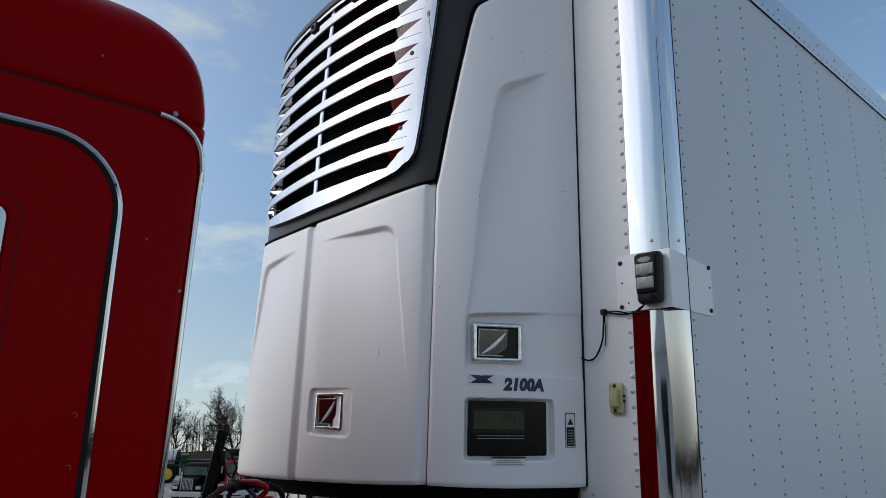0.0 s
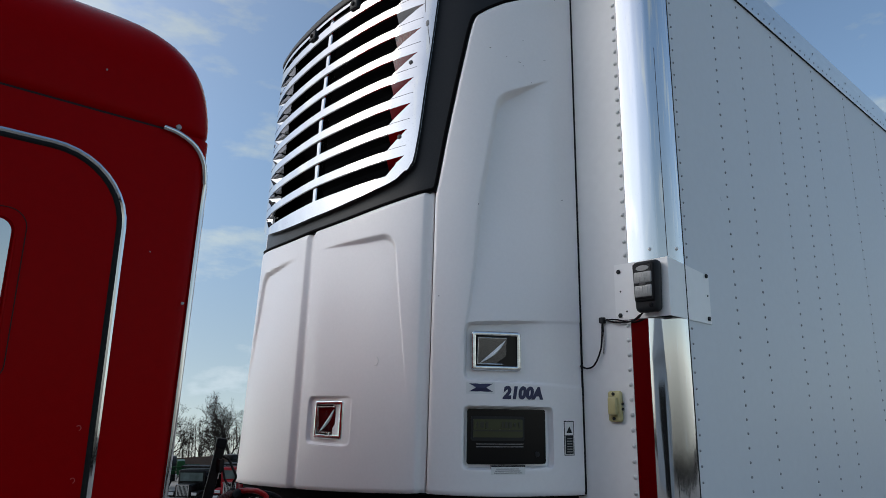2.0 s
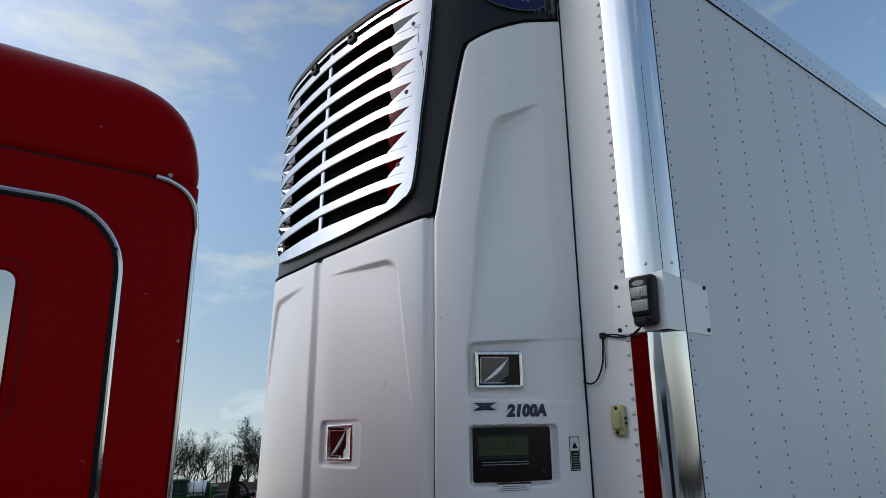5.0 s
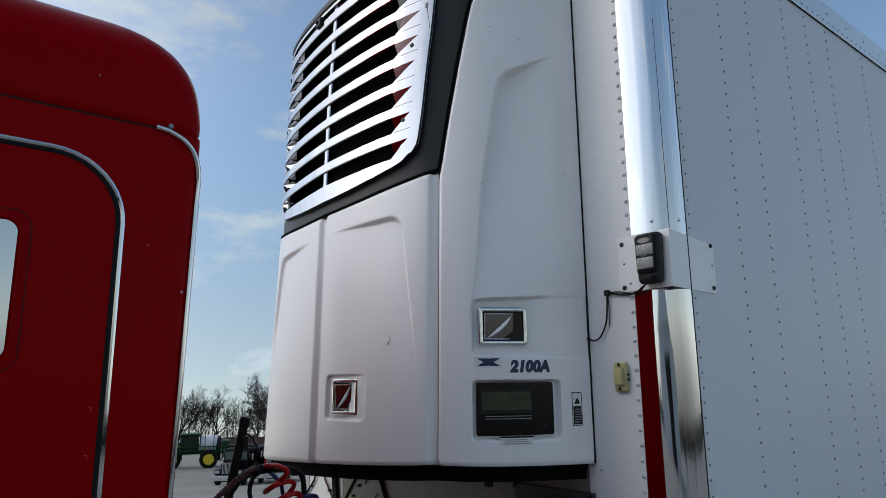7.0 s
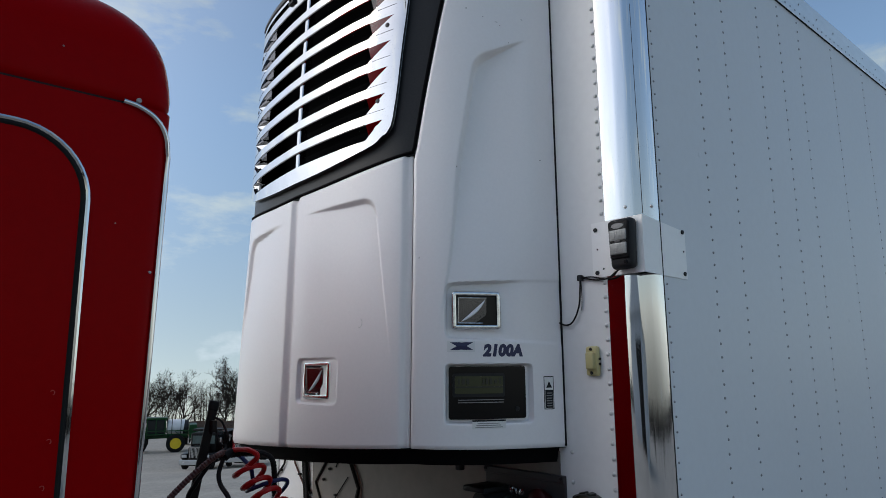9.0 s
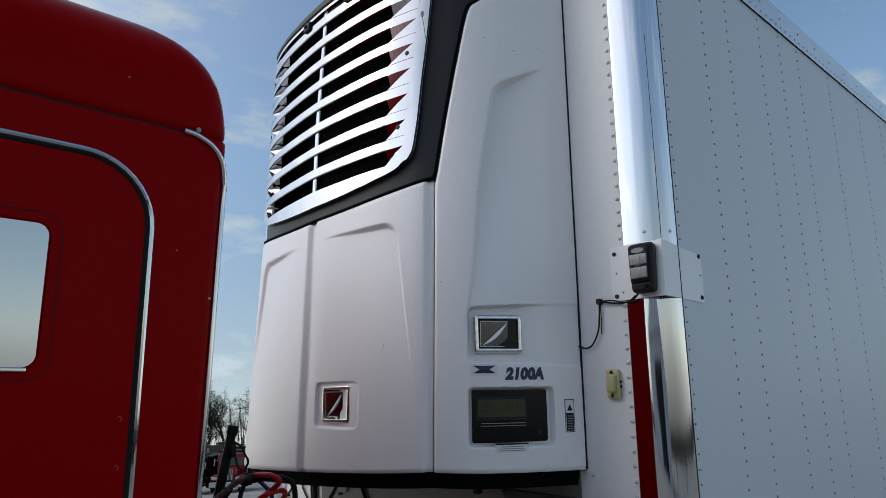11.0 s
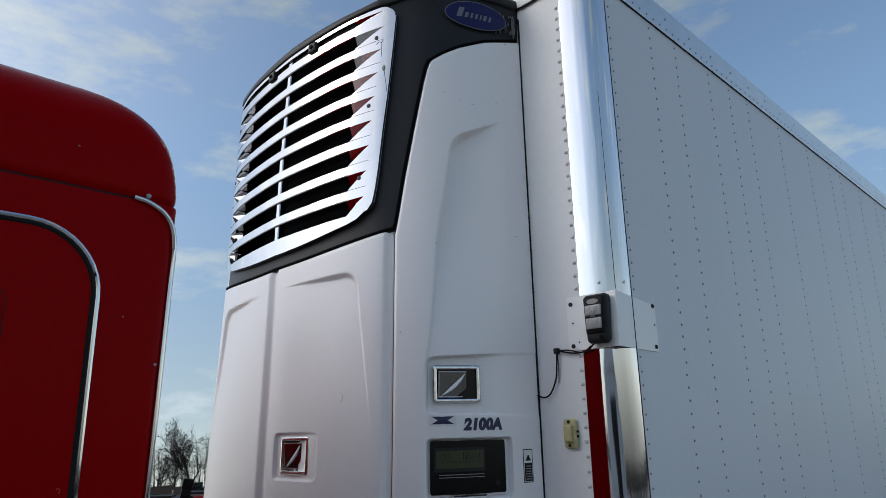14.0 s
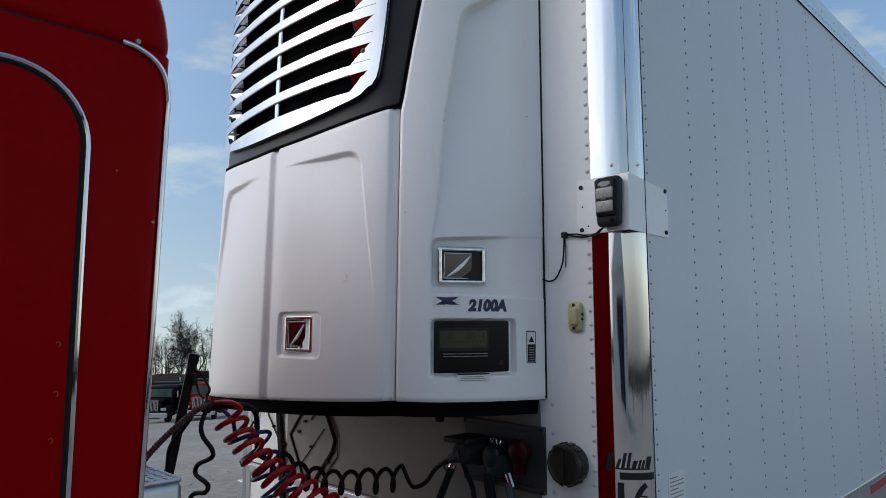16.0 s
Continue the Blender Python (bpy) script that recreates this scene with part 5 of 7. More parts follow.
def cab_ring(inset_x, inset_y, z, r=0.055, n=8):
    """The rounded outline of the sleeper from above."""
    out = []
    x0, x1, y0, y1 = CAB_FRONT, CAB_X - inset_x, CAB_Y + inset_y, CAB_FAR - inset_y
    for cx, cy, a0 in ((x1 - r, y0 + r, -90), (x1 - r, y1 - r, 0), (x0 + r, y1 - r, 90), (x0 + r, y0 + r, 180)):
        for k in range(n + 1):
            a = radians(a0 + 90 * k / n)
            out.append((cx + r * math.cos(a), cy + r * math.sin(a), z))
    return out


def skin(rings, name, mat, label=""):
    n = len(rings[0])
    v = [p for r in rings for p in r]
    f = [(a * n + k, a * n + (k + 1) % n, (a + 1) * n + (k + 1) % n, (a + 1) * n + k) for a in range(len(rings) - 1) for k in range(n)]
    f.append(tuple(range(n))[::-1])
    f.append(tuple((len(rings) - 1) * n + k for k in range(n)))
    ob = raw(name, v, f, mat, tractor, label, smooth=True)
    ob.data.set_sharp_from_angle(angle=radians(40))
    return ob


def rear_inset(z):
    return 0.024 * (2.62 - z)


skin([cab_ring(rear_inset(z), 0.0, z, 0.035) for z in (0.95, 1.5, 2.0, 2.4, SEAM_Z)], "sleeper_body", M_RED, "glossy dark red sleeper wall")
rings = [cab_ring(0.012, 0.006, SEAM_Z, 0.035), cab_ring(0.004, 0.001, SEAM_Z + 0.006, 0.04), cab_ring(0.0, -0.003, SEAM_Z + 0.014, 0.045)]
for k in range(1, 25):
    z = SEAM_Z + 0.014 + 0.236 * (1 - (1 - k / 24) ** 1.6)
    iy = 0.0 if z < 2.755 else 0.16 * (1 - math.sqrt(max(0, 1 - ((z - 2.755) / 0.16) ** 2)))
    ix = -0.002 + 0.112 * (1 - math.sqrt(max(0, 1 - (max(0.0, z - SEAM_Z - 0.03) / 0.224) ** 2)))
    rings.append(cab_ring(ix, iy - 0.003, z, 0.045 + 0.09 * k / 24))
for k in range(1, 9):
    rings.append(cab_ring(ix + 0.07 * k, iy + 0.07 * k, z + 0.022 * k - 0.0009 * k * k, 0.22))
skin(rings, "roof_cap", M_RED, "rounded red roof cap")
# dark shadow gap along the cap, bright trim down the rear edge
part("cap_joint", box(CAB_FRONT, -1.66, CAB_Y - 0.0003, CAB_Y + 0.004, SEAM_Z - 0.0015, SEAM_Z + 0.002), M_RUBBER, tractor, "dark joint under the roof cap")
line = smooth_line([(-1.668, CAB_Y - 0.003, 2.664), (-1.640, CAB_Y - 0.004, 2.659), (-1.608, CAB_Y - 0.003, 2.643), (-1.586, CAB_Y + 0.004, 2.615), (-1.577, CAB_Y + 0.012, 2.575)])
line += [Vector((CAB_X - rear_inset(z) - 0.003, CAB_Y + 0.012, z)) for z in np.linspace(2.50, 1.0, 14)]
part("edge_trim", tube(line, 0.0058, 10), M_POLISHED, tractor, "bright metal trim on the rear edge", True)
tm = part("screw", lathe([(0.0062, 0.0), (0.0058, 0.003), (0.004, 0.0042)], Matrix.Identity(4), 12), M_RIVET_SIDE, tractor)
tm.matrix_basis = Matrix.Translation((-1.641, CAB_Y - 0.002, 2.6718)) @ FACE_NEAR @ Matrix.Scale(0.85, 4)
for x, z, k in ((-1.612, 2.649, 0.5), (-1.600, 2.345, 0.45), (-1.742, 2.130, 0.22), (-1.741, 2.051, 0.26), (-1.745, 1.978, 0.22)):
    if z > 2.2:
        piece("screw", tm, Matrix.Translation((x, CAB_Y - 0.0035, z)) @ FACE_NEAR @ Matrix.Scale(k, 4), tractor)
        continue
    arc = [(x + 0.0035 * math.cos(a), CAB_Y - 0.0040, z + 0.0040 * math.sin(a)) for a in np.linspace(-1.2, 2.6, 8)]
    part("paint_nick", tube(arc, 0.0007, 5), M_NICK, tractor, "small nick in the paint")
for x, z in ((-1.775, 2.74), (-1.665, 2.43)):
    part("chip", lathe([(0.0020, -0.001), (0.0014, 0.0006)], Matrix.Translation((x, CAB_Y - (0.004 if z > 2.66 else 0.0), z)) @ FACE_NEAR, 7), M_GREY_TEXT, tractor)


def rounded_path(x0, x1, z0, z1, r, y, n=10):
    out = []
    for cx, cz, a0 in ((x1 - r, z0 + r, -90), (x1 - r, z1 - r, 0), (x0 + r, z1 - r, 90), (x0 + r, z0 + r, 180)):
        for k in range(n + 1):
            a = radians(a0 + 90 * k / n)
            out.append((cx + r * math.cos(a), y, cz + r * math.sin(a)))
    return out


def plate_from(path, thick, bm=None):
    """A flat plate from a closed outline, standing out towards the near side."""
    bm = bm or bmesh.new()
    a = [bm.verts.new(p) for p in path]
    b = [bm.verts.new((p[0], p[1] - thick, p[2])) for p in path]
    n = len(path)
    for k in range(n):
        bm.faces.new((a[k], a[(k + 1) % n], b[(k + 1) % n], b[k]))
    bm.faces.new(a)
    bm.faces.new(b[::-1])
    return bm


# the sleeper's side door with its rubber seal and bright bead
DOOR_X, DOOR_Z = -1.726, 2.575
side_door = part("side_door", plate_from(rounded_path(-2.62, DOOR_X, 1.15, DOOR_Z, 0.112, CAB_Y + 0.002), 0.0055), M_RED, tractor, "red side door with rounded corners")
path = rounded_path(-2.625, DOOR_X + 0.004, 1.145, DOOR_Z + 0.004, 0.117, CAB_Y - 0.001)
part("seal", tube(path + path[:1], 0.0052, 8), M_RUBBER, side_door, "black rubber seal", True)
path = rounded_path(-2.633, DOOR_X + 0.012, 1.137, DOOR_Z + 0.012, 0.125, CAB_Y - 0.002)
part("bead", tube(path + path[:1], 0.0050, 8), M_POLISHED, side_door, "bright metal bead", True)
path = rounded_path(-2.07, -1.876, 2.213, 2.444, 0.020, CAB_Y - 0.004)
window = part("window", plate_from(path, 0.0035), M_MIRROR_GLASS, side_door, "tinted window reflecting the sky")
path = rounded_path(-2.0755, -1.8705, 2.2075, 2.4495, 0.024, CAB_Y - 0.0035)
part("window_seal", tube(path + path[:1], 0.0030, 6), M_RED, window, "thin red seal", True)
part("window_ledge", box(-2.06, -1.887, CAB_Y - 0.010, CAB_Y - 0.0035, 2.206, 2.213, 0.002), M_POLISHED, window)
path = rounded_path(-2.09, -1.856, 2.193, 2.464, 0.030, CAB_Y - 0.0036)
part("pressed_line", tube(path + path[:1], 0.0009, 5), M_STEEL_DARK, side_door)

# chassis, deck and wheels
for y in (-0.43, 0.43):
    part("frame_rail", box(-7.6, 1.6, y - 0.04, y + 0.04, 0.66, 0.92, 0.01), M_STEEL_DARK, tractor)
part("deck_plate", box(-1.56, -0.20, -0.72, 0.72, 0.921, 0.945), M_STEEL_DARK, tractor, "dark plate deck behind the cab")
part("fifth_wheel", box(0.45, 1.35, -0.45, 0.45, 0.925, 0.985, 0.02), M_STEEL_DARK, tractor)
part("cab_floor", box(CAB_FRONT, -1.7, -0.9, 0.9, 0.90, 0.97), M_STEEL_DARK, tractor)
for x, y, w in ((0.25, -0.93, 0.30), (0.25, 0.93, 0.30), (1.55, -0.93, 0.30), (1.55, 0.93, 0.30), (-5.6, -1.0, 0.16), (-5.6, 1.0, 0.16)):
    m = Matrix.Translation((x, y, 0.50)) @ pose(0, 0, 0, 90, 0, 0)
    wheel = part("wheel", lathe([(0.27, -w), (0.45, -w), (0.50, -w + 0.05), (0.50, w - 0.05), (0.45, w), (0.27, w)], m, 28), M_TYRE, tractor, "black rubber tyre", True)
    part("rim", lathe([(0.05, -w - 0.005), (0.26, -w + 0.02), (0.27, -w + 0.06), (0.27, w - 0.06), (0.26, w - 0.02), (0.05, w + 0.005)], m, 24), M_ALU, wheel, "", True)
for x in (0.25, 1.55, -5.6):
    part("axle", add_cone(bmesh.new(), (x, -0.9, 0.5), (x, 0.9, 0.5), 0.07), M_STEEL_DARK, tractor)
skin([cab_ring(3.02, 0.12, z, 0.10) for z in (0.95, 2.2)], "bulkhead", M_RED)
part("cab", box(-5.3, -4.6, -1.05, 1.0, 0.95, 2.55, 0.08), M_RED, tractor, "red day cab")
part("hood", box(-7.3, -5.3, -0.85, 0.85, 0.85, 1.75, 0.15), M_RED, tractor, "long red hood")

# ---------------------------------------------------------------- between truck and trailer
tool_box = thing("deck_box", (-1.32, -0.22, 0.945), "aluminium deck box with a diamond plate lid", "box")
part("box_body", box(-1.50, -1.118, -0.350, -0.092, 0.945, 1.672, 0.022, segments=3), M_DIAMOND, tool_box, "smooth aluminium box", True)
lid = part("lid", box(-1.50, -1.122, -0.346, -0.096, 1.668, 1.686, 0.008), M_DIAMOND, tool_box, "diamond plate lid")
bump_bm = bmesh.new()
q = 0
for x in np.arange(-1.48, -1.13, 0.028):
    for y in np.arange(-0.335, -0.10, 0.028):
        q += 1
        m = Matrix.Translation((x, y, 1.686)) @ Matrix.Rotation(radians(45 if q % 2 else -45), 4, "Z") @ Matrix.Diagonal((0.011, 0.0045, 0.0045, 1))
        bmesh.ops.create_icosphere(bump_bm, subdivisions=1, radius=1.0, matrix=m)
studs = part("raised_tread", bump_bm, M_DIAMOND, lid, "raised tread pattern", True)
tagged(studs, kind="stuff")

pole = thing("hose_post", (-0.985, 0.04, 0.945), "dark steel hose post leaning on the deck", "post")
top, base = Vector((-0.905, 0.077, 2.045)), Vector((-1.078, 0.142, 0.946))
d = (top - base).normalized()
m = Matrix.Translation((top + base) / 2) @ d.to_track_quat("Z", "Y").to_matrix().to_4x4()
half = (top - base).length / 2
part("tube", box(-0.017, 0.017, -0.017, 0.017, -half, half, 0.004, m), M_STEEL_DARK, pole, "square dark tube")
part("cap", box(-0.020, 0.020, -0.020, 0.020, half - 0.035, half + 0.004, 0.006, m), M_RUBBER, pole, "black end cap")
part("foot_plate", box(-1.14, -1.02, 0.08, 0.20, 0.946, 0.958, 0.003), M_STEEL_DARK, pole)
part("gusset", box(-0.925, -0.905, 0.04, 0.085, 1.93, 1.975, 0.003), M_STEEL_DARK, pole)
spring = smooth_line([(-0.905, 0.06, 1.985), (-0.895, 0.025, 1.972), (-0.890, 0.0, 1.945), (-0.888, -0.028, 1.918), (-0.890, -0.012, 1.893), (-0.893, -0.02, 1.875)])
part("hanger", tube(spring, 0.0045, 7), M_STEEL_DARK, pole, "bent wire hanger", True)
spring = smooth_line([(-0.905, 0.06, 1.965), (-0.905, 0.045, 1.93), (-0.905, 0.02, 1.90), (-0.90, -0.01, 1.885)])
part("hanger", tube(spring, 0.004, 7), M_STEEL_DARK, pole, "", True)
for yy in (-0.06, -0.10):
    part("clamp", tube([(-0.905, yy, 1.872), (-0.935, yy - 0.008, 1.854)], 0.016, 10), M_RUBBER, pole, "black hose clamp", True)


def coil(axis, radius, turns, start=0.0, per=18, squash=0.8):
    """A helical hose round an axis line."""
    axis = smooth_line(axis, 12)
    lens = [0.0]
    for a, b in zip(axis, axis[1:]):
        lens.append(lens[-1] + (b - a).length)
    out = []
    total = int(turns * per)
    for k in range(total + 1):
        u = lens[-1] * k / total
        i = min(max(j for j in range(len(lens)) if lens[j] <= u + 1e-9), len(axis) - 2)
        f = (u - lens[i]) / max(1e-6, lens[i + 1] - lens[i])
        p = axis[i].lerp(axis[i + 1], f)
        d = (axis[i + 1] - axis[i]).normalized()
        side = d.cross(Vector((0, 0, 1))).normalized()
        up = side.cross(d)
        a = start + 2 * math.pi * k / per
        out.append(p + radius * (math.cos(a) * up + squash * math.sin(a) * side))
    return out


def loops(axis, wide, deep, turns, start=0.0, per=20, wide_end=None, deep_end=None):
    """A slack coil: it swings by the vectors wide and deep round an axis line."""
    axis = smooth_line(axis, 14)
    lens = [0.0]
    for a, b in zip(axis, axis[1:]):
        lens.append(lens[-1] + (b - a).length)
    out, total, i = [], int(turns * per), 0
    for k in range(total + 1):
        u = lens[-1] * k / total
        while i < len(lens) - 2 and lens[i + 1] < u:
            i += 1
        p = axis[i].lerp(axis[i + 1], (u - lens[i]) / max(1e-6, lens[i + 1] - lens[i]))
        a = start + 2 * math.pi * k / per
        grow = 1 + 0.06 * math.sin(k * 0.13) + 0.04 * math.sin(k * 0.051 + 1.0)
        f = min(1.0, 1.6 * k / total)
        w, d = Vector(wide).lerp(Vector(wide_end or wide), f), Vector(deep).lerp(Vector(deep_end or deep), f)
        out.append(p + grow * (math.cos(a) * w + math.sin(a) * d))
    return out


red = thing("red_air_hose", (-0.7, -0.25, 1.55), "coiled red air hose hanging from the post", "hose")
RED_AXIS = [(-0.866, -0.139, 1.818), (-0.845, -0.167, 1.774), (-0.822, -0.198, 1.727), (-0.795, -0.232, 1.68), (-0.765, -0.271, 1.637), (-0.725, -0.305, 1.597), (-0.678, -0.333, 1.558), (-0.622, -0.355, 1.516), (-0.510, -0.371, 1.448), (-0.330, -0.392, 1.342)]
red_coil = loops(RED_AXIS, (0.027, -0.031, 0.026), (0.034, 0.031, -0.010), 15.5, 2.2, wide_end=(0.0180, -0.0250, 0.0500), deep_end=(0.048, 0.026, -0.005))
lead = smooth_line([(-0.925, -0.075, 1.862), (-0.903, -0.100, 1.874), (-0.889, -0.140, 1.880), (-0.879, -0.200, 1.880), (-0.868, -0.228, 1.856), tuple(red_coil[3])])
red_line = lead + red_coil[4:]
red_line += smooth_line([tuple(red_line[-1]), (-0.24, -0.62, 1.22), (-0.15, -0.78, 1.22), (-0.105, -0.840, 1.34), (-0.100, -0.842, 1.50)])[1:]
part("coiled_tube", tube(red_line, 0.0095, 8), M_HOSE_RED, red, "glossy red coiled tube", True)

blue = thing("blue_air_hose", (-0.7, -0.05, 1.55), "coiled dark blue air hose hanging from the post", "hose")
lead = smooth_line([(-0.90, -0.02, 1.855), (-0.86, -0.06, 1.85), (-0.82, -0.10, 1.80)])
blue_coil = loops([(-0.79, -0.12, 1.765), (-0.745, -0.145, 1.685), (-0.705, -0.165, 1.60), (-0.66, -0.185, 1.52), (-0.55, -0.27, 1.43)], (0.040, -0.042, 0.034), (0.038, 0.036, -0.010), 5.5, 2.4)
blue_line = lead[:-1] + blue_coil
blue_line += smooth_line([tuple(blue_line[-1]), (-0.36, -0.45, 1.30), (-0.22, -0.64, 1.20), (-0.11, -0.73, 1.30), (-0.09, -0.735, 1.48)])[1:]
part("coiled_tube", tube(blue_line, 0.0078, 8), M_HOSE_BLUE, blue, "dark blue coiled tube", True)

cord = thing("black_electric_cord", (-0.4, -0.2, 1.50), "coiled black electric cord plugged into the trailer", "cord")
lead = smooth_line([(-0.90, -0.08, 1.855), (-0.85, -0.19, 1.872), (-0.80, -0.205, 1.848), (-0.775, -0.185, 1.795), (-0.755, -0.15, 1.73), (-0.72, -0.11, 1.67), (-0.67, -0.09, 1.64)])
part("sleeve", tube(lead, 0.0088, 8, ribs=0.0022), M_RUBBER, cord, "ribbed black sleeve")
cord_coil = loops([(-0.640, -0.085, 1.622), (-0.606, -0.093, 1.605), (-0.523, -0.126, 1.556), (-0.428, -0.173, 1.529), (-0.355, -0.201, 1.521), (-0.290, -0.237, 1.519), (-0.235, -0.278, 1.523), (-0.180, -0.318, 1.530)], (-0.004, -0.004, 0.047), (0.042, 0.021, -0.002), 7.6, 2.6)
cord_line = [lead[-1]] + cord_coil
cord_line += smooth_line([tuple(cord_line[-1]), (-0.150, -0.340, 1.502), (-0.135, -0.365, 1.495), (-0.115, -0.400, 1.520), (-0.105, -0.440, 1.572), (-0.10, -0.500, 1.612), (-0.10, -0.535, 1.628)])[1:]
part("coiled_lead", tube(cord_line, 0.0088, 8), M_RUBBER, cord, "black coiled lead", True)

drain = thing("ribbed_hose", (-1.1, -0.10, 1.75), "brown ribbed hose sleeve reaching down behind the deck box", "hose")
line = smooth_line([(-0.93, -0.09, 1.868), (-0.965, -0.125, 1.866), (-1.00, -0.115, 1.843), (-1.08, -0.098, 1.772), (-1.15, -0.085, 1.69), (-1.20, -0.075, 1.58), (-1.22, -0.07, 1.40)])
M_BROWN_HOSE = material("brown_hose", (0.055, 0.016, 0.014), 0.5, vary=0.2, grain=40)
part("sleeve", tube(line, 0.0095, 9, ribs=0.0025), M_BROWN_HOSE, drain, "ribbed dark brown sleeve")
strap = thing("black_hose", (-0.95, -0.1, 1.6), "slack wavy black hose hanging from the post clamp", "hose")
line = smooth_line([(-0.935, -0.10, 1.850), (-0.95, -0.10, 1.80), (-0.95, -0.118, 1.762), (-0.95, -0.188, 1.728), (-0.95, -0.190, 1.700), (-0.95, -0.085, 1.660), (-0.95, -0.072, 1.625), (-0.95, -0.165, 1.605), (-0.95, -0.150, 1.575), (-0.95, -0.045, 1.545), (-0.96, -0.02, 1.45), (-0.97, 0.02, 1.2), (-0.98, 0.0, 0.955)], 8)
part("tube", tube(line, 0.0085, 8), M_RUBBER, strap, "", True)
line = smooth_line([(-0.955, -0.06, 1.858), (-0.985, -0.075, 1.82), (-1.01, -0.04, 1.76), (-1.02, 0.0, 1.70), (-1.01, 0.02, 1.55), (-1.0, 0.0, 1.2)], 8)
part("tube", tube(line, 0.009, 8), M_RUBBER, strap, "", True)

# ---- fittings on the trailer's front wall under the unit
panel = thing("connection_panel", (-0.02, -0.72, 1.53), "connection panel with electric socket and air couplings, shade in its dark colours", "panel")
part("back_plate", box(-0.012, 0.0, -0.926, -0.520, 1.535, 1.780, 0.004), M_PANEL, panel, "grey sheet metal plate")
part("flange", box(-0.020, -0.010, -0.926, -0.520, 1.755, 1.780, 0.003), M_PANEL, panel)
part("flange", box(-0.020, -0.010, -0.926, -0.520, 1.535, 1.555, 0.003), M_PANEL, panel)
m = Matrix.Translation((-0.012, -0.60, 1.66)) @ FACE_FRONT
socket = part("socket", lathe([(0.060, 0.0), (0.060, 0.03), (0.050, 0.06), (0.045, 0.10), (0.038, 0.115)], m, 20), M_BLACK, panel, "black round electric socket", True)
part("socket_lid", box(-0.16, -0.02, -0.66, -0.54, 1.700, 1.722, 0.008), M_BLACK, panel, "sprung socket lid", True)
part("plug", add_cone(bmesh.new(), (-0.10, -0.60, 1.655), (-0.095, -0.520, 1.622), 0.034, 0.018, 14), M_BLACK, panel, "black moulded plug")
part("hinge_spring", tube(coil([(-0.09, -0.735, 1.722), (-0.09, -0.79, 1.716)], 0.010, 6, 0), 0.0022, 5), M_CHROME, panel, "bright hinge spring")
for y, z, mt, nm in ((-0.72, 1.655, M_TEAL, "blue-green air coupling"), (-0.852, 1.690, M_COUPLING, "dark red air coupling")):
    m = Matrix.Translation((-0.02, y, z)) @ FACE_FRONT
    cpl = part("air_coupling", lathe([(0.022, 0.0), (0.022, 0.035), (0.044, 0.040), (0.046, 0.062), (0.036, 0.072), (0.014, 0.075)], m, 20), mt, panel, nm, True)
    part("coupling_arm", box(-0.085, -0.050, y - 0.020, y + 0.020, z - 0.085, z - 0.020, 0.008), mt, cpl, "", True)
part("coupling_body", box(-0.09, -0.02, -0.80, -0.70, 1.585, 1.675, 0.016), M_TEAL, panel, "painted valve body with shade in its colour", True)
part("fitting", add_cone(bmesh.new(), (-0.08, -0.805, 1.605), (-0.085, -0.830, 1.560), 0.013, 0.013, 10), M_CHROME, panel, "bright hose fitting")
part("handle_grip", tube([(-0.09, -0.812, 1.575), (-0.10, -0.842, 1.50)], 0.016, 10), M_PANEL, panel, "grey hose grip")
part("handle_grip", tube([(-0.08, -0.700, 1.590), (-0.09, -0.735, 1.48)], 0.020, 10), M_RUBBER, panel, "black hose grip")
part("handle_grip", tube([(-0.09, -0.520, 1.590), (-0.12, -0.478, 1.46)], 0.015, 10), M_RUBBER, panel, "black hose grip")
part("collar", tube([(-0.088, -0.524, 1.602), (-0.092, -0.519, 1.588)], 0.0165, 10), M_CHROME, panel)
line = smooth_line([(-0.08, -0.56, 1.64), (-0.09, -0.595, 1.59), (-0.09, -0.635, 1.52), (-0.085, -0.645, 1.42)])
part("short_hose", tube(line, 0.010, 8), M_RUBBER, panel, "black short hose", True)
line = smooth_line([(-0.10, -0.53, 1.615), (-0.115, -0.50, 1.595), (-0.11, -0.52, 1.575), (-0.095, -0.535, 1.590)])
part("retainer", tube(line, 0.0025, 6), M_STEEL_DARK, panel)
for y, z in ((-0.915, 1.770), (-0.915, 1.545), (-0.53, 1.770), (-0.53, 1.545)):
    part("screw", lathe([(0.007, 0), (0.006, 0.004)], Matrix.Translation((-0.020, y, z)) @ FACE_FRONT, 8), M_BLACK, panel)

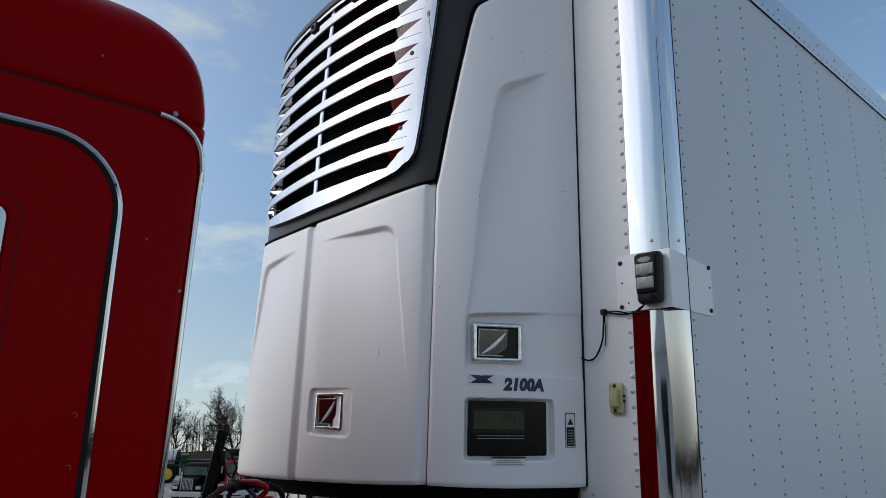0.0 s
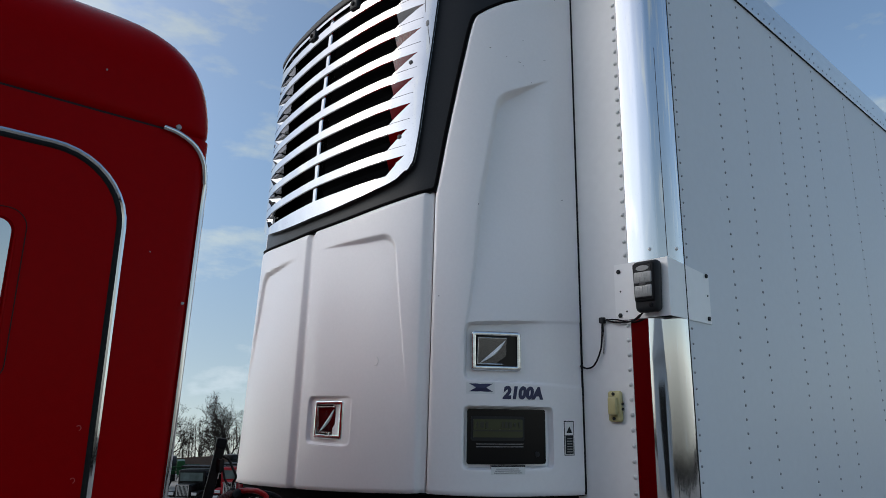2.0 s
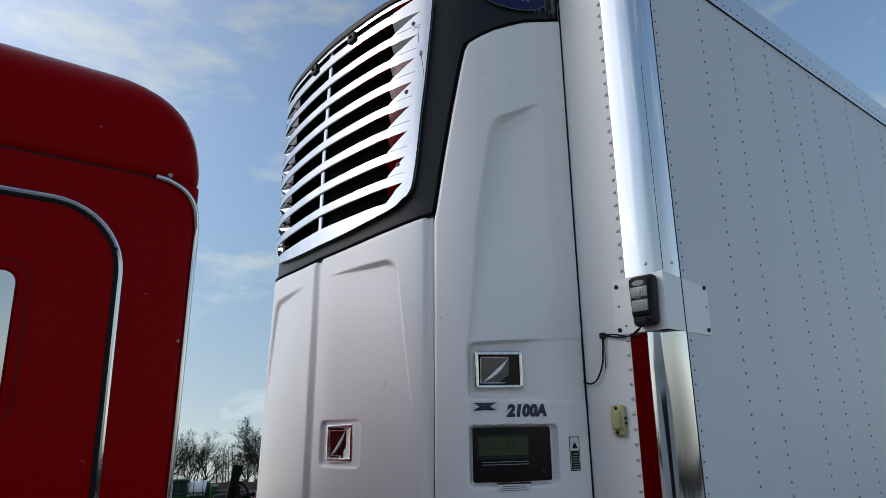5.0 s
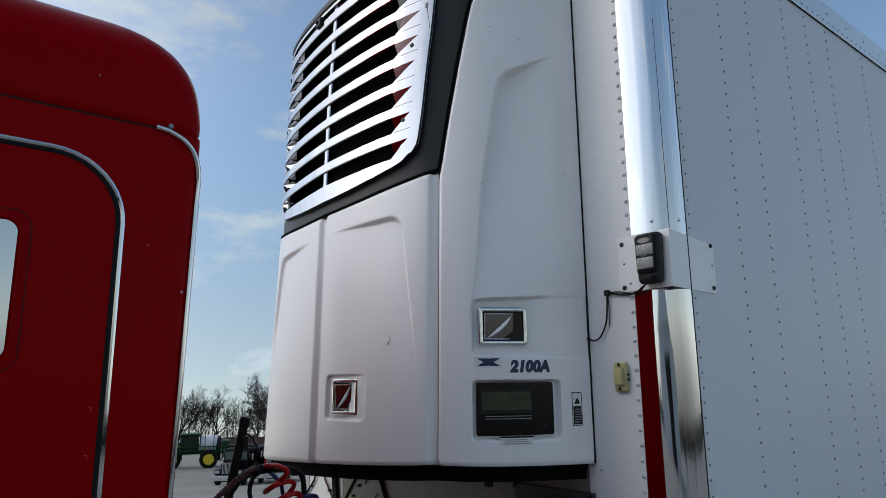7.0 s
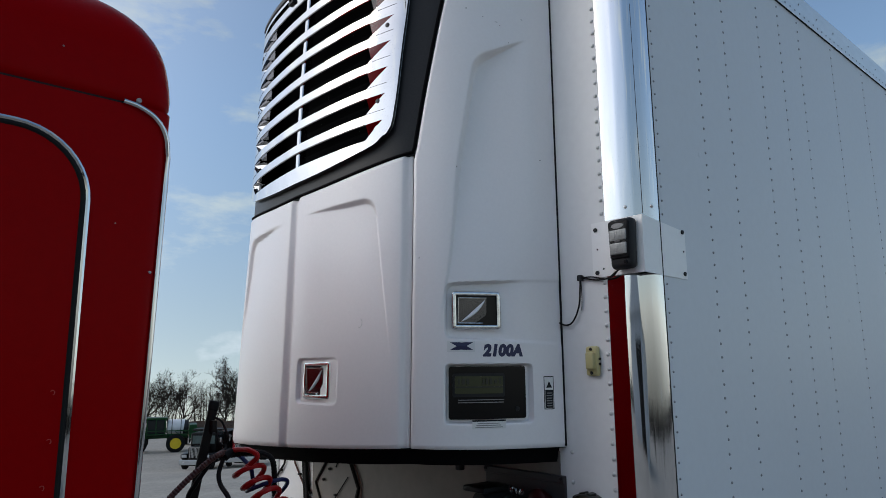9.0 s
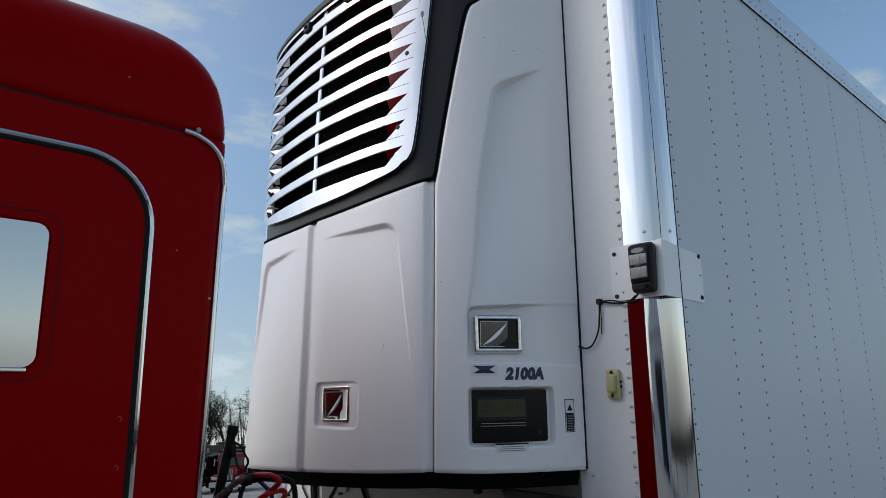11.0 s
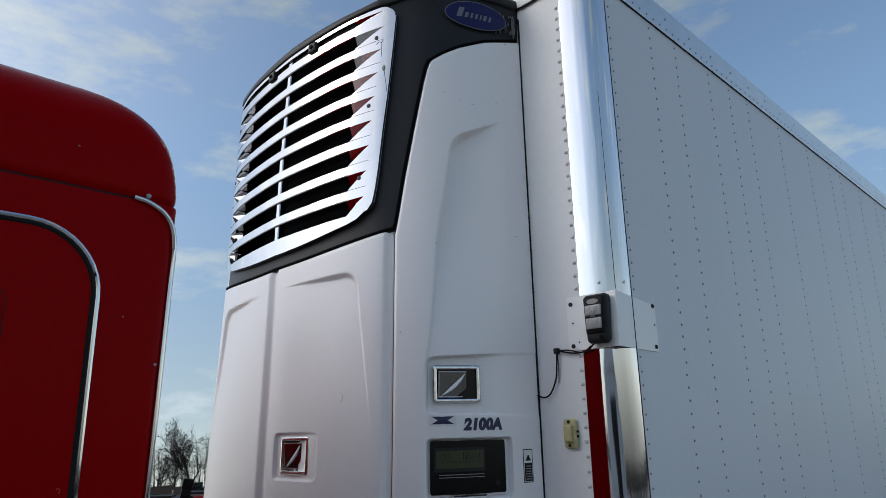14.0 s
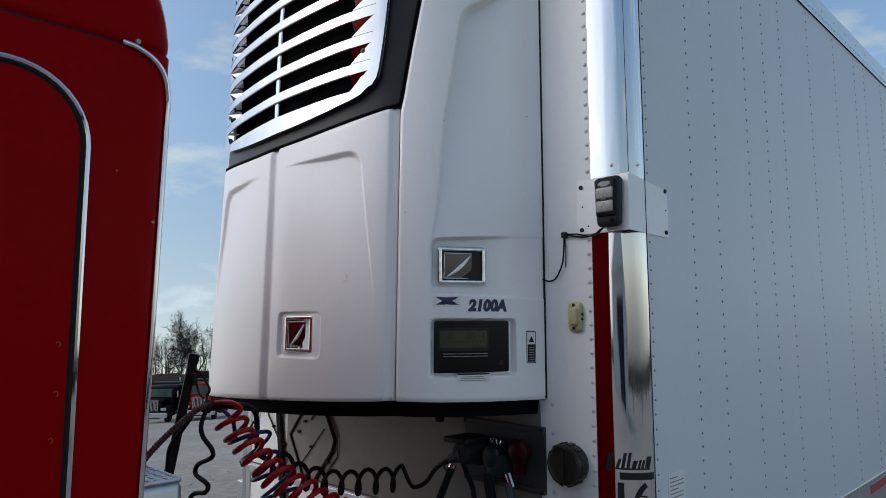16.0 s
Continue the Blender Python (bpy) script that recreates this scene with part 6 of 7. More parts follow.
lines = thing("service_lines", (-0.012, 0.7, 1.30), "thin service lines and conduit clipped to the white front wall", "pipes")
M_LINE_BROWN = material("brown_line", (0.10, 0.035, 0.025), 0.5, 0.3, vary=0.2)
for pts, r, mt in (([(1.05, 1.81), (1.037, 1.642), (0.921, 1.523), (0.905, 1.30)], 0.0055, M_LINE_BROWN), ([(0.60, 1.79), (0.803, 1.563), (0.70, 1.40), (0.646, 1.313)], 0.0065, M_STEEL_DARK), ([(0.485, 1.622), (0.688, 1.423)], 0.003, M_STEEL_DARK), ([(0.53, 1.80), (0.39, 1.579), (0.41, 1.521), (0.56, 1.358)], 0.0095, M_STEEL_DARK), ([(0.50, 1.80), (0.366, 1.60), (0.366, 1.50), (0.45, 1.42)], 0.0035, M_LINE_BROWN), ([(1.258, 1.539), (1.163, 1.621), (1.10, 1.80)], 0.006, M_STEEL_DARK), ([(0.60, 1.66), (0.52, 1.79)], 0.004, M_STEEL_DARK), ([(1.00, 1.34), (0.84, 1.47)], 0.003, M_LINE_BROWN)):
    part("service_line", tube([(-0.010, y, z) for y, z in pts], r, 7), mt, lines, "", True)
for dy in (0.0, 0.022):
    line = smooth_line([(-0.016, 0.905 + dy, 1.81), (-0.016, 0.903 + dy, 1.66), (-0.016, 0.872 + dy, 1.45), (-0.016, 0.850 + dy, 1.28), (-0.016, 0.85 + dy, 1.10)])
    part("conduit", tube(line, 0.011, 8, ribs=0.0015), M_RUBBER, lines, "black ribbed conduit")
for y, z in ((0.72, 1.585), (0.75, 1.40), (0.60, 1.52), (0.98, 1.585), (0.45, 1.46), (1.20, 1.585), (0.863, 1.50), (0.66, 1.645)):
    part("clip", box(-0.018, 0.0, y - 0.009, y + 0.009, z - 0.006, z + 0.006, 0.002, Matrix.Identity(4)), M_STEEL_DARK, lines, "small dark clip")
# this panel carries the painted shade of the wall below the unit
part("lower_panel", box(-0.004, 0.0, -0.90, 0.845, 1.345, 1.865), M_LOWER, trailer, "scuffed lower front panel, shade under the unit in its grey")
part("wall_seam", box(-0.007, -0.002, -0.45, FAR - 0.19, 1.352, 1.358), M_PANEL, trailer, "horizontal wall seam")
part("lower_trim", box(-0.010, 0.0, -0.45, FAR - 0.16, 1.30, 1.340, 0.003), M_ALU, trailer)
for y in np.arange(0.0, FAR - 0.2, 0.11):
    piece("rivet", rivet, Matrix.Translation((-0.010, y, 1.321)) @ FACE_FRONT @ Matrix.Scale(0.9, 4), trailer)
part("edge_strip", box(-0.006, 0.0, FAR - 0.19, FAR - 0.15, FLOOR, 1.80), M_ALU, trailer, "bright edge strip")
part("drain_stub", box(-0.08, -0.05, -0.44, -0.41, 1.755, 1.81, 0.006), M_BLACK, unit, "black drain stub")

# ---------------------------------------------------------------- the lower yard
def place(ob_parts_root, x, y, heading):
    """Move a thing built at the origin, facing +x, to its place on the yard."""
    ob_parts_root.matrix_basis = pose(x, y, lot(x, y), 0, 0, heading)
    return ob_parts_root


def wheel_parts(root, x, y, r, w, rim_mat, rim_r=0.55, n=24):
    m = Matrix.Translation((x, y, r)) @ pose(0, 0, 0, 90, 0, 0)
    tyre = part("wheel", lathe([(r * rim_r, -w), (r * 0.9, -w), (r, -w * 0.7), (r, w * 0.7), (r * 0.9, w), (r * rim_r, w)], m, n), M_TYRE, root, "black rubber tyre", True)
    part("rim", lathe([(r * 0.16, -w * 1.15), (r * 0.19, -w * 1.03), (r * rim_r * 0.98, -w * 1.03), (r * rim_r * 0.98, w * 1.03), (r * 0.19, w * 1.03), (r * 0.16, w * 1.15)], m, n), rim_mat, tyre, "", True)


M_WIND = material("windshield_glass", (0.075, 0.10, 0.095), 0.15, vary=0.35, grain=1.5, gloss=0.3)


def dump_truck(label, paint, bed):
    t = thing("dump_truck", (0, 0, 0), label, "truck", "parked trucks")
    part("frame", box(-6.6, 0.1, -0.45, 0.45, 0.60, 0.90), M_STEEL_DARK, t)
    part("bumper", box(0.05, 0.28, -1.18, 1.18, 0.42, 0.80, 0.05), M_LAMP_GLASS, t, "bright steel bumper")
    part("hood", box(-1.55, 0.05, -0.62, 0.62, 0.85, 1.72, 0.12, segments=3), paint, t, "painted hood", True)
    grille_ = part("grille", box(0.02, 0.09, -0.42, 0.42, 0.90, 1.66, 0.03), M_STEEL_DARK, t, "dark radiator grille")
    for k in range(9):
        part("bar", box(0.085, 0.11, -0.40 + k * 0.1 - 0.018, -0.40 + k * 0.1 + 0.018, 0.93, 1.63), M_ALU, grille_)
    part("grille_frame", box(0.05, 0.12, -0.47, -0.42, 0.88, 1.70), M_CHROME, grille_)
    part("grille_frame", box(0.05, 0.12, 0.42, 0.47, 0.88, 1.70), M_CHROME, grille_)
    part("grille_frame", box(0.05, 0.12, -0.47, 0.47, 1.64, 1.72), M_CHROME, grille_)
    for sy in (-1, 1):
        part("fender", box(-1.35, 0.05, sy * 0.62, sy * 1.18, 0.86, 1.22, 0.12, segments=3), paint, t, "rounded fender", True)
        part("headlight", box(0.04, 0.10, sy * 0.66, sy * 1.06, 0.95, 1.16, 0.02), M_LAMP_GLASS, t, "clear headlight")
        part("mirror", box(-1.75, -1.68, sy * 1.22, sy * 1.34, 1.75, 2.25, 0.02), M_CHROME, t, "bright mirror")
        part("mirror_arm", add_cone(bmesh.new(), (-1.75, sy * 1.0, 2.2), (-1.72, sy * 1.28, 2.1), 0.015, n=6), M_CHROME, t)
        wheel_parts(t, -0.62, sy * 1.0, 0.52, 0.15, M_STEEL_DARK)
        for x in (-4.3, -5.6):
            wheel_parts(t, x, sy * 0.92, 0.52, 0.28, M_STEEL_DARK)
    part("cab", box(-3.0, -1.5, -1.02, 1.02, 0.95, 2.62, 0.10, segments=3), paint, t, "painted cab", True)
    part("windshield", box(-1.53, -1.485, -0.88, 0.88, 1.80, 2.42, 0.02), M_WIND, t, "pale reflecting windshield")
    for sy in (-1, 1):
        part("side_window", box(-2.7, -1.8, sy * 1.0, sy * 1.03, 1.80, 2.42, 0.01), M_GLASS_SKY, t, "dark side window")
        part("door_handle", box(-2.8, -2.65, sy * 1.02, sy * 1.06, 1.62, 1.68), M_CHROME, t)
    part("stack", add_cone(bmesh.new(), (-3.15, 0.95, 0.9), (-3.15, 0.95, 3.2), 0.07, n=12), M_CHROME, t, "bright exhaust stack")
    bed_ob = part("dump_bed", box(-6.9, -3.3, -1.2, 1.2, 1.10, 2.55, 0.05), bed, t, "steel dump bed")
    part("cab_shield", box(-3.5, -2.2, -1.15, 1.15, 2.72, 2.86, 0.03), bed, bed_ob, "steel cab shield")
    for x in (-6.3, -5.4, -4.5, -3.7):
        for sy in (-1, 1):
            part("bed_rib", box(x - 0.06, x + 0.06, sy * 1.2, sy * 1.28, 1.12, 2.55), bed, bed_ob)
    part("cab_step", box(-2.6, -1.9, -1.12, 1.12, 0.55, 0.63, 0.02), M_ALU, t)
    # dark block added to imitate the shade under the truck
    part("underside_shade_block", box(-1.6, -0.1, -0.55, 0.55, 0.30, 0.86, 0.08), M_STEEL_DARK, t)
    part("front_axle", box(-0.72, -0.52, -0.95, 0.95, 0.42, 0.60, 0.03), M_STEEL_DARK, t)
    for sy in (-1, 1):
        part("fuel_tank", add_cone(bmesh.new(), (-3.4, sy * 0.80, 0.62), (-1.75, sy * 0.80, 0.62), 0.30, n=18), M_STEEL_DARK, t, "round dark fuel tank")
        part("mud_flap", box(-6.45, -6.40, sy * 0.62, sy * 1.20, 0.18, 0.95), M_RUBBER, t, "black mud flap")
    return t


HEAD = math.degrees(math.atan2(-0.74, -0.67))
place(dump_truck("black dump truck with a bright bumper parked on gravel", M_BLACK_PAINT, M_STEEL_DARK), 14.1, 38.2, HEAD).scale = (0.78, 0.78, 0.78)
place(dump_truck("red dump truck with a bright bumper parked on gravel", M_RED_TRUCK, M_STEEL_DARK), 16.4, 37.0, HEAD + 6).scale = (0.80, 0.80, 0.80)


def sprayer():
    t = thing("crop_sprayer", (0, 0, 0), "green crop sprayer with yellow wheels and a white tank", "farm machine")
    part("frame", box(-2.6, 2.4, -0.5, 0.5, 1.25, 1.55, 0.05), M_GREEN, t)
    part("hood", box(1.0, 2.75, -0.62, 0.62, 1.50, 2.35, 0.14, segments=3), M_GREEN, t, "green hood", True)
    part("stripe", box(1.1, 2.6, -0.64, 0.64, 2.0, 2.07), M_YELLOW, t, "yellow stripe")
    cab_ = part("cab", box(-0.55, 1.05, -0.80, 0.80, 1.50, 3.00, 0.08), M_GLASS_SKY, t, "dark glazed cab")
    part("cab_roof", box(-0.75, 1.15, -0.90, 0.90, 3.00, 3.18, 0.07), M_GREEN, cab_, "green cab roof", True)
    for x in (-0.55, 0.25, 1.02):
        for y in (-0.80, 0.80):
            part("cab_pillar", box(x - 0.05, x + 0.05, y - 0.03, y + 0.03, 1.5, 3.02), M_GREEN, cab_)
    m = Matrix.Translation((-1.55, 0, 2.25)) @ pose(0, 0, 0, 0, 90, 0)
    tank = part("tank", lathe([(0.3, -0.85), (0.62, -0.80), (0.72, -0.62), (0.72, 0.62), (0.62, 0.80), (0.3, 0.85)], m, 28), M_TANK, t, "white spray tank", True)
    for x in (-1.95, -1.15):
        part("strap", lathe([(0.725, -0.03), (0.735, -0.03), (0.735, 0.03), (0.725, 0.03)], Matrix.Translation((x, 0, 2.25)) @ pose(0, 0, 0, 0, 90, 0), 28), M_STEEL_DARK, tank)
    part("tank_end", lathe([(0.5, -0.2), (0.70, -0.15), (0.70, 0.3), (0.4, 0.35)], Matrix.Translation((-2.45, 0, 2.2)) @ pose(0, 0, 0, 0, 90, 0), 24), M_BLACK, t, "black rear tank", True)
    for z in (1.62, 1.95):
        for sy in (-1, 1):
            part("boom", add_cone(bmesh.new(), (-4.8, sy * 1.35, z), (2.9, sy * 1.45, z + 0.1), 0.05, n=6), M_GREEN, t, "green folded boom")
    for k in range(9):
        for sy in (-1, 1):
            x = -4.4 + k * 0.85
            part("boom_brace", add_cone(bmesh.new(), (x, sy * 1.38, 1.62), (x + 0.42, sy * 1.40, 1.97), 0.03, n=5), M_GREEN, t)
    part("boom_rack", box(-3.4, -2.7, -1.3, 1.3, 1.1, 2.5, 0.1), M_GREEN, t, "green boom rack")
    part("ladder", box(0.9, 1.4, -1.35, -1.25, 0.6, 1.6), M_GREEN, t)
    for x in (1.75, -1.55):
        for sy in (-1, 1):
            wheel_parts(t, x, sy * 1.35, 0.84, 0.19, M_YELLOW, 0.60)
            part("wheel_leg", box(x - 0.1, x + 0.1, sy * 1.05, sy * 1.15, 0.8, 1.6), M_GREEN, t)
            part("leg_beam", box(x - 0.1, x + 0.1, min(0, sy * 1.1), max(0, sy * 1.1), 1.35, 1.5), M_GREEN, t)
    return t


place(sprayer(), 18.0, 56.2, 160.0).scale = (0.87, 0.87, 0.87)


def wagon():
    t = thing("farm_wagon", (0, 0, 0), "old brown board-sided farm wagon standing in the yard", "wagon")
    part("bed", box(-2.6, 2.6, -1.15, 1.15, 0.95, 1.10), M_RUST, t)
    for k in range(4):
        part("side_board", box(-2.6, 2.6, -1.19, -1.15, 1.10 + k * 0.24, 1.32 + k * 0.24), M_RUST, t)
        part("side_board", box(-2.6, 2.6, 1.15, 1.19, 1.10 + k * 0.24, 1.32 + k * 0.24), M_RUST, t)
    for x in (-1.7, 1.7):
        for sy in (-1, 1):
            wheel_parts(t, x, sy * 0.95, 0.48, 0.12, M_STEEL_DARK)
        part("axle", box(x - 0.06, x + 0.06, -0.9, 0.9, 0.44, 0.56), M_STEEL_DARK, t)
        part("bolster", box(x - 0.08, x + 0.08, -0.5, 0.5, 0.56, 0.95), M_STEEL_DARK, t)
    return t


def pickup(label, paint):
    t = thing("pickup_truck", (0, 0, 0), label, "truck", "parked trucks")
    part("lower_body", box(-2.7, 2.7, -0.95, 0.95, 0.50, 1.10, 0.10, segments=3), paint, t, "", True)
    part("cabin", box(-0.7, 1.1, -0.85, 0.85, 1.05, 1.80, 0.18, segments=3), paint, t, "", True)
    part("windshield", box(0.98, 1.06, -0.70, 0.70, 1.20, 1.68, 0.03), M_GLASS_SKY, t, "dark windshield")
    for sy in (-1, 1):
        part("side_window", box(-0.5, 0.85, sy * 0.84, sy * 0.87, 1.22, 1.66, 0.01), M_GLASS_SKY, t)
        part("headlight", box(2.66, 2.73, sy * 0.55, sy * 0.88, 0.80, 0.98, 0.02), M_LAMP_GLASS, t)
        for x in (-1.7, 1.75):
            wheel_parts(t, x, sy * 0.86, 0.39, 0.13, M_ALU)
    part("bumper", box(2.66, 2.82, -0.95, 0.95, 0.45, 0.66, 0.04), M_CHROME, t)
    return t


place(wagon(), 24.6, 62.0, 12.0)
place(pickup("dark blue pickup truck parked behind the other machines", M_BLUE_TRUCK), 28.8, 68.0, 215.0)
place(pickup("dark pickup truck parked by the trees", M_BLACK_PAINT), 38.5, 84.0, 200.0)


# ---------------------------------------------------------------- bare trees
def bare_tree(seed, height, spread=1.0):
    """Trunk, limbs and twigs of a leafless tree, as points and faces of thin tapered prisms."""
    rng = random.Random(seed)
    trunk_v, trunk_f, twig_v, twig_f = [], [], [], []

    def limb(p, d, length, r, level):
        n = 6 if level < 2 else (4 if level == 2 else 3)
        segs = 5 if level < 2 else (4 if level < 4 else 2)
        V, F = (trunk_v, trunk_f) if level == 0 else (twig_v, twig_f)
        pts, dirs = [p], [d]
        for k in range(segs):
            wob = Vector((rng.gauss(0, 1), rng.gauss(0, 1), rng.gauss(0, 0.7))) * (0.07 if level == 0 else (0.12 if level < 3 else 0.16))
            lift = Vector((0, 0, 0.035 if level else 0.0))
            dirs.append((dirs[-1] + wob + lift).normalized())
            pts.append(pts[-1] + dirs[-1] * (length / segs))
        base = len(V)
        for k, (q, dd) in enumerate(zip(pts, dirs)):
            rr = r * (1 - 0.62 * k / segs)
            a = dd.orthogonal().normalized()
            b = dd.cross(a)
            for i in range(n):
                t = 2 * math.pi * i / n
                V.append(tuple(q + rr * (math.cos(t) * a + math.sin(t) * b)))
        for k in range(segs):
            for i in range(n):
                F.append((base + k * n + i, base + k * n + (i + 1) % n, base + (k + 1) * n + (i + 1) % n, base + (k + 1) * n + i))
        if level >= 5 or r < 0.004:
            return
        kids = (8, 7, 6, 5, 2)[level]
        for c in range(kids):
            f = (0.28 + 0.72 * (c + rng.random()) / kids) if level == 0 else (0.20 + 0.80 * (c + rng.random()) / kids)
            i = min(int(f * segs), segs - 1)
            q = pts[i].lerp(pts[i + 1], f * segs - i)
            dd = dirs[i + 1]
            side = dd.orthogonal().normalized()
            side.rotate(Matrix.Rotation(rng.random() * 2 * math.pi, 3, dd))
            tilt = (1.25 - 0.85 * f + rng.uniform(-0.15, 0.15) if level == 0 else rng.uniform(0.35, 0.95)) * spread
            way = (dd * math.cos(tilt) + side * math.sin(tilt)).normalized()
            limb(q, way, length * (rng.uniform(0.38, 0.62) if level else rng.uniform(0.85, 1.10) * (1.15 - 0.35 * f)), max(0.016, r * (1 - 0.6 * f) * (rng.uniform(0.42, 0.60) if level else rng.uniform(0.55, 0.75))), level + 1)

    limb(Vector((0, 0, -0.2)), Vector((rng.gauss(0, 0.04), rng.gauss(0, 0.04), 1)).normalized(), height * 0.50, height * 0.024, 0)
    tall = max(v[2] for v in twig_v)
    k = height / tall
    trunk_v[:] = [(x * k, y * k, z * k) for x, y, z in trunk_v]
    twig_v[:] = [(x * k, y * k, z * k) for x, y, z in twig_v]
    return (trunk_v, trunk_f), (twig_v, twig_f)


def tree(seed, height, spread, label):
    t = thing("bare_tree", (0, 0, 0), label, "tree", "bare trees")
    (v1, f1), (v2, f2) = bare_tree(seed, height, spread)
    raw("trunk", v1, f1, M_BARK, t, "dark tapered trunk")
    raw("crown", v2, f2, M_BARK, t, "leafless crown of fine branches")
    return t


TREES = [tree(3, 11.0, 1.0, "tall leafless tree with a broad open crown"), tree(8, 10.0, 1.05, "leafless tree with a round twiggy crown"), tree(14, 10.5, 0.95, "leafless tree with upright dark branches")]
rng = random.Random(21)
spots = [(15.0, 104, 0.86, 1), (17.6, 94, 0.82, 0), (20.6, 96, 0.86, 2), (22.6, 112, 0.86, 1), (24.9, 100, 1.0, 0), (27.2, 108, 1.02, 2), (29.5, 100, 0.95, 1), (12.0, 110, 0.9, 2), (32.5, 112, 1.0, 0), (36.0, 108, 0.95, 1), (9.0, 100, 0.9, 0), (40.0, 116, 1.0, 2)]
first = set()
for az, dist, k, which in spots:
    x, y = -2 + dist * math.sin(radians(az)), -2.5 + dist * math.cos(radians(az))
    m, k = pose(x, y, lot(x, y), 0, 0, rng.uniform(0, 360)), k * 0.93
    if which not in first:
        first.add(which)
        TREES[which].matrix_basis = m
        TREES[which].scale = (k, k, k)
    else:
        o = copy_thing(TREES[which], m)
        o.scale = (k, k, k)
# the thin wood farther back
wood_v, wood_f = [], []
for k in range(9):
    (v1, f1), (v2, f2) = bare_tree(100 + k % 3, 9.0, 0.8)
    az, dist = 6 + k * 4.4 + rng.uniform(-1, 1), 128 + rng.uniform(-8, 14)
    x, y = -2 + dist * math.sin(radians(az)), -2.5 + dist * math.cos(radians(az))
    c, s_, sc = math.cos(k * 1.3), math.sin(k * 1.3), rng.uniform(0.75, 1.0)
    for vv, ff in ((v1, f1), (v2, f2)):
        base = len(wood_v)
        wood_v += [(x + sc * (c * a - s_ * b), y + sc * (s_ * a + c * b), lot(x, y) + sc * h) for a, b, h in vv]
        wood_f += [tuple(base + i for i in q) for q in ff]
for k in range(700):
    az, dist = rng.uniform(3, 46), rng.uniform(112, 150)
    x, y, h = -2 + dist * math.sin(radians(az)), -2.5 + dist * math.cos(radians(az)), rng.uniform(3, 8.5)
    z, r, lean = lot(x, y), rng.uniform(0.03, 0.09), rng.uniform(-1.4, 1.4)
    base = len(wood_v)
    for i in range(3):
        t = 2.1 * i
        wood_v += [(x + r * math.cos(t), y + r * math.sin(t), z - 0.1), (x + lean + 0.3 * r * math.cos(t), y + 0.3 * r * math.sin(t), z + h)]
    wood_f += [(base + 2 * i, base + 2 * ((i + 1) % 3), base + 2 * ((i + 1) % 3) + 1, base + 2 * i + 1) for i in range(3)]
wood = raw("far_wood", wood_v, wood_f, M_BARK, None, "thin leafless wood behind the yard")
tagged(wood, category="wood", kind="stuff")

# unseen trees added to close the yard's other sides and darken what the polished corner mirrors
for k in range(22):
    az, dist = 128 + k * 7.6 + rng.uniform(-2, 2), rng.uniform(36, 62)
    if 216 < az < 256:
        continue
    x, y = -2 + dist * math.sin(radians(az)), -2.5 + dist * math.cos(radians(az))
    o = copy_thing(TREES[k % 3], pose(x, y, lot(x, y), 0, 0, rng.uniform(0, 360)))
    q = rng.uniform(0.28, 0.48)
    o.scale = (q, q, q)


# unseen shed, made up to give the polished corner a grey reflection
def shed():
    t = thing("metal_shed", (0, 0, 0), "unseen grey sheet metal shed added for the reflection in the polished corner", "shed")
    part("wall", box(-7, 7, -4, 4, 0.0, 4.2), M_SHED, t, "grey sheet metal wall")
    bm = bmesh.new()
    e = [bm.verts.new(p) for p in ((-7.3, -4.4, 4.1), (-7.3, 0, 6.0), (-7.3, 4.4, 4.1), (7.3, -4.4, 4.1), (7.3, 0, 6.0), (7.3, 4.4, 4.1))]
    for q in ((0, 1, 2), (3, 5, 4), (0, 3, 4, 1), (1, 4, 5, 2), (0, 2, 5, 3)):
        bm.faces.new([e[i] for i in q])
    part("roof", bm, M_SHED, t, "low pitched metal roof")
    part("door", box(6.98, 7.06, -1.8, 1.8, 0.0, 3.4), M_STEEL_DARK, t, "dark sliding door")
    for k in range(27):
        part("rib", box(-6.9 + k * 0.53, -6.84 + k * 0.53, 4.0, 4.04, 0.0, 4.1), M_SHED, t)
    return t


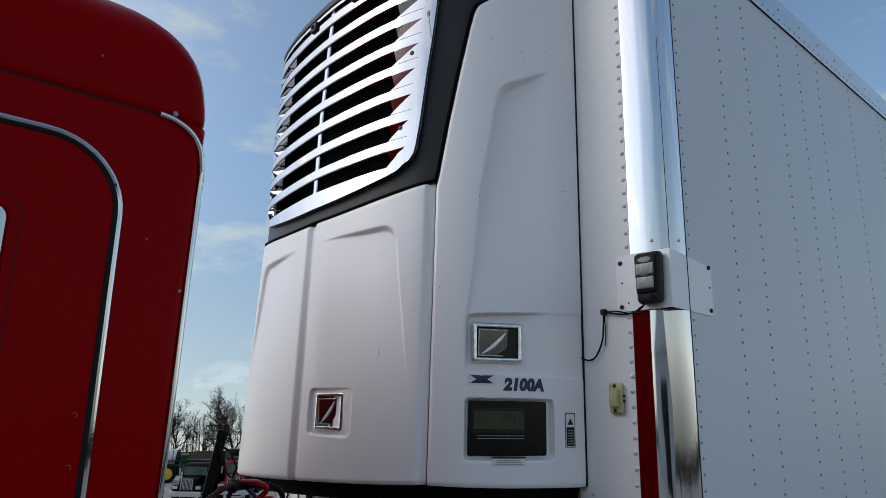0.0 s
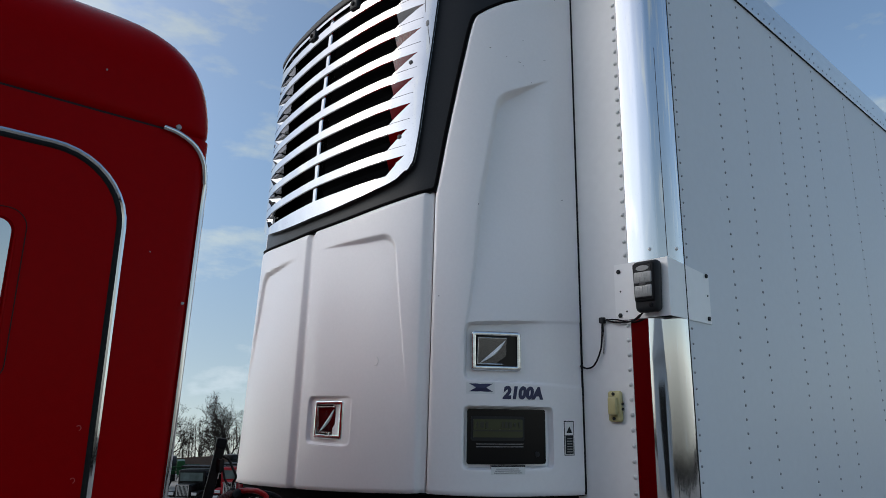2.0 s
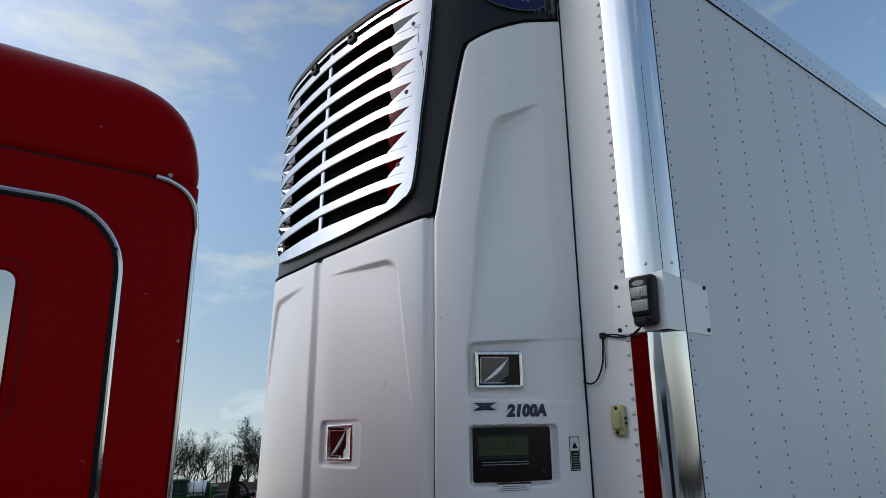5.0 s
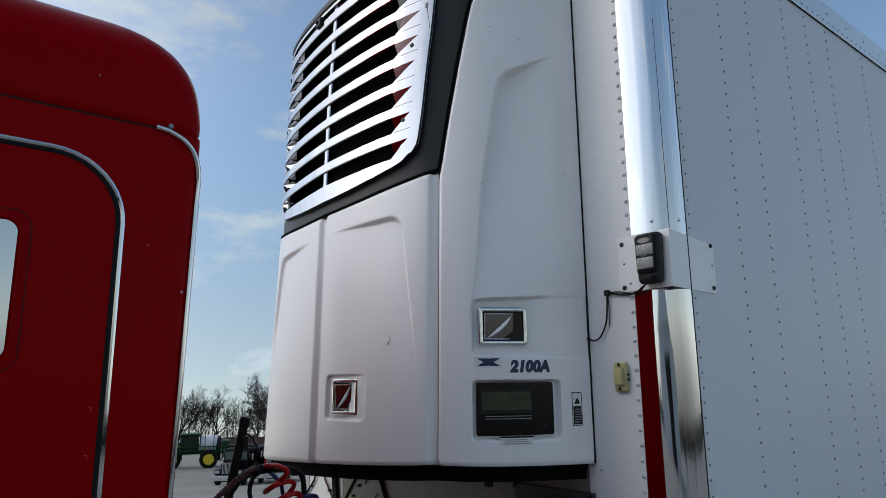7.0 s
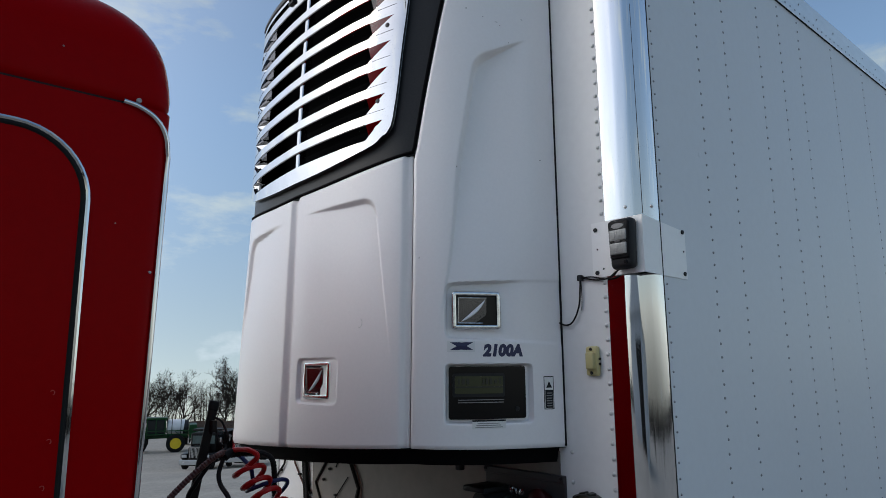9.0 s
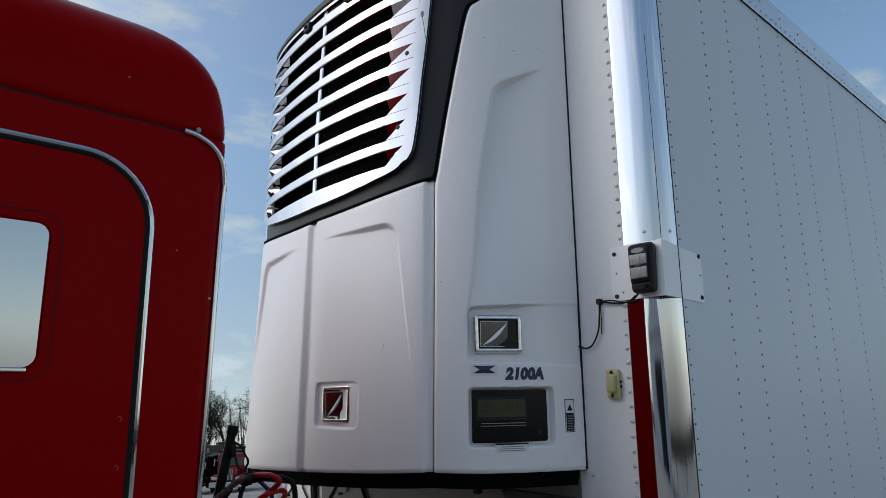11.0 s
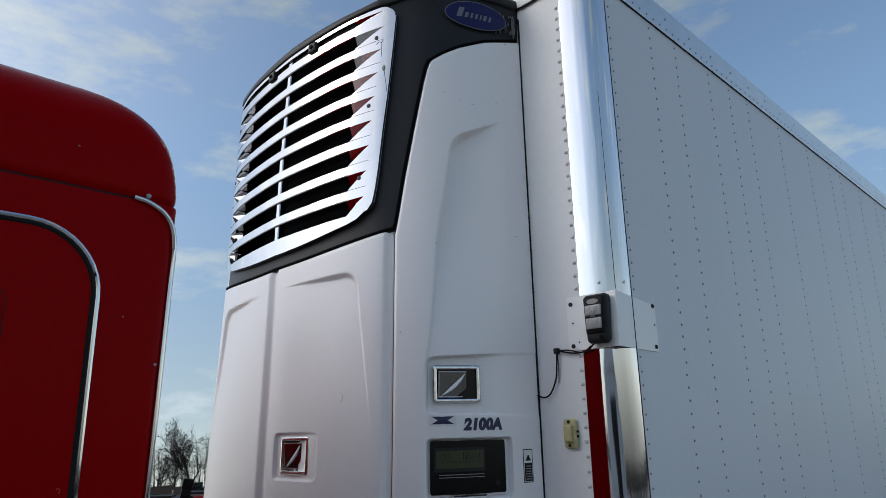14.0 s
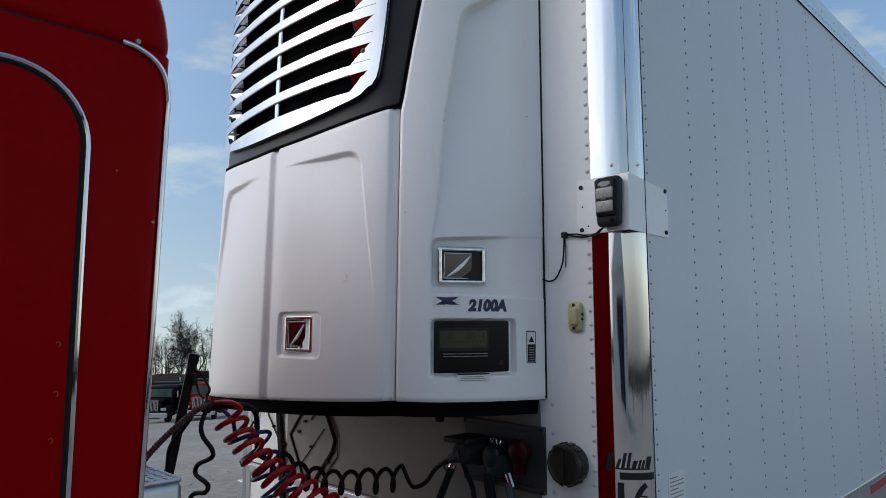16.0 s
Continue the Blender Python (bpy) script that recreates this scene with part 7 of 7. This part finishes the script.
M_SHED = material("shed_sheet", (0.42, 0.44, 0.46), 0.5, 0.2, vary=0.1, grain=6)
x, y = -2 + 30 * math.sin(radians(240)), -2.5 + 30 * math.cos(radians(240))
store = shed()
store.matrix_basis = pose(x, y, lot(x, y), 0, 0, 48)
store.scale = (1.45, 1.45, 1.45)

# an unseen thicket added behind them, for darker reflections near the horizon
ring_v, ring_f = [], []
for k in range(5200):
    az, dist = rng.uniform(105, 300), rng.uniform(70, 100)
    x, y, h = -2 + dist * math.sin(radians(az)), -2.5 + dist * math.cos(radians(az)), rng.uniform(1.5, 4.2)
    z, r, lx, ly = lot(x, y), rng.uniform(0.05, 0.16), rng.uniform(-1.5, 1.5), rng.uniform(-1.5, 1.5)
    base = len(ring_v)
    for i in range(3):
        t = 2.1 * i
        ring_v += [(x + r * math.cos(t), y + r * math.sin(t), z - 0.1), (x + lx + 0.2 * r * math.cos(t), y + ly + 0.2 * r * math.sin(t), z + h)]
    ring_f += [(base + 2 * i, base + 2 * ((i + 1) % 3), base + 2 * ((i + 1) % 3) + 1, base + 2 * i + 1) for i in range(3)]
ring = raw("reflection_thicket", ring_v, ring_f, M_BARK, None, "unseen leafless thicket added for dark reflections")
tagged(ring, category="wood", kind="stuff")

# loose stones and clods on the lower yard
stone_v, stone_f = [], []
for k in range(3200):
    az, dist = rng.uniform(4, 44), 7 + 38 * rng.random() ** 1.4
    x, y, r = -2 + dist * math.sin(radians(az)), -2.5 + dist * math.cos(radians(az)), rng.uniform(0.008, 0.026)
    if rng.random() < 0.04:
        r *= 1.8
    z, base = lot(x, y), len(stone_v)
    for dx, dy, dz in ((1, 0, 0), (0, 1, 0), (-1, 0, 0), (0, -1, 0), (0.1, 0.1, 0.6), (0, 0, -0.4)):
        stone_v.append((x + r * dx * rng.uniform(0.7, 1.3), y + r * dy * rng.uniform(0.7, 1.3), z + r * dz))
    stone_f += [(base + a, base + (a + 1) % 4, base + 4) for a in range(4)] + [(base + (a + 1) % 4, base + a, base + 5) for a in range(4)]
stones = raw("loose_stone", stone_v, stone_f, M_STONE, None, "loose pale stones scattered over the gravel yard")
tagged(stones, category="stones", kind="stuff")
